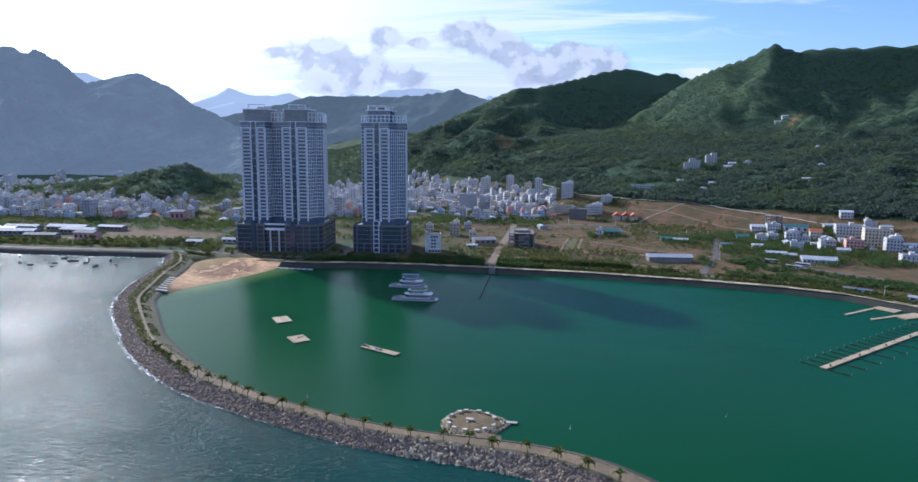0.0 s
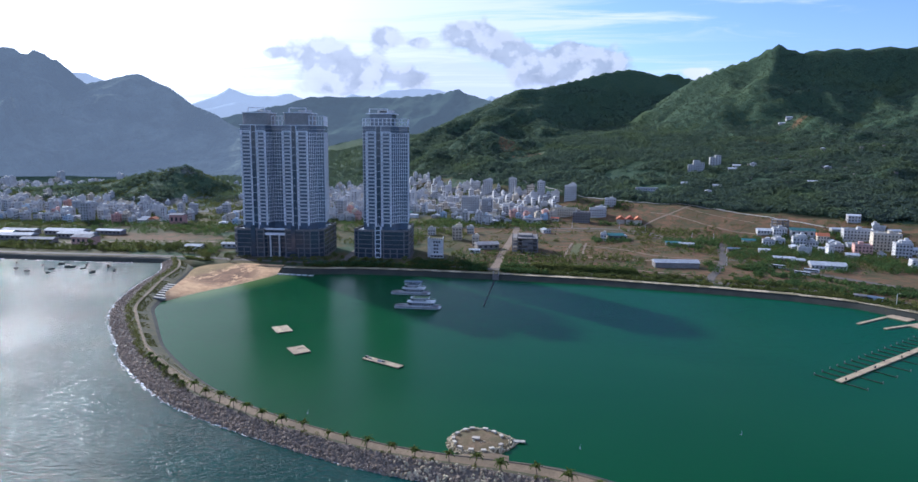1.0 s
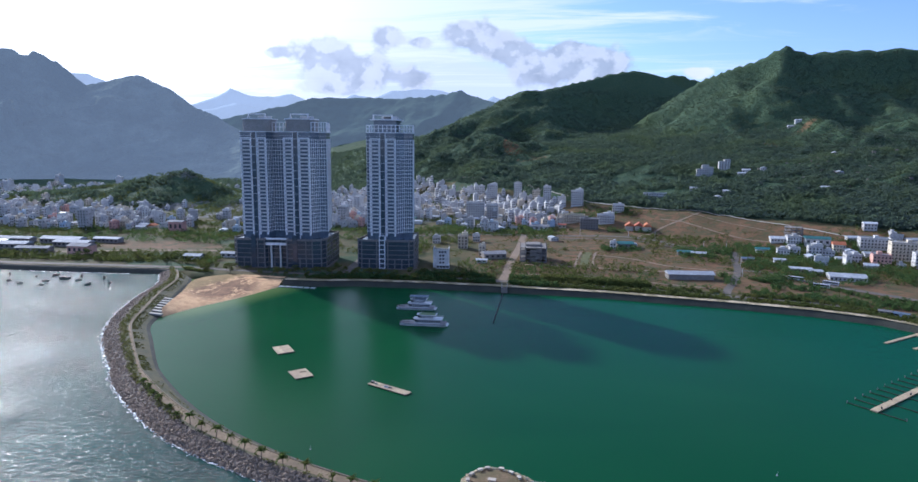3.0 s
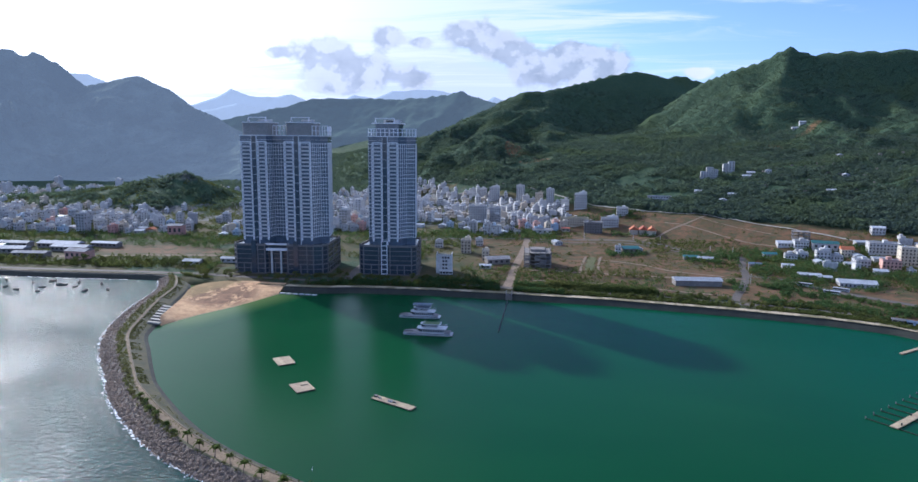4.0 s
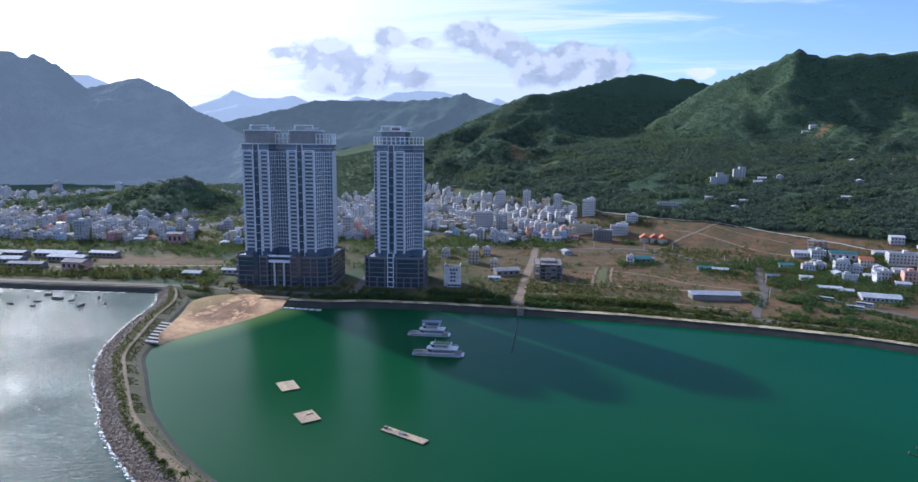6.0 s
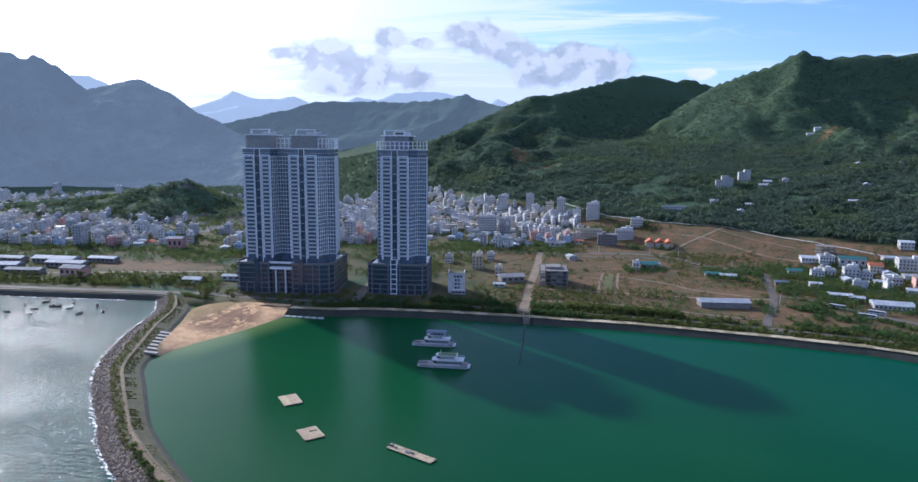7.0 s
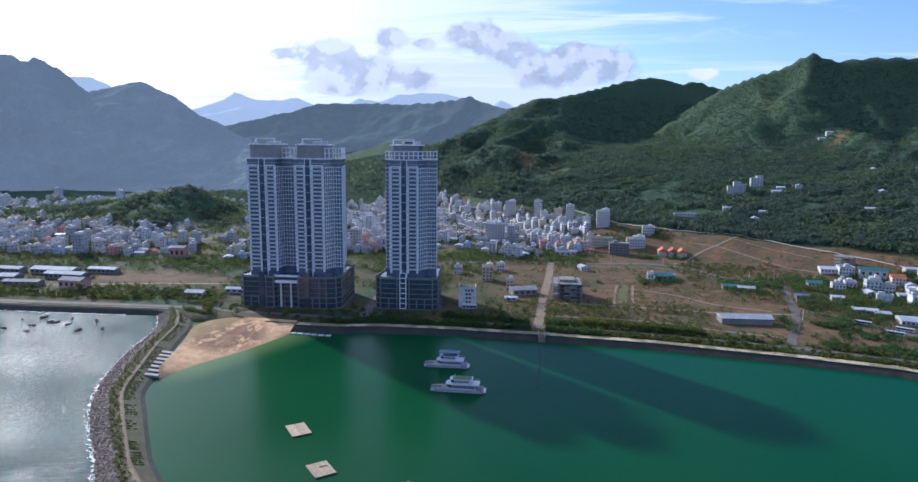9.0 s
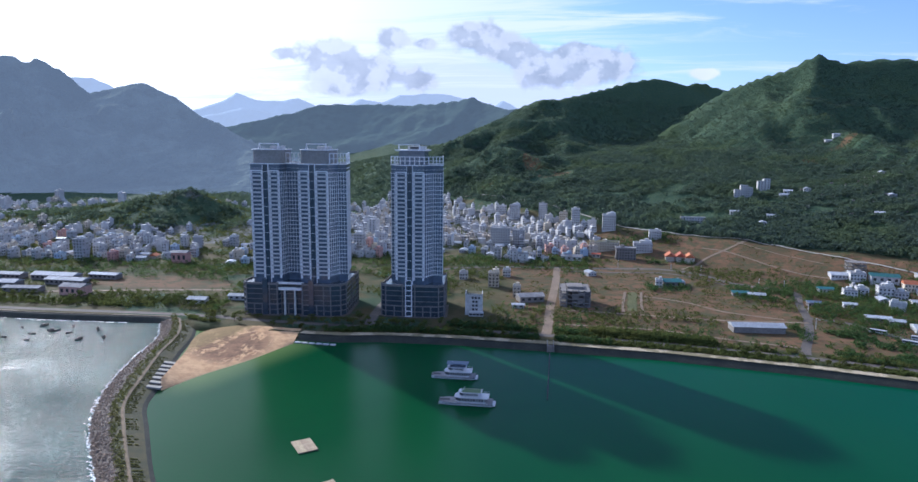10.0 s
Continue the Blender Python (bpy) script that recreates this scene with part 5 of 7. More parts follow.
for mat, label in ((M_HOUSE, "dense far quarter of small white flat-roofed houses"), (M_CREAM, "far cream and ochre houses among the white ones")):
    s, wn = Shape(), Shape()
    for i, (x, y, turn, k) in enumerate(FAR_HOUSES):
        if (PROTOS[k][4] is M_HOUSE) != (mat is M_HOUSE):
            continue
        _, w_, d_, fl, _ = PROTOS[k]
        z, h, a = FAR_Z[i], fl * 3.4, radians(turn)
        c, sn = math.cos(a), math.sin(a)
        tmp = Shape().box(-w_ / 2, w_ / 2, -d_ / 2, d_ / 2, -4, h, 0.3).box(-w_ / 4, w_ / 4, 0, d_ * 0.3, h - 0.1, h + 2.6, 0.1)
        k0 = len(s.v)
        s.v += [(x + p[0] * c - p[1] * sn, y + p[0] * sn + p[1] * c, z + p[2]) for p in tmp.v]
        s.f += [tuple(q + k0 for q in f) for f in tmp.f]
        tmp = Shape()
        for f in range(fl):
            for cx_ in (-w_ / 4, w_ / 4):
                tmp.box(cx_ - 0.7, cx_ + 0.7, -d_ / 2 - 0.1, -d_ / 2 + 0.1, f * 3.4 + 1, f * 3.4 + 2.5)
        k0 = len(wn.v)
        wn.v += [(x + p[0] * c - p[1] * sn, y + p[0] * sn + p[1] * c, z + p[2]) for p in tmp.v]
        wn.f += [tuple(q + k0 for q in f) for f in tmp.f]
    if s.v:
        far = thing("far_houses", label, "houses", kind="stuff", data=s.mesh("far_houses", mat))
        part("far_windows", wn, M_PANE, far)

# ================= single buildings on the plots =================
def concrete_shell():
    x0, x1, y0, y1, fl, st = -11.0, 14.5, 650.0, 680.0, 4, 3.5
    z = float(plain(650))
    b = thing("unfinished_block", "unfinished grey concrete frame building, open floors and bare columns", "building")
    for k in range(fl + 1):
        part("slab", Shape().box(x0, x1, y0, y1, z + k * st - (3 if k == 0 else 0.35), z + k * st + 0.1), M_CONC, b)
    for i in range(6):
        for j in range(5):
            x, y = x0 + 0.4 + (x1 - x0 - 0.8) * i / 5, y0 + 0.4 + (y1 - y0 - 0.8) * j / 4
            part("column", Shape().box(x - 0.35, x + 0.35, y - 0.35, y + 0.35, z, z + fl * st + (1.6 if (i + j) % 2 else 0.8)), M_CONC, b)
    part("core_wall", Shape().box(x0 + 6, x1 - 6, y0 + 9, y1 - 6, z, z + fl * st + 2.2), M_CONC, b)
    for k in range(fl):
        for i in (0, 2, 3):
            xa = x0 + 1 + (x1 - x0 - 2) * i / 5
            part("infill_wall", Shape().box(xa, xa + 4.4, y0 + 0.6, y0 + 0.9, z + k * st + 0.1, z + k * st + (1.2 if (i + k) % 2 else 2.4)), M_CONC, b)


concrete_shell()


def white_villa():
    z = float(plain(612))
    v = thing("white_block", "narrow white five-storey building with a green roof terrace", "building", at=pose(-83, 621, z, 0, 0, 3))
    part("wall", Shape().box(-7, 7, -7, 9, -3, 16.5, 0.1), M_WHITE, v)
    part("roof", Shape().box(-6.4, 6.4, -6.4, 8.4, 16.5, 16.65), M_VERGE, v, "yellow-green planted roof")
    for k in range(9):
        x = -6.6 + 13.2 * k / 8
        part("crenel", Shape().box(x - 0.5, x + 0.5, -7.1, -6.5, 16.5, 17.8), M_WHITE, v)
    part("parapet", Shape().box(-7.1, -6.5, -6.5, 9, 16.5, 17.5), M_WHITE, v)
    part("parapet", Shape().box(6.5, 7.1, -6.5, 9, 16.5, 17.5), M_WHITE, v)
    pane = Shape().box(-0.9, 0.9, -0.1, 0.1, 0, 1.7).mesh("window", M_PANE)
    for f in range(5):
        for x, wide in ((-0.4, 1), (2.2, 1)) if f < 4 else ((-1, 1), (1.6, 1), (4.2, 1)):
            part("window", pane, None, v, at=Matrix.Translation((x, -7.02, 0.8 + 3.2 * f)))
    part("annex", Shape().box(-4, 8, -11, -7, -3, 3.4, 0.1), M_WHITE, v)
    for k in range(4):
        part("window", Shape().box(-1.2, 1.2, -0.1, 0.1, 0, 1.5).mesh("window", M_PANE), None, v, at=Matrix.Translation((-2.3 + 2.9 * k, -11.02, 0.9)))


white_villa()


def long_shed(name, x, y, length, depth, height, turn, roof, wall, label, lift=0.0, windows=True, pitch=0.16):
    z = float(land(x, y)) + lift
    s = thing(name, label, "shed", at=pose(x, y, z, 0, 0, turn))
    part("wall", Shape().box(-length / 2, length / 2, -depth / 2, depth / 2, -2, height), wall, s)
    g, e, h = Shape(), 0.8, height
    g.v = [(-length / 2 - e, -depth / 2 - e, h), (length / 2 + e, -depth / 2 - e, h), (length / 2 + e, depth / 2 + e, h), (-length / 2 - e, depth / 2 + e, h), (-length / 2 - e, 0, h + depth * pitch), (length / 2 + e, 0, h + depth * pitch)]
    g.f = [(0, 1, 5, 4), (2, 3, 4, 5), (1, 2, 5), (3, 0, 4), (3, 2, 1, 0)]
    part("roof", g, roof, s)
    n_ = max(2, int(length / 5))
    for k in range(n_ if windows else 0):
        xx = -length / 2 + (k + 0.5) * length / n_
        part("window", Shape().box(xx - 1.3, xx + 1.3, -depth / 2 - 0.08, -depth / 2 + 0.1, height * 0.35, height * 0.75), M_PANE, s)
    for k in range(1, n_):
        xx = -length / 2 + k * length / n_
        part("roof_rib", Shape().tube([(xx, -depth / 2 - e, h + 0.05), (xx, 0, h + depth * pitch + 0.05)], (0.09, 0.09), 4), roof, s)
    claim(x, y, length * 0.5)
    return s


long_shed("long_shed", 134.5, 599, 38, 13, 4.6, 2, M_TIN, M_CONC, "long grey shed with a pale tin roof beside the shore road", windows=False)
long_shed("grey_hall", -37, 668, 22, 14, 5.0, 18, M_ROOFGREY, M_CONC, "low grey hall with a flat dark roof on the empty plots")
long_shed("site_hut", -47, 643, 10, 6, 3.0, 2, M_TIN, M_WHITE, "small site hut with a bright tin roof")
long_shed("teal_hall", 101, 746, 17, 14, 5.0, 8, M_TEAL, M_CONC, "workshop with a teal tin roof among shrubs")
long_shed("green_shed", -136, 676, 26, 9, 3.6, 4, M_TEAL, M_CONC, "long low shed with a green tin roof behind the towers")
long_shed("teal_shed", 157, 714, 14, 9, 3.2, -6, M_TEAL, M_CONC, "low shed with a teal tin roof among trees")
long_shed("teal_shed", 170, 709, 14, 9, 3.0, -10, M_TIN, M_CONC, "low shed with a weathered pale roof among trees")
long_shed("tent_hall", 308, 766, 24, 14, 7.0, -15, M_TEAL, M_WHITE, "hall with a teal roof near the hill")
long_shed("red_roof_hall", 126, 876, 16, 10, 4.2, 82, M_RUST, M_CREAM, "low hall with a bright orange tiled gable", pitch=0.42)
long_shed("red_roof_hall", 137, 872, 16, 10, 4.2, 82, M_RUST, M_CREAM, "low hall with a bright orange tiled gable", pitch=0.42)
long_shed("red_roof_hall", 146, 866, 16, 10, 4.2, 82, M_RUST, M_CREAM, "low hall with a bright orange tiled gable", pitch=0.42)
long_shed("red_roof_house", 42, 888, 10, 8, 4.0, -4, M_RUST, M_CREAM, "small house with an orange tiled roof")
long_shed("warehouse", 12, 866, 24, 12, 5.0, -5, M_ROOFGREY, M_WHITE, "low white warehouse with a dark roof among trees")
long_shed("market_hall", -505, 690, 46, 14, 5.0, -3, M_TIN, M_CONC, "row of pale tin-roofed market halls near the sea")
long_shed("market_hall", -480, 672, 40, 12, 5.0, -3, M_TIN, M_CONC, "pale tin-roofed market hall near the sea")
long_shed("market_hall", -540, 655, 44, 14, 5.0, 4, M_TIN, M_CONC, "weathered tin-roofed market hall near the sea")
long_shed("market_hall", -560, 690, 40, 11, 4.5, -2, M_TIN, M_CONC, "pale tin-roofed market hall in a row of halls")
long_shed("market_hall", -575, 672, 44, 11, 4.5, -2, M_TEAL, M_CONC, "market hall with a dull teal tin roof")
long_shed("market_hall", -460, 700, 30, 10, 4.5, -4, M_TIN, M_CONC, "short tin-roofed market hall behind the square building")
long_shed("market_hall", -500, 640, 34, 10, 4.0, 3, M_ROOFGREY, M_CONC, "low market hall with a dark weathered roof")
long_shed("red_block", -446, 636, 22, 14, 8.0, -4, M_ROOFGREY, M_PINK, "square dark pink building near the sea wall")
long_shed("pavilion", -322, 622, 16, 10, 4.0, 0, M_TIN, M_WHITE, "white pavilion with columns among shrubs")
long_shed("pavilion", -293, 638, 16, 8, 4.0, 0, M_TIN, M_WHITE, "low white pavilion beside the tower")
long_shed("pink_block", -427, 786, 17, 12, 12.0, 4, M_ROOFGREY, M_PINK, "salmon-pink four-storey block at the town's edge")

# blocks that stand out of the town, and the village by the hill
for x, y, k, turn in ((-412, 890, 3, 2), (-533, 842, 10, 6), (-595, 805, 3, 4), (-560, 860, 3, -3), (-470, 850, 8, 5), (-10, 905, 7, 5), (-130, 720, 12, 4), (26, 783, 4, 20), (242, 738, 13, -4), (110, 752, 4, 3)):
    if free(x, y, 2):
        set_house(k, x, y, turn)
        claim(x, y, 7)
BLOCKS = [
    (69, 997, 17.4, 12, 6, -4, M_WHITE, M_ROOFGREY, "step", "tall white stepped house with a small roof turret"),
    (27, 1038, 11.6, 12, 7, -2, M_WHITE, M_ROOFGREY, "flat", "slim white apartment tower among low houses"),
    (11, 1063, 11.9, 11, 4, -2, M_CREAM, M_ROOFGREY, "flat", "cream-rendered apartment house with a flat roof"),
    (-18, 1098, 12.4, 11, 7, -1, M_HOUSE, M_ROOFGREY, "flat", "slim off-white apartment tower at the town's edge"),
    (56, 928, 36.6, 13, 3, -4, M_CREAM, M_LAWN, "rows", "long cream three-storey school with a dull green roof"),
    (76, 882, 22.8, 14, 4, -4, M_CONC, M_ROOFGREY, "flat", "unplastered grey-brown concrete apartment house"),
    (100, 909, 22.1, 13, 3, -5, M_WHITE, M_ROOFGREY, "step", "white three-storey villa with a roof terrace"),
    (121, 947, 14.9, 11, 3, -6, M_WHITE, M_ROOFGREY, "rows", "small white villa with open balconies on the slope"),
    (-76, 956, 25.4, 16, 7, 1, M_WHITE, M_ROOFGREY, "rows", "white seven-storey hotel block with rows of windows"),
    (-52, 964, 15.5, 14, 6, 0, M_WHITE, M_ROOFGREY, "rows", "white six-storey apartment block in the town"),
    (-61, 1137, 16.6, 13, 6, 0, M_HOUSE, M_ROOFGREY, "step", "off-white stepped apartment block in the town"),
    (-84, 1164, 17.1, 13, 5, 1, M_WHITE, M_ROOFGREY, "flat", "white apartment block high in the town"),
    (-72, 720, 10.2, 10, 4, 1, M_CREAM, M_ROOFGREY, "step", "narrow peach-coloured four-storey house on the plots"),
    (-61, 766, 7.9, 9, 2, 1, M_WHITE, M_ROOFGREY, "rows", "white two-storey house with an open roof frame"),
    (-104, 748, 8.3, 9, 2, 3, M_HOUSE, M_ROOFGREY, "flat", "grey-white two-storey house on the empty plots"),
    (-49, 681, 6.9, 7, 3, 0, M_CREAM, M_ROOFGREY, "flat", "narrow beige house beside a low grey hall"),
    (88, 739, 6.2, 9, 2, -6, M_WHITE, M_ROOFGREY, "flat", "small white house beside the teal workshop"),
    (275, 787, 16.2, 14, 1, -10, M_WHITE, M_TIN, "shed", "low white hall with a pale curved tin roof"),
    (288, 778, 14.0, 14, 2, -10, M_HOUSE, M_ROOFGREY, "flat", "grey-white house beside the skeleton building"),
    (288, 723, 13.0, 10, 3, -11, M_WHITE, M_ROOFGREY, "step", "white two-storey village house with a red-edged terrace"),
    (299, 719, 11.1, 10, 2, -11, M_HOUSE, M_ROOFGREY, "flat", "grey-white two-storey village house"),
    (321, 745, 11.4, 10, 2, -12, M_CREAM, M_RUST, "gable", "cream village house with an orange tile roof"),
    (314, 700, 14.3, 11, 2, -12, M_WHITE, M_ROOFGREY, "flat", "white two-storey village house with a flat roof"),
    (302, 698, 7.8, 10, 1, -12, M_HOUSE, M_TIN, "shed", "low village house with a pale tin roof"),
    (355, 743, 28.3, 14, 3, -13, M_WHITE, M_ROOFGREY, "rows", "wide white three-storey guest house with long balconies"),
    (332, 683, 15.7, 12, 3, -13, M_PINK, M_ROOFGREY, "flat", "faded pink village house with a flat roof"),
    (366, 708, 25.1, 14, 5, -14, M_CREAM, M_ROOFGREY, "rows", "cream five-storey guest house with rows of windows"),
    (365, 675, 14.3, 12, 4, -14, M_WHITE, M_ROOFGREY, "step", "white four-storey house with a stepped roof"),
    (269, 612, 28.2, 16, 1, -12, M_HOUSE, M_TIN, "shed", "wide low hall with a weathered pale tin roof"),
    (389, 694, 17.6, 12, 1, -15, M_HOUSE, M_TIN, "shed", "low grey house with a tin roof near the hill"),
    (351, 621, 13.7, 12, 2, -15, M_WHITE, M_ROOFGREY, "flat", "white two-storey house near the marina road"),
    (374, 794, 12.8, 11, 2, -13, M_HOUSE, M_TIN, "shed", "pale house among trees on the lower slope"),
    (242, 640, 17.8, 9, 1, -14, M_CONC, M_TIN, "shed", "long low shed with a grey tin roof behind shrubs"),
    (251, 631, 11.0, 9, 1, -14, M_CONC, M_TIN, "shed", "low shed with a pale tin roof behind shrubs"),
    (239, 682, 10.1, 8, 1, -13, M_WHITE, M_TIN, "shed", "small white shelter with a curved roof"),
    (210, 684, 10.7, 8, 1, -12, M_CONC, M_BLUEDECK, "shed", "low hut under a blue tarpaulin roof"),
    (256, 720, 11.3, 10, 2, -13, M_HOUSE, M_ROOFGREY, "flat", "grey two-storey house at the village edge"),
    (271, 730, 9.8, 11, 2, -13, M_WHITE, M_ROOFGREY, "flat", "white two-storey house at the village edge"),
]


def block(x, y, w_, d_, fl, turn, wall, roof, style, label, r=random.Random(3)):
    """A single building: walls, floor ledges or balconies, windows one by one, and a roof of its own kind."""
    h = fl * 3.3 + 0.3
    b = thing("building", label, "building", at=pose(x, y, float(land(x, y)) - 0.2, 0, 0, turn))
    X, Y = w_ / 2, d_ / 2
    part("wall", Shape().box(-X, X, -Y, Y, -5, h), wall, b)
    if style in ("shed", "gable"):
        rise = d_ * (0.14 if style == "shed" else 0.3)
        g, e = Shape(), 0.6
        g.v = [(-X - e, -Y - e, h), (X + e, -Y - e, h), (X + e, Y + e, h), (-X - e, Y + e, h), (-X - e, 0, h + rise), (X + e, 0, h + rise)]
        g.f = [(0, 1, 5, 4), (2, 3, 4, 5), (1, 2, 5), (3, 0, 4), (3, 2, 1, 0)]
        part("roof", g, roof, b)
    else:
        part("roof", Shape().box(-X - 0.35, X + 0.35, -Y - 0.35, Y + 0.35, h, h + 0.25), roof, b)
        for bx in ((-X, X, -Y, -Y + 0.2), (-X, X, Y - 0.2, Y), (-X, -X + 0.2, -Y + 0.2, Y - 0.2), (X - 0.2, X, -Y + 0.2, Y - 0.2)):
            part("parapet", Shape().box(*bx, h + 0.25, h + 1.15), wall, b)
        xs = r.uniform(-X * 0.5, X * 0.2)
        part("stair_head", Shape().box(xs, xs + min(4.0, w_ * 0.4), 0, Y * 0.8, h + 0.25, h + 2.9, 0.1), wall, b)
        if style == "step":
            part("upper_storey", Shape().box(-X * 0.25, X * 0.95, -Y * 0.3, Y * 0.95, h + 0.25, h + 3.3, 0.1), wall, b)
            part("turret", Shape().box(X * 0.2, X * 0.6, 0, Y * 0.6, h + 3.3, h + 5.4, 0.15), wall, b)
        part("water_tank", Shape().tube([(-X * 0.6, Y * 0.4, h + 0.25), (-X * 0.6, Y * 0.4, h + 1.9)], (0.7, 0.7), 10), M_TIN, b)
    cols = max(2, round(w_ / 3.1))
    pane = Shape().box(-0.7, 0.7, -0.08, 0.06, 0, 1.6).mesh("window", M_PANE)
    side = Shape().box(-0.06, 0.08, -0.6, 0.6, 0, 1.4).mesh("window", M_PANE)
    for f in range(fl):
        for c in range(cols):
            part("window", pane, None, b, at=Matrix.Translation(((c + 0.5) * w_ / cols - X, -Y, f * 3.3 + 0.9)))
        for sx in (-X - 0.02, X):
            for yy in (-Y * 0.45, Y * 0.35):
                if r.random() < 0.7:
                    part("window", side, None, b, at=Matrix.Translation((sx, yy, f * 3.3 + 0.95)))
        if style == "rows" and f:
            part("balcony", Shape().box(-X + 0.2, X - 0.2, -Y - 1.3, -Y + 0.02, f * 3.3 - 0.15, f * 3.3 + 0.05), wall, b)
            part("balustrade", Shape().box(-X + 0.2, X - 0.2, -Y - 1.3, -Y - 1.2, f * 3.3 + 0.05, f * 3.3 + 0.9), wall, b)
        elif f and fl > 2:
            part("ledge", Shape().box(-X, X, -Y - 0.6, -Y, f * 3.3 - 0.1, f * 3.3 + 0.1), wall, b)
    claim(x, y, 0.35 * (w_ + d_))


for row in BLOCKS:
    block(*row)
r_vil, made = random.Random(23), 0
for _ in range(400):
    x, y = r_vil.uniform(272, 395), r_vil.uniform(660, 775)
    if made < 15 and free(x, y, 4.5) and y < foot(x) - 10:
        set_house(r_vil.choice((12, 4, 5, 12, 0)), x, y, r_vil.choice((-12, 78)) + r_vil.uniform(-8, 8))
        claim(x, y, 6)
        made += 1
skel = thing("skeleton_house", "three-storey concrete skeleton house without walls", "building", at=pose(295, 797, float(land(295, 797)), 0, 0, -14))
for k in range(4):
    part("slab", Shape().box(-9, 9, -7, 7, 3.4 * k - (3 if k == 0 else 0.35), 3.4 * k + 0.05), M_CONC, skel)
for k in range(4):
    for q in (-6.5, 0, 6.5):
        part("column", Shape().box(-8.5 + 5.6 * k, -7.9 + 5.6 * k, q - 0.3, q + 0.3, 0, 10.5), M_CONC, skel)
claim(295, 797, 12)

# villas up the wooded slope
for x, y, k, turn in ((239, 1022, 5, -10), (277, 992, 5, -12), (258, 966, 4, -14), (335, 1098, 5, -12), (323, 1081, 5, -12), (360, 1096, 4, -15),
                      (444, 1031, 4, -15), (395, 960, 5, -15), (482, 1140, 4, -10), (497, 1366, 5, -8), (511, 1369, 5, -8)):
    set_house(k, x, y, turn)
    claim(x, y, 9)


def guest_house(x, y, turn, wings, label):
    """A stepped white block: wings of (x0, x1, depth, storeys), each with its roof slab, parapet and windows."""
    g = thing("guest_house", label, "building", "guest houses on the slope", at=pose(x, y, float(land(x, y)), 0, 0, turn))
    pane = Shape().box(-0.75, 0.75, -0.09, 0.09, 0, 1.6).mesh("window", M_PANE)
    for x0, x1, d_, fl in wings:
        h_ = 3.3 * fl
        part("wall", Shape().box(x0, x1, -d_ / 2, d_ / 2, -6, h_, 0.05), M_WHITE, g)
        part("roof", Shape().box(x0 - 0.4, x1 + 0.4, -d_ / 2 - 0.4, d_ / 2 + 0.4, h_, h_ + 0.35), M_KERB, g)
        part("parapet", Shape().box(x0 + 0.2, x1 - 0.2, -d_ / 2 + 0.2, -d_ / 2 + 0.45, h_ + 0.35, h_ + 1.2), M_WHITE, g)
        n_ = max(2, int((x1 - x0) / 3.2))
        for f in range(fl):
            for k in range(n_):
                part("window", pane, None, g, at=Matrix.Translation((x0 + (k + 0.5) * (x1 - x0) / n_, -d_ / 2 - 0.02, 3.3 * f + 0.9)))
            if f:
                part("balcony", Shape().box(x0 + 0.3, x1 - 0.3, -d_ / 2 - 1.2, -d_ / 2 + 0.02, 3.3 * f - 0.15, 3.3 * f + 0.1), M_WHITE, g)
    claim(x, y, 15)


guest_house(275, 1105, -10, ((-13, -5, 9, 3), (-5, 5, 11, 5), (5, 12, 10, 4)), "stepped white guest house among trees on the slope")
guest_house(310, 1130, -8, ((-8, 0, 10, 4), (0, 9, 11, 5)), "tall white guest house among trees on the slope")
guest_house(182, 1003, -5, ((-18, -4, 9, 2), (-4, 14, 10, 2)), "long low white house at the foot of the slope")


def terraces():
    """Small pale walls and platforms scattered over the lower slope."""
    s, r = Shape(), random.Random(31)
    for _ in range(60):
        x, y = r.uniform(330, 560), r.uniform(930, 1150)
        if float(hills(np.array(x), np.array(y))) < 4:
            continue
        z, w_, d_, h_ = float(land(x, y)), r.uniform(0.8, 2.8), r.uniform(0.8, 1.8), r.uniform(2.0, 3.8)
        s.box(x - w_, x + w_, y - d_, y + d_, z - 3, z + h_, 0.1)
    thing("terrace_walls", "small pale walls and platforms scattered on the wooded slope", "walls", kind="stuff", data=s.mesh("terrace_walls", M_CONC))


terraces()


# ================= buses =================
def bus(x, y, turn, first=[]):
    m = pose(x, y, float(plain(y)) + 0.2, 0, 0, turn)
    if first:
        return copy_thing(first[0], m)
    b = thing("bus", "long white coach parked beside the road", "bus", "parked coaches", at=m)
    part("body", Shape().box(-6, 6, -1.25, 1.25, 0.4, 3.2, 0.25), M_HULL, b)
    for sy in (-1.27, 1.2):
        part("window_band", Shape().box(-5.6, 5.4, sy, sy + 0.07, 1.7, 2.7), M_PANE, b)
    part("windscreen", Shape().box(5.96, 6.03, -1.1, 1.1, 1.3, 2.8), M_PANE, b)
    for wx in (-3.8, 3.6):
        for wy in (-1.1, 1.1):
            part("wheel", Shape().tube([(wx, wy - 0.15, 0.5), (wx, wy + 0.15, 0.5)], (0.5, 0.5), 12), M_DARKHULL, b)
    first.append(b)
    return b


bus(224, 603, -32)
bus(234, 577, -34)
bus(246, 588, -34)


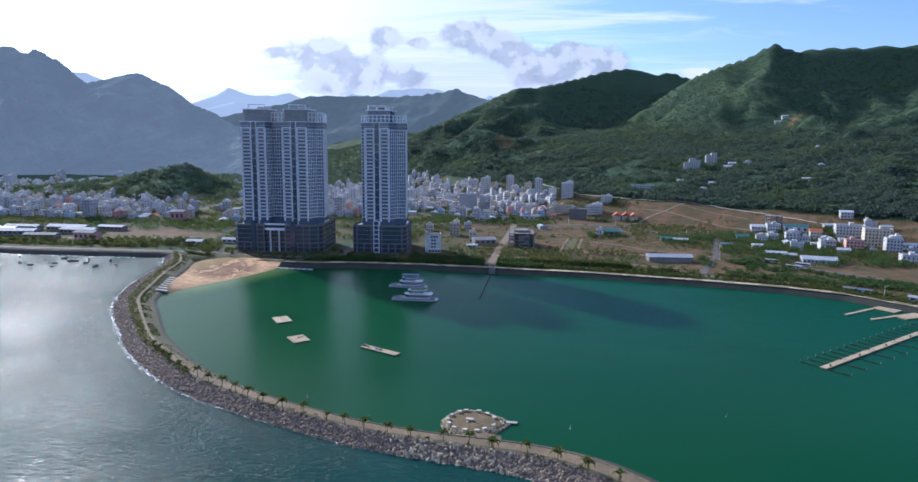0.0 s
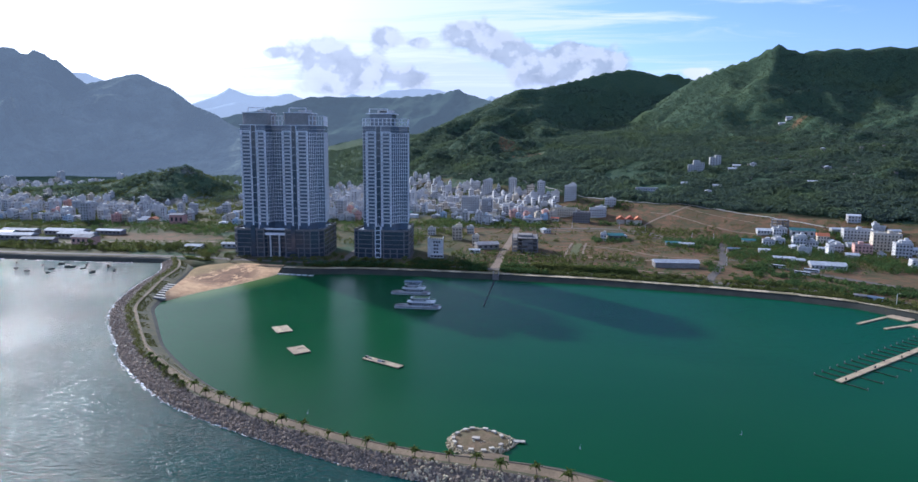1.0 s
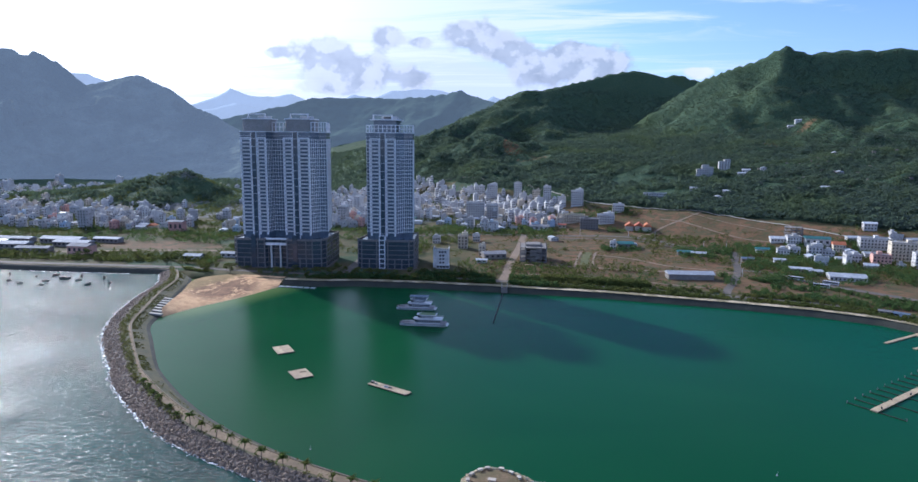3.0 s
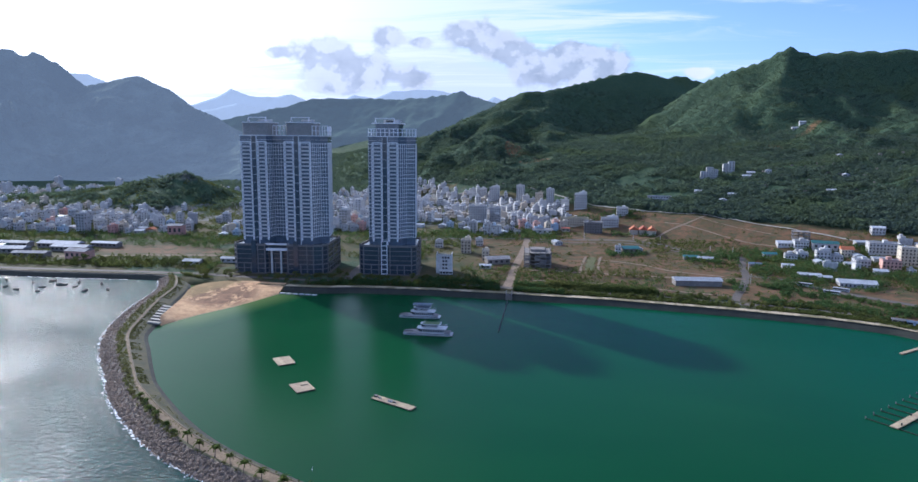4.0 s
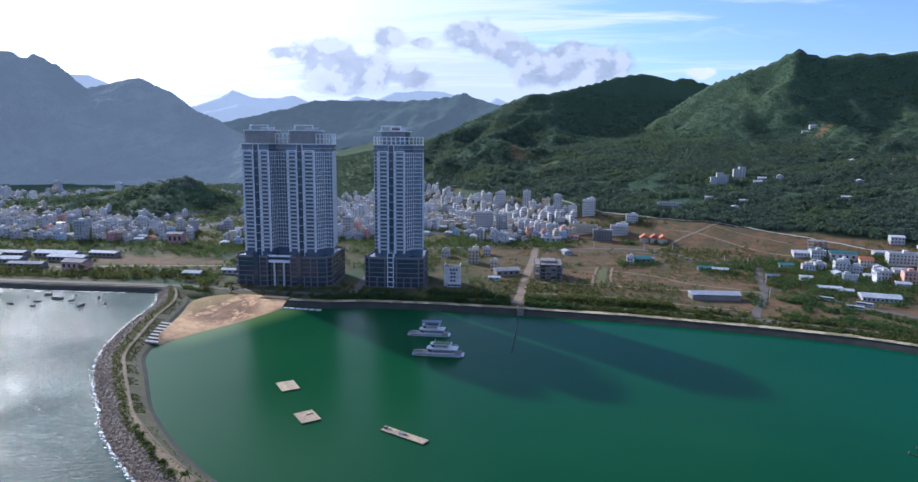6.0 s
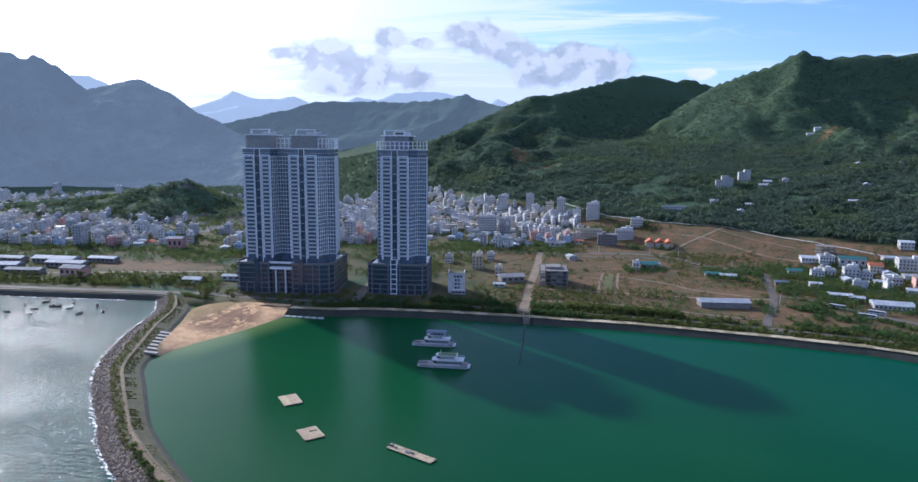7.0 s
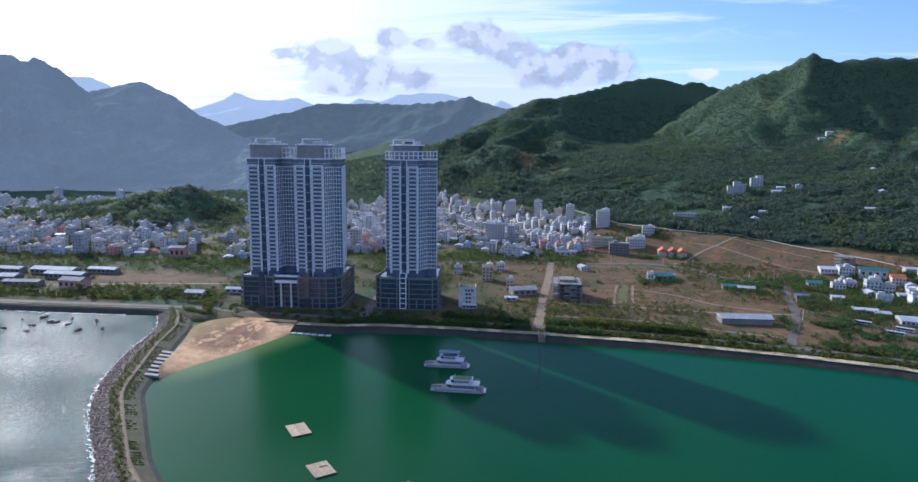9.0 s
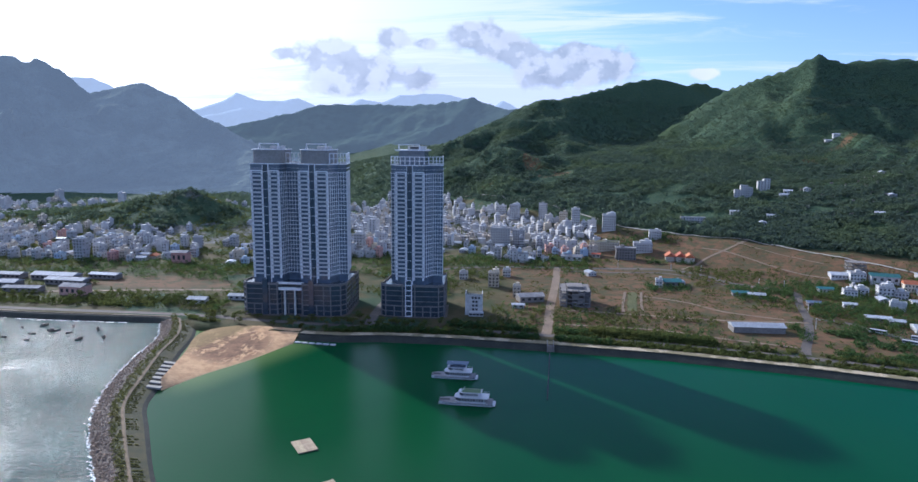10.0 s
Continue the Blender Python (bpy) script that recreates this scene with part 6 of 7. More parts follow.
# ================= boats, rafts, jetties =================
def yacht(x, y, turn, length, roof, label):
    """A twin-hulled excursion yacht: two hulls, deck, two cabin storeys, roof deck, mast, bow platform."""
    b = thing("yacht", label, "yacht", "moored yachts", at=pose(x, y, 0, 0, 0, turn))
    L = length / 2
    for sy in (-2.9, 2.9):
        s, rows = Shape(), []
        for u in np.linspace(-1, 1, 13):
            wd = 1.35 * (1 - max(0, (-u - 0.45) / 0.55) ** 2) + 0.05
            rows.append([(u * L, sy + k * wd * q, z) for k, q, z in ((-1, 1, 1.6), (-1, 0.95, 0.8), (-1, 0.5, -0.5), (1, 0.5, -0.5), (1, 0.95, 0.8), (1, 1, 1.6))])
        part("hull", ribbon("hull", rows, M_HULL), None, b)
        part("rub_rail", Shape().box(-L * 0.85, L, sy + (1.36 if sy > 0 else -1.44), sy + (1.44 if sy > 0 else -1.36), 1.15, 1.4), M_DARKHULL, b)
    deck = [(-L, -1.4), (-L * 0.8, -3.6), (-L * 0.5, -4.2), (L, -4.2), (L, 4.2), (-L * 0.5, 4.2), (-L * 0.8, 3.6), (-L, 1.4)]
    part("deck", Shape().prism(deck, 1.5, 1.85), M_ROOFGREY, b, "grey fore deck")

    def cabin(x0, x1, half, z0, z1, nose):
        o = [(x0, -half * 0.55), (x0 + nose, -half), (x1, -half), (x1, half), (x0 + nose, half), (x0, half * 0.55)]
        part("cabin", Shape().prism(o, z0, z1), M_HULL, b)
        part("cabin_window", ring(o, -0.05, 0.06, z0 + 0.7, z1 - 0.3), M_PANE, b, "dark band of cabin windows")
        n_ = 9
        for k in range(n_):
            xx = x0 + nose + (x1 - x0 - nose) * (k + 0.5) / n_
            for sy in (-1, 1):
                part("mullion", Shape().box(xx - 0.18, xx + 0.18, sy * half - 0.1, sy * half + 0.1, z0 + 0.8, z1 - 0.4), M_HULL, b)

    cabin(-L * 0.36, L * 0.74, 3.7, 1.85, 4.5, 2.4)
    part("upper_deck", Shape().prism([(-L * 0.42, -2.4), (-L * 0.28, -4.0), (L * 0.86, -4.0), (L * 0.86, 4.0), (-L * 0.28, 4.0), (-L * 0.42, 2.4)], 4.5, 4.8), M_HULL, b)
    cabin(-L * 0.22, L * 0.45, 3.0, 4.8, 7.2, 2.0)
    part("roof_deck", Shape().prism([(-L * 0.27, -2.0), (-L * 0.14, -3.4), (L * 0.6, -3.4), (L * 0.6, 3.4), (-L * 0.14, 3.4), (-L * 0.27, 2.0)], 7.2, 7.45), M_HULL, b)
    part("roof_cover", Shape().box(-L * 0.16, L * 0.56, -2.9, 2.9, 7.45, 7.6, 0.05), roof, b)
    for sy in (-3.8, 3.8):
        part("rail", Shape().tube([(-L * 0.27, sy, 5.8), (L * 0.84, sy, 5.8)], (0.07, 0.07), 5), M_HULL, b)
        for k in range(9):
            xx = -L * 0.27 + L * 1.11 * k / 8
            part("stanchion", Shape().tube([(xx, sy, 4.75), (xx, sy, 5.8)], (0.05, 0.05), 4), M_HULL, b)
    part("mast", Shape().tube([(-L * 0.12, 0, 7.4), (-L * 0.05, 0, 10.2)], (0.22, 0.08), 6), M_HULL, b)
    part("stern_step", Shape().box(L, L + 1.6, -3.8, 3.8, 0.5, 0.9, 0.05), M_HULL, b)
    part("bow_net", Shape().box(-L * 0.98, -L * 0.6, -1.4, 1.4, 1.86, 1.92), M_DARKHULL, b)
    return b


y1 = yacht(-84.0, 481.5, -1, 27, M_BLUEDECK, "white two-deck catamaran with a blue sun deck, moored")
for k in range(5):
    for sy in (-2.6, 2.6):
        part("awning_post", Shape().tube([(-3.5 + 3 * k, sy, 7.5), (-3.5 + 3 * k, sy, 9.4)], (0.07, 0.07), 5), M_HULL, y1)
part("awning", Shape().box(-4.2, 9.2, -3.1, 3.1, 9.4, 9.55, 0.05), M_BLUEDECK, y1, "blue-grey awning over the sun deck")
yacht(-72.5, 441.5, -1, 30, M_GREENDECK, "white two-deck catamaran with a green roof deck, moored")


def raft(x, y, w_, d_, turn, planks, label, name="raft"):
    b = thing(name, label, "raft", "floating rafts", at=pose(x, y, 0, 0, 0, turn))
    part("float", Shape().box(-w_ / 2 + 0.2, w_ / 2 - 0.2, -d_ / 2 + 0.2, d_ / 2 - 0.2, -0.4, 0.45), M_DARKHULL, b)
    step = w_ / planks
    me = Shape().box(-step / 2 + 0.03, step / 2 - 0.03, -d_ / 2, d_ / 2, 0.45, 0.7, 0.03).mesh("plank", M_DECK)
    for k in range(planks):
        part("plank", me, None, b, at=Matrix.Translation((-w_ / 2 + (k + 0.5) * step, 0, 0.01 * (k % 3))))
    for sx in (-1, 1):
        for sy in (-1, 1):
            part("bollard", Shape().tube([(sx * (w_ / 2 - 0.5), sy * (d_ / 2 - 0.5), 0.7), (sx * (w_ / 2 - 0.5), sy * (d_ / 2 - 0.5), 1.1)], (0.15, 0.15), 6), M_KERB, b)
    return b


raft(-144.2, 379, 9.5, 13.5, 35, 9, "square pale plank raft afloat on the lagoon")
raft(-121.2, 342, 9.5, 12.5, 38, 9, "square worn plank raft afloat on the lagoon")
raft(-72.0, 328, 24.5, 4.6, -29.5, 22, "long narrow pale plank raft afloat on the lagoon")


def finger_jetty():
    a, e = Vector((151.6, 327.0)), Vector((262.0, 420.0))
    d = (e - a)
    turn = math.degrees(math.atan2(d.y, d.x))
    j = thing("marina_jetty", "long pale floating jetty with thin mooring fingers", "jetty", at=pose(a.x, a.y, 0, 0, 0, turn))
    L = d.length
    n_ = int(L / 3.0)
    me = Shape().box(0.03, 2.97, -1.7, 1.7, 0.35, 0.8, 0.04).mesh("deck_panel", M_DECK)
    for k in range(n_):
        part("deck_panel", me, None, j, at=Matrix.Translation((3.0 * k, 0, 0)))
    part("float", Shape().box(0.3, L, -1.4, 1.4, -0.4, 0.34), M_CONC, j)
    arm = Shape().box(-0.17, 0.17, -13, -1.7, 0.1, 0.45, 0.04).mesh("finger", M_REVET)
    arm2 = Shape().box(-0.17, 0.17, 1.7, 12, 0.1, 0.45, 0.04).mesh("finger", M_REVET)
    cap = Shape().tube([(0, 0, -1.5), (0, 0, 1.3)], (0.22, 0.2), 6).mesh("finger_pile", M_CONC)
    box = Shape().box(-0.3, 0.3, -0.25, 0.25, 0.8, 1.9, 0.06).mesh("pedestal", M_DARKHULL)
    for k in range(18):
        f = part("finger", arm2, None, j, at=Matrix.Translation((1.0 + 7.6 * k, 0, 0)))
        part("finger_pile", cap, None, f, at=Matrix.Translation((0, 12, 0)))
        if k % 2 == 0:
            f = part("finger", arm, None, j, at=Matrix.Translation((1.0 + 7.6 * k, 0, 0)))
            part("finger_pile", cap, None, f, at=Matrix.Translation((0, -13, 0)))
            part("pedestal", box, None, j, at=Matrix.Translation((5.0 + 7.6 * k, 1.1 if k % 4 else -1.1, 0)))


finger_jetty()


def small_jetty(x, y, turn, arm, head_w, head_d, label):
    j = thing("marina_jetty", label, "jetty", at=pose(x, y, 0, 0, 0, turn))
    n_ = int(arm / 3)
    for k in range(n_):
        part("deck_panel", Shape().box(3 * k + 0.03, 3 * k + 2.97, -1.1, 1.1, 0.2, 0.7, 0.04), M_DECK, j)
    m_ = int(head_w / 2.5)
    for k in range(m_):
        part("head_panel", Shape().box(arm + 2.5 * k + 0.03, arm + 2.5 * k + 2.47, min(-1.1, head_d), max(1.1, head_d), 0.2, 0.75, 0.04), M_DECK, j)
    part("float", Shape().box(0.3, arm + head_w, -0.8, 0.8, -0.4, 0.2), M_CONC, j)


small_jetty(212.4, 436.7, 36, 34, 12.5, -13, "pale floating jetty with a wide plank head")
small_jetty(223.8, 427.0, 27, 21, 25, -8, "second pale floating jetty with a wide plank head")

# goods left on the rafts
def crate(x, y, turn, size, mat, label, name="crate"):
    c_ = thing(name, label, name.replace("_", " "), at=pose(x, y, 0.72, 0, 0, turn))
    sx, sy, sz = size
    part("body", Shape().box(-sx, sx, -sy, sy, 0, sz, 0.05), mat, c_)
    part("lid", Shape().box(-sx - 0.05, sx + 0.05, -sy - 0.05, sy + 0.05, sz, sz + 0.08), mat if mat is M_DECK else M_CONC, c_)


crate(-81.6, 333.6, -28, (0.8, 0.6, 0.8), M_DARKHULL, "dark crate at the end of the long raft")
crate(-79.4, 332.0, -28, (0.7, 0.5, 0.6), M_CREAM, "pale crate on the long raft")
crate(-73.6, 328.6, -20, (1.0, 0.6, 0.7), M_HULL, "white chest on the long raft")
crate(-71.4, 327.8, -40, (0.6, 0.5, 0.5), M_DARKHULL, "small dark crate on the long raft")
crate(-121.0, 344.5, 38, (1.8, 0.25, 0.25), M_DECK, "low timber stack on the square raft")
for bx, by in ((21.5, 243.0), (-90, 262), (86, 262)):
    buoy = thing("marker_buoy", "slim white marker buoy afloat on the lagoon", "buoy", "marker buoys", at=pose(bx, by, 0, 0, 8, 0))
    part("float", Shape().tube([(0, 0, -0.3), (0, 0, 0.25)], (0.35, 0.3), 8), M_HULL, buoy)
    part("mast", Shape().tube([(0, 0, 0.2), (0, 0, 1.7)], (0.07, 0.05), 5), M_HULL, buoy)

# huts by the marina
long_shed("kiosk", 242.5, 497.5, 7, 4.5, 2.8, -30, M_BAND, M_CREAM, "small kiosk with a dark brown roof behind the seawall")
long_shed("kiosk", 250.5, 492.5, 9, 4.5, 2.6, -38, M_BLUEDECK, M_BLUE, "small kiosk under a blue tarpaulin roof")
long_shed("kiosk", 275.0, 470.0, 10, 6, 3.0, -38, M_TIN, M_WHITE, "low white marina hut with a pale roof")
post = thing("light_pole", "tall slender white lamp pole beside the road", "lamp pole", "lamp poles", at=pose(257, 478, 3.8))
part("pole", Shape().tube([(0, 0, -0.5), (0, 0, 8.0)], (0.28, 0.2), 8), M_WHITE, post)
part("arm", Shape().tube([(0, 0, 7.8), (1.6, 0, 8.1)], (0.1, 0.1), 6), M_WHITE, post)
part("lamp_head", Shape().box(1.3, 2.2, -0.2, 0.2, 8.0, 8.2, 0.04), M_KERB, post)

for px_, py_ in ((208, 747), (186, 752), (146, 812), (118, 829), (60, 825), (-22, 826), (196, 660), (182, 610)):
    copy_thing(post, pose(px_, py_, float(land(px_, py_)), 0, 0, 60))

# slabs drawn up on the spit and by the seawall
def on_spit(x, y):
    """Height of the breakwater's surface at a place."""
    p, nrm = min(AXIS_N, key=lambda q: (q[0].x - x) ** 2 + (q[0].y - y) ** 2)
    return float(slope_height(((x - p.x) * nrm.x + (y - p.y) * nrm.y) / p.z))


slab = thing("slab_float", "pale rectangular float drawn up on the slope", "float", "floats on the spit", at=pose(-254.6, 437.5, on_spit(-254.6, 437.5) + 0.9, 0, 8, 10))
part("deck", Shape().box(-4.0, 4.0, -1.6, 1.6, 0, 0.5, 0.05), M_KERB, slab)
part("edge", Shape().box(-4.15, 4.15, -1.75, 1.75, -0.7, 0.12), M_CONC, slab)
for k in range(1, 7):
    x, y = -254.6 - 2.15 * k, 437.5 + 6.8 * k
    copy_thing(slab, pose(x, y, on_spit(x, y) + 0.9, 0, 8, 10))
pon = thing("pontoon", "small white pontoon moored by the seawall", "pontoon", "pontoons by the seawall", at=pose(-203.5, 536, 0, 0, 0, -5))
part("deck", Shape().box(-2.0, 2.0, -1.4, 1.4, 0.3, 0.8, 0.05), M_HULL, pon)
part("float", Shape().box(-1.7, 1.7, -1.1, 1.1, -0.4, 0.3), M_DARKHULL, pon)
for k in range(1, 6):
    copy_thing(pon, pose(-203.5 + 5.4 * k, 536 - 0.5 * k, 0, 0, 0, -5))


def boom():
    b = thing("pile_row", "row of dark mooring piles running out from the seawall", "piles")
    for k in range(24):
        y = 452 + 3.5 * k
        x = -27.0 + (y - 452) * 0.045
        part("pile", Shape().tube([(x, y, -2), (x, y, 0.9 + 0.2 * (k % 2))], (0.32, 0.3), 7), M_DARKHULL, b)
    part("walkway", Shape().box(-0.25, 0.25, 0, 82, 0.35, 0.6), M_DARKHULL, b, at=pose(-27.0, 452, 0, 0, 0, -2.6))
    s = thing("landing_stairs", "pale concrete landing stairs on the seawall", "stairs", at=pose(-22.5, 539, 0))
    for k in range(8):
        part("step", Shape().box(-1.9, 1.9, -1 + 0.95 * k, 8.5, -0.5 + 0.5 * k, 0.05 + 0.5 * k), M_CONC, s)
    for sx in (-2.2, 2.2):
        part("side_wall", Shape().box(sx - 0.3, sx + 0.3, -1, 9, -1, 4.3), M_CONC, s)
        part("post", Shape().box(sx - 0.3, sx + 0.3, 8.4, 9, 4.3, 6.0), M_KERB, s)


boom()


def fishing_boat():
    b = thing("fishing_boat", "small dark wooden fishing boat at anchor", "boat", "anchored fishing boats", at=pose(-395, 540, 0, 0, 0, 20))
    rows = []
    for u in np.linspace(-1, 1, 9):
        wd = 1.3 * (1 - u**4) + 0.08
        rise = 0.6 * u * u
        rows.append([(u * 4.5, k * wd * q, z + rise) for k, q, z in ((-1, 1, 1.0), (-1, 0.7, 0.2), (0, 0, -0.4), (1, 0.7, 0.2), (1, 1, 1.0))])
    part("hull", ribbon("hull", rows, M_CONC), None, b)
    part("deck", Shape().prism([(-3.6, -0.9), (3.6, -0.9), (3.6, 0.9), (-3.6, 0.9)], 0.7, 0.85), M_TRUNK, b)
    part("wheelhouse", Shape().box(-2.2, 0.2, -0.8, 0.8, 0.85, 2.3, 0.1), M_DARKHULL, b)
    part("mast", Shape().tube([(1.2, 0, 0.8), (1.3, 0, 3.6)], (0.09, 0.05), 5), M_TRUNK, b)
    r = random.Random(4)
    for x, y in ((-436, 528), (-425, 545), (-470, 540), (-452, 518), (-440, 510), (-405, 530), (-380, 536), (-412, 552), (-365, 548), (-388, 552), (-348, 530), (-362, 522), (-455, 552), (-480, 524), (-420, 520), (-398, 516)):
        copy_thing(b, pose(x, y, 0, 0, 0, r.uniform(0, 360)) @ Matrix.Scale(r.uniform(0.55, 0.85), 4))


fishing_boat()


# ================= trees =================
def leaf_cloud(centres, radii, per, leaf):
    """Leaves as small bent quads over the skins of many lumps, as vertices and faces."""
    centres, radii = np.asarray(centres, dtype=float), np.asarray(radii, dtype=float)
    n = len(centres) * per
    c, r = np.repeat(centres, per, 0), np.repeat(radii, per, 0)
    d = rng.normal(size=(n, 3))
    d /= np.linalg.norm(d, axis=1)[:, None]
    d[:, 2] = np.where(d[:, 2] < -0.35, -d[:, 2], d[:, 2])
    p = c + d * r * rng.uniform(0.62, 1.08, (n, 1))
    out = d + rng.normal(0, 0.55, (n, 3))
    out /= np.linalg.norm(out, axis=1)[:, None]
    a = np.cross(out, rng.normal(size=(n, 3)))
    a /= np.linalg.norm(a, axis=1)[:, None] + 1e-9
    b = np.cross(out, a)
    s = np.repeat(np.broadcast_to(leaf, len(centres)), per)[:, None] * rng.uniform(0.6, 1.4, (n, 1))
    v = np.stack([p - a * s, p - b * s * 0.55 + out * s * 0.15, p + a * s, p + b * s * 0.55 + out * s * 0.15], 1).reshape(-1, 3)
    f = np.arange(n * 4).reshape(-1, 4)
    return v, f


def broad_tree(height, spread, seed, mat=None):
    r = random.Random(seed)
    t = thing("tree", "leafy green broadleaf tree with an uneven crown", "tree", "trees along the shore")
    s = Shape().tube([(0, 0, -0.5), (0.1, 0.05, height * 0.25), (0.15, 0, height * 0.55)], (0.32, 0.24, 0.14), 6)
    lumps, rad = [], []
    for k in range(7):
        a, e = r.uniform(0, 6.28), r.uniform(0.45, 0.95)
        q = (spread * 0.55 * math.cos(a) * r.uniform(0.4, 1), spread * 0.55 * math.sin(a) * r.uniform(0.4, 1), height * e)
        s.tube([(0.1, 0, height * r.uniform(0.25, 0.45)), (q[0] * 0.6, q[1] * 0.6, q[2] * 0.8), q], (0.13, 0.09, 0.04), 5)
        lumps.append(q)
        rad.append((spread * r.uniform(0.28, 0.42),) * 2 + (height * r.uniform(0.13, 0.22),))
    part("trunk", s, M_TRUNK, t)
    v, f = leaf_cloud(lumps, rad, 34, spread * 0.115)
    part("crown", mesh_from("crown", v.tolist(), f.tolist(), mat or M_LEAF), None, t)
    return t


def palm_tree(height, seed):
    r = random.Random(seed)
    t = thing("palm_tree", "young coconut palm with arching green fronds", "palm", "palms on the breakwater")
    bend = r.uniform(-0.5, 0.5)
    part("trunk", Shape().tube([(0, 0, -0.5), (bend * 0.3, 0, height * 0.4), (bend, 0.1, height)], (0.2, 0.14, 0.11), 7), M_TRUNK, t)
    rows = []
    s = Shape()
    for k in range(9):
        u = k / 8
        x, z = 2.2 * u, 1.15 * math.sin(u * 2.2) - 1.25 * u * u
        rows.append((x, z, 0.5 * math.sin(min(1, u * 1.3 + 0.12) * 2.9) + 0.04))
    for (xa, za, wa), (xb, zb, wb) in zip(rows, rows[1:]):
        k = len(s.v)
        s.v += [(xa, 0, za), (xb, 0, zb), (xb + 0.1, wb, zb - wb * 0.5), (xa + 0.16, wa, za - wa * 0.5), (xa + 0.16, -wa, za - wa * 0.5), (xb + 0.1, -wb, zb - wb * 0.5)]
        s.f += [(k, k + 1, k + 2, k + 3), (k + 1, k, k + 4, k + 5)]
    me = s.mesh("frond", M_PALM)
    for k in range(16):
        part("frond", me, None, t, at=Matrix.LocRotScale((bend, 0.1, height), Euler((0, r.uniform(-0.85, 0.2), 2.4 * k + r.uniform(-0.3, 0.3))), (r.uniform(0.8, 1.1),) * 3))
    return t


TREES = [broad_tree(7.5, 5.5, 1), broad_tree(6.0, 5.0, 2), broad_tree(9.0, 6.0, 3), broad_tree(4.5, 4.5, 4)]
PALMS = [palm_tree(2.1, 1), palm_tree(2.7, 2), palm_tree(1.8, 3)]
used = set()


def plant(kinds, k, m):
    ob = kinds[k]
    if ob.name in used:
        return copy_thing(ob, m)
    used.add(ob.name)
    ob.matrix_basis = m
    return ob


r_tree = random.Random(5)
# palms on the verge, nine metres apart
dist, last = 0.0, None
for p, nrm in AXIS_N:
    if last is not None:
        dist += (p - last).to_2d().length
    last = p
    if dist > 8.6 and p.x > -188:
        dist = r_tree.uniform(-1.2, 1.0)
        s = -0.16 * p.z + r_tree.uniform(-0.6, 0.6)
        sc = r_tree.uniform(0.85, 1.2)
        plant(PALMS, r_tree.randrange(3), Matrix.LocRotScale((p.x + nrm.x * s, p.y + nrm.y * s, 3.6), Euler((0, 0, r_tree.uniform(0, 6.3))), (sc,) * 3))
# street trees along the shore
count = 0
for _ in range(2600):
    x = r_tree.uniform(-620, 330)
    off = abs(r_tree.gauss(0, 1)) * 17 + 13
    if x > -20:
        off = r_tree.uniform(17, 22) if r_tree.random() < 0.72 else r_tree.uniform(32.5, 41)
    elif x < -312:
        off = r_tree.uniform(31, 62)
    y = float(shore(x)) + off
    if -300 < x < -206 and off < 16:
        continue
    if not free(x, y, 1.0) and not (-290 < x < -100 and off < 46):
        continue
    if abs(x + 25) < 7 or (150 < x < 176 and off > 25):
        continue
    d_road = abs(off - 27)
    if d_road < 4.2 or count > 270:
        continue
    count += 1
    sc = r_tree.uniform(0.42, 0.66) if x > -20 else r_tree.uniform(0.55, 1.0)
    k = r_tree.randrange(4)
    z = float(land(x, y))
    plant(TREES, k, Matrix.LocRotScale((x, y, z), Euler((0, 0, r_tree.uniform(0, 6.3))), (sc, sc, sc * r_tree.uniform(0.8, 1.1))))


# dark row of trees before the towers
for k in range(70):
    x = -292 + 240 * (k + r_tree.uniform(-0.4, 0.4)) / 70
    y = float(shore(x)) + r_tree.choice((15.5, 18.5, 34, 37)) + r_tree.uniform(-1.5, 1.5)
    if abs(x + 25) < 7 or (x < -206 and y < float(shore(x)) + 25):
        continue
    sc = r_tree.uniform(0.6, 0.95)
    plant(TREES, r_tree.randrange(3), Matrix.LocRotScale((x, y, float(land(x, y))), Euler((0, 0, r_tree.uniform(0, 6.3))), (sc, sc, sc * 0.85)))


# shrubs and woods, too many to count
def shrubbery(name, spots, mat, label, per=16, leaf=0.5):
    c = np.array([(x, y, z + h * 0.4) for x, y, z, r, h in spots])
    r = np.array([(r, r, h * 0.7) for x, y, z, r, h in spots])
    v, f = leaf_cloud(c, r, per, leaf)
    return thing(name, label, "shrubs" if mat is not M_WOODS else "woods", kind="stuff", data=mesh_from(name, v.tolist(), f.tolist(), mat))


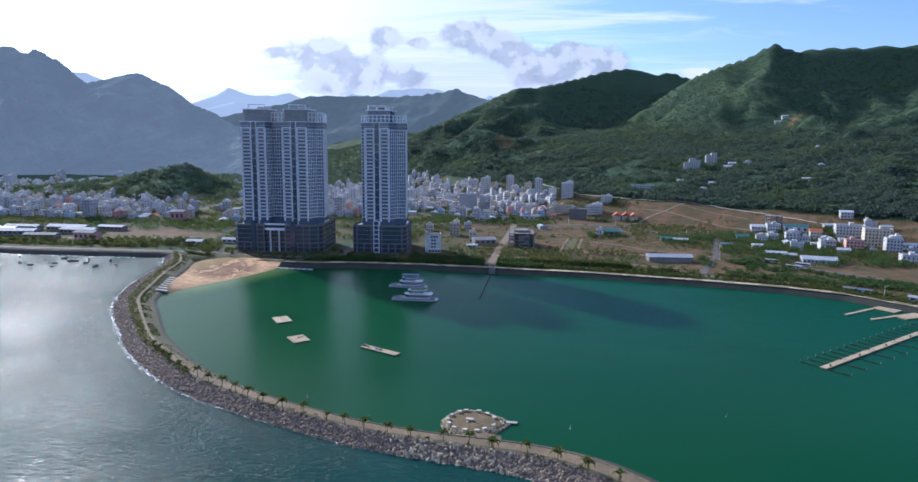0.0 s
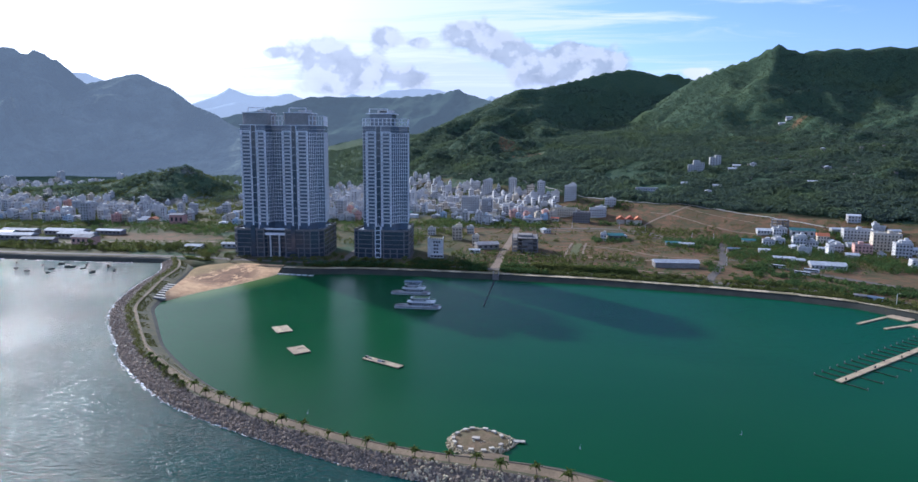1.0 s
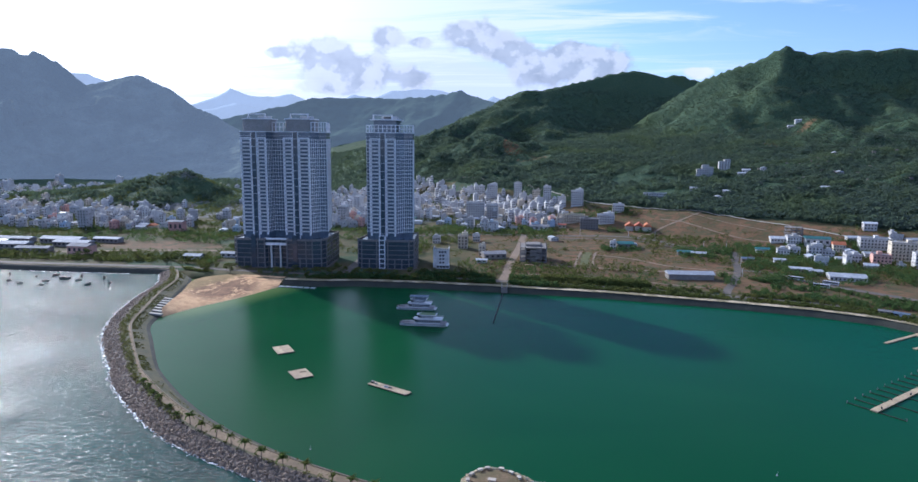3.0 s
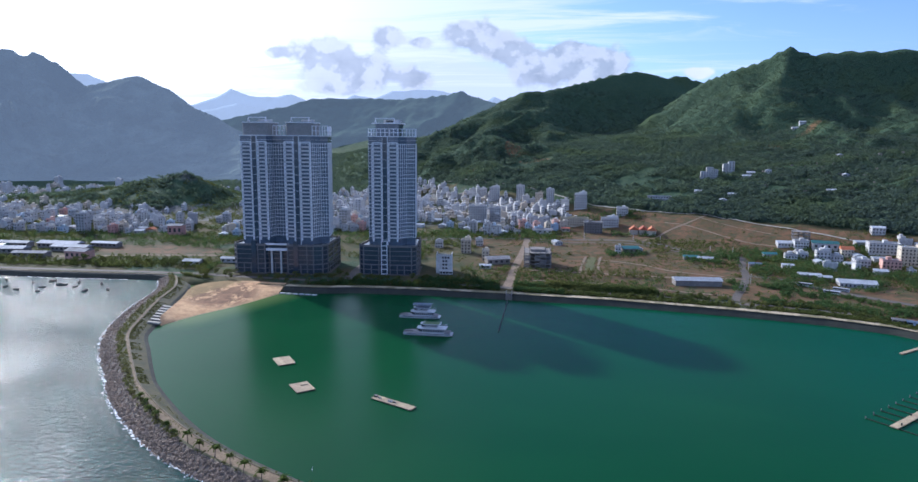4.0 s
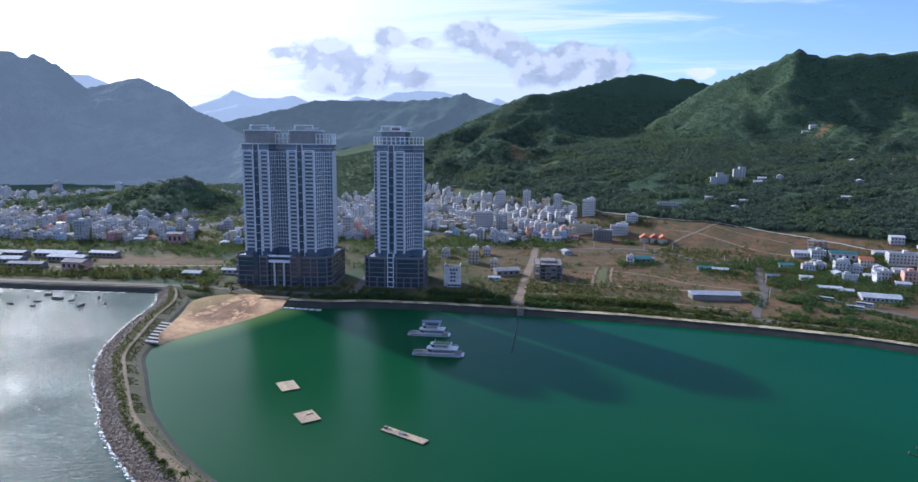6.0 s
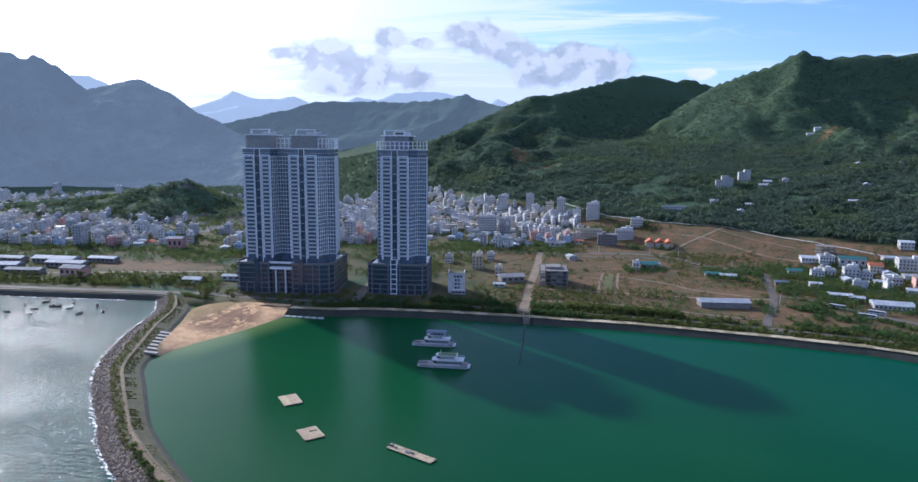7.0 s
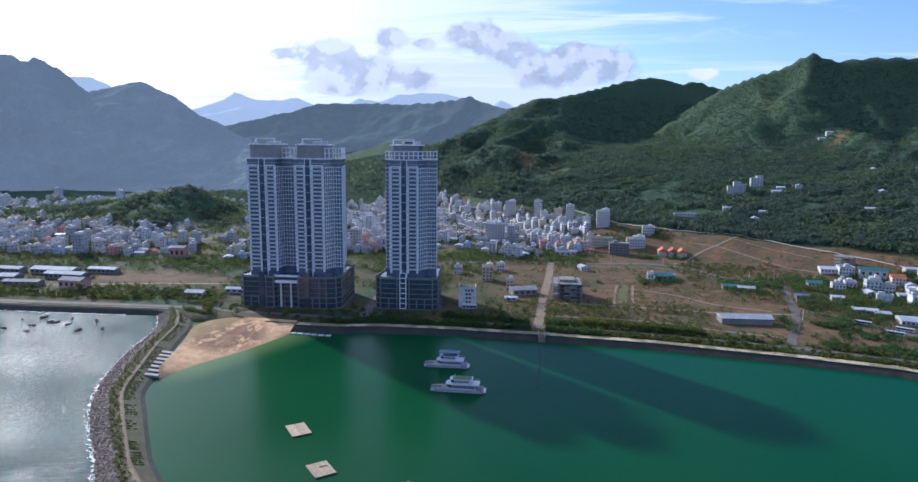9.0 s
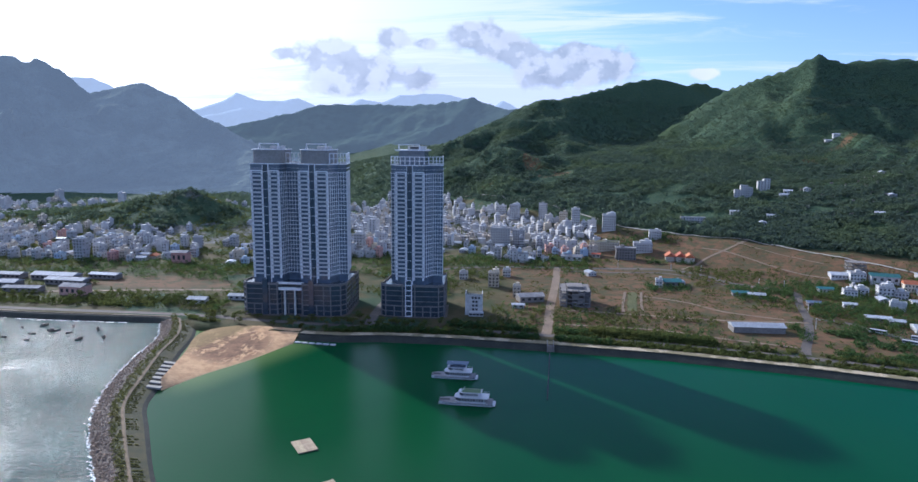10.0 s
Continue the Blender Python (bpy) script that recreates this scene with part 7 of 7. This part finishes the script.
spots = []
for p, nrm in AXIS_N:
    dense = 1.0 if p.x < -150 else 0.12
    for _ in range(5):
        if r_tree.random() < dense:
            s = r_tree.uniform(-0.34, 0.04 if p.x < -150 else -0.12) * p.z
            spots.append((p.x + nrm.x * s, p.y + nrm.y * s, 3.3, r_tree.uniform(0.5, 1.2), r_tree.uniform(0.6, 1.5)))
    if -150 < p.x < -60 and r_tree.random() < 0.6:
        s = r_tree.uniform(0.40, 0.55) * p.z
        spots.append((p.x + nrm.x * s, p.y + nrm.y * s, 2.8, r_tree.uniform(0.4, 0.8), 0.6))
    if p.x < -150:
        # weeds creep down the upper bank of the wide arm
        for _ in range(9):
            s = (0.22 + 0.38 * r_tree.random() ** 2) * p.z
            if noise.noise((p.x * 0.06, p.y * 0.06, 3.0)) > -0.15:
                spots.append((p.x + nrm.x * s, p.y + nrm.y * s, 3.25 - 3.6 * max(0.0, s / p.z - 0.20), r_tree.uniform(0.3, 0.8), r_tree.uniform(0.15, 0.4)))
shrubbery("spit_shrubs", spots, M_WEED, "low olive-green shrubs along the breakwater's crest", 20, 0.32)

def spread(n, x, y, keep, radius, height, gap=0.3):
    """Shrub spots at the kept places that nothing else takes up."""
    keep = np.asarray(keep)
    x, y = x[keep], y[keep]
    z = land(x, y)
    out = []
    for a, b, c in zip(x.tolist(), y.tolist(), z.tolist()):
        if len(out) < n and free(a, b, gap):
            out.append((a, b, c, r_tree.uniform(*radius), r_tree.uniform(*height)))
    return out


sx_, so = rng.uniform(-640, 400, 9000), np.abs(rng.normal(0, 1, 9000)) * 24 + 13.5
sy_ = shore(sx_) + so
keep = (np.abs(so - 27) > 5.5) & ~((sx_ < -312) & (so < 31)) & ~((sx_ > -300) & (sx_ < -206) & (so < 16)) & ~((sx_ > -20) & (so < 22)) & (np.abs(sx_ + 25) > 6) & ~((sx_ > 150) & (sx_ < 172) & (so > 20)) & (fbm(sx_ / 26, sy_ / 26, 15) > 0.40)
spots = spread(6500, sx_, sy_, keep, (0.8, 2.3), (0.8, 2.6))
hx = rng.uniform(0, 1, 1300)
hedge_x, hedge_y = 8 + 86 * hx, 577 - 15 * hx + rng.uniform(-5, 5, 1300)
spots += spread(1300, hedge_x, hedge_y, np.full(1300, True), (1.1, 2.3), (2.6, 5.0))
# the belt behind the coping, and trees about the sheds and the village
rx = rng.uniform(-18, 335, 3600)
ro = np.where(rng.uniform(0, 1, 3600) < 0.72, 12.5 + 10.0 * rng.uniform(0, 1, 3600) ** 0.6, rng.uniform(30.5, 40, 3600))
spots += spread(3600, rx, shore(rx) + ro, (fbm(rx / 9, ro / 9, 17) > 0.36) & (np.abs(rx + 25) > 6) & (np.abs(rx - 153) > 6), (0.8, 1.9), (0.9, 2.8), 0.1)
shrubbery("shore_shrubs", spots, M_LEAF, "green shrubs and young trees behind the shore", 20, 0.55)
spots = []
for x0, x1, y0, y1, n_, cut in ((150, 205, 688, 745, 330, 0.40), (196, 345, 585, 770, 2600, 0.40), (150, 172, 575, 612, 150, 0.3), (-60, 10, 585, 650, 140, 0.5), (95, 150, 850, 880, 220, 0.4), (-340, -300, 655, 720, 60, 0.5), (-300, -262, 596, 640, 160, 0.4),
                                (-175, -110, 640, 860, 500, 0.46), (-110, 30, 800, 880, 600, 0.42), (-330, -175, 740, 880, 800, 0.45), (40, 150, 560, 600, 160, 0.5), (75, 115, 715, 745, 120, 0.4), (-10, 40, 690, 790, 110, 0.52), (-620, -330, 700, 800, 1000, 0.45), (60, 140, 925, 960, 200, 0.4)):
    gx_, gy_ = rng.uniform(x0, x1, n_), rng.uniform(y0, y1, n_)
    spots += spread(n_, gx_, gy_, fbm(gx_ / 18, gy_ / 18, 19) > cut, (1.4, 3.2), (2.2, 5.6), 0.4)
ex, eo = rng.uniform(160, 330, 2200), rng.uniform(31, 105, 2200)
spots += spread(2200, ex, shore(ex) + eo, (fbm(ex / 22, eo / 14, 23) > 0.47) & (np.abs(ex - 165) > 6), (1.0, 2.4), (1.2, 3.6), 0.3)
# the dark belt between the towers and the seawall
tx, to = rng.uniform(-205, 20, 1500), np.where(rng.uniform(0, 1, 1500) < 0.6, rng.uniform(13.5, 21, 1500), rng.uniform(33, 41, 1500))
spots += spread(1500, tx, shore(tx) + to, (fbm(tx / 12, to / 12, 29) > 0.40) & (np.abs(tx + 25) > 6), (1.1, 2.4), (2.0, 4.6), 0.3)
shrubbery("groves", spots, M_GROVE, "dark green groves about the sheds, houses and plots", 20, 0.62)

py_ = rng.uniform(596, 1180, 60000)
px_ = rng.uniform(-0.75 * py_ - 80, 420)
belt = ((px_ > -330) & (px_ < 20) & (py_ > 808) & (py_ < 885)) | ((px_ > -640) & (px_ < -330) & (py_ > 725) & (py_ < 800)) | ((px_ < -260) & (py_ > 590) & (py_ < 648)) | ((px_ > 205) & (py_ > 615) & (py_ < 790))
nz = fbm(px_ / 45, py_ / 45, 71, 3)
field = (px_ > -450) & (px_ < -315) & (py_ > 652) & (py_ < 725)
bare = (px_ > 165) & (py_ > 830)
keep = (nz > np.where(belt, 0.38, np.where(px_ > -60, 0.555, np.where(px_ < -330, 0.40, 0.47)))) & ~field & ~bare & (py_ < foot(px_) - 4)
spots = spread(9500, px_, py_, keep, (1.2, 3.4), (1.4, 4.6), 0.5)
shrubbery("plot_shrubs", spots, M_LEAF, "scattered shrubs and trees among plots and houses", 18, 0.7)
keep = (nz < 0.56) & (px_ > -110) & (py_ < 1000) & (py_ < foot(px_) - 4) & (fbm(px_ / 16, py_ / 16, 75, 3) > 0.52) & ~((py_ > 840) & (rng.uniform(0, 1, 60000) < 0.6))
spots = spread(5000, px_, py_, keep, (0.4, 1.1), (0.3, 0.9), 0.3)
shrubbery("plot_weeds", spots, M_WEED, "low dry weeds over the empty plots", 9, 0.4)

# woods on the slopes: nearest densest
N = 170000
wx, wy = rng.uniform(-400, 900, N), 760 + 1150 * rng.uniform(0, 1, N) ** 1.6
wh = hills(wx, wy)
sc_ = np.clip(1.6 - np.minimum(np.hypot((wx + 36) / 17, (wy - 1418) / 34), np.hypot((wx - 5) / 32, (wy - 1350) / 20)), 0, 1)
low = np.clip((inland(wx, wy) - 250) / 250, 0, 1)
ok = (wy > foot(wx) + 3) & (sc_ < 0.4) & (fbm(wx / 38, wy / 38, 33, 4) > 0.37 - 0.2 * low) & (np.abs(wx - 0.2 * wy) < 620)
for a, b, c in TAKEN:
    if b > 990 or a > 240:
        ok &= (wx - a) ** 2 + (wy - b) ** 2 > c * c
ok &= land(wx, wy + 22) > land(wx, wy) - 1
wx, wy = wx[ok][:60000], wy[ok][:60000]
kx, ky = rng.uniform(-960, -400, 6000), rng.uniform(960, 1260, 6000)
kk = (hills(kx, ky) > 3) & (fbm(kx / 30, ky / 30, 57, 3) > 0.48)
wx, wy = np.concatenate([wx, kx[kk]]), np.concatenate([wy, ky[kk]])
vx, vy = rng.uniform(-820, 20, 19000), rng.uniform(1290, 2050, 19000)
vk = (vy > 1340) & (land(vx, vy + 22) > land(vx, vy) - 1)
wx, wy = np.concatenate([wx, vx[vk]]), np.concatenate([wy, vy[vk]])
fx, fy = rng.uniform(-1300, -380, 5000), rng.uniform(1050, 1400, 5000)
fk = fbm(fx / 60, fy / 60, 77, 3) > 0.48
wx, wy = np.concatenate([wx, fx[fk]]), np.concatenate([wy, fy[fk]])
wz = land(wx, wy)
rr = rng.uniform(1.7, 5.6, len(wx)) * np.clip(1.2 - wz / 260, 0.5, 1)
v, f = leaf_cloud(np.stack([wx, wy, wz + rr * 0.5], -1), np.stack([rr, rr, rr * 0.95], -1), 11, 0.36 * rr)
thing("hill_woods", "dense green woodland covering the hillsides, tinted blue for haze", "woods", kind="stuff", data=mesh_from("hill_woods", v.tolist(), f.tolist(), M_WOODS))
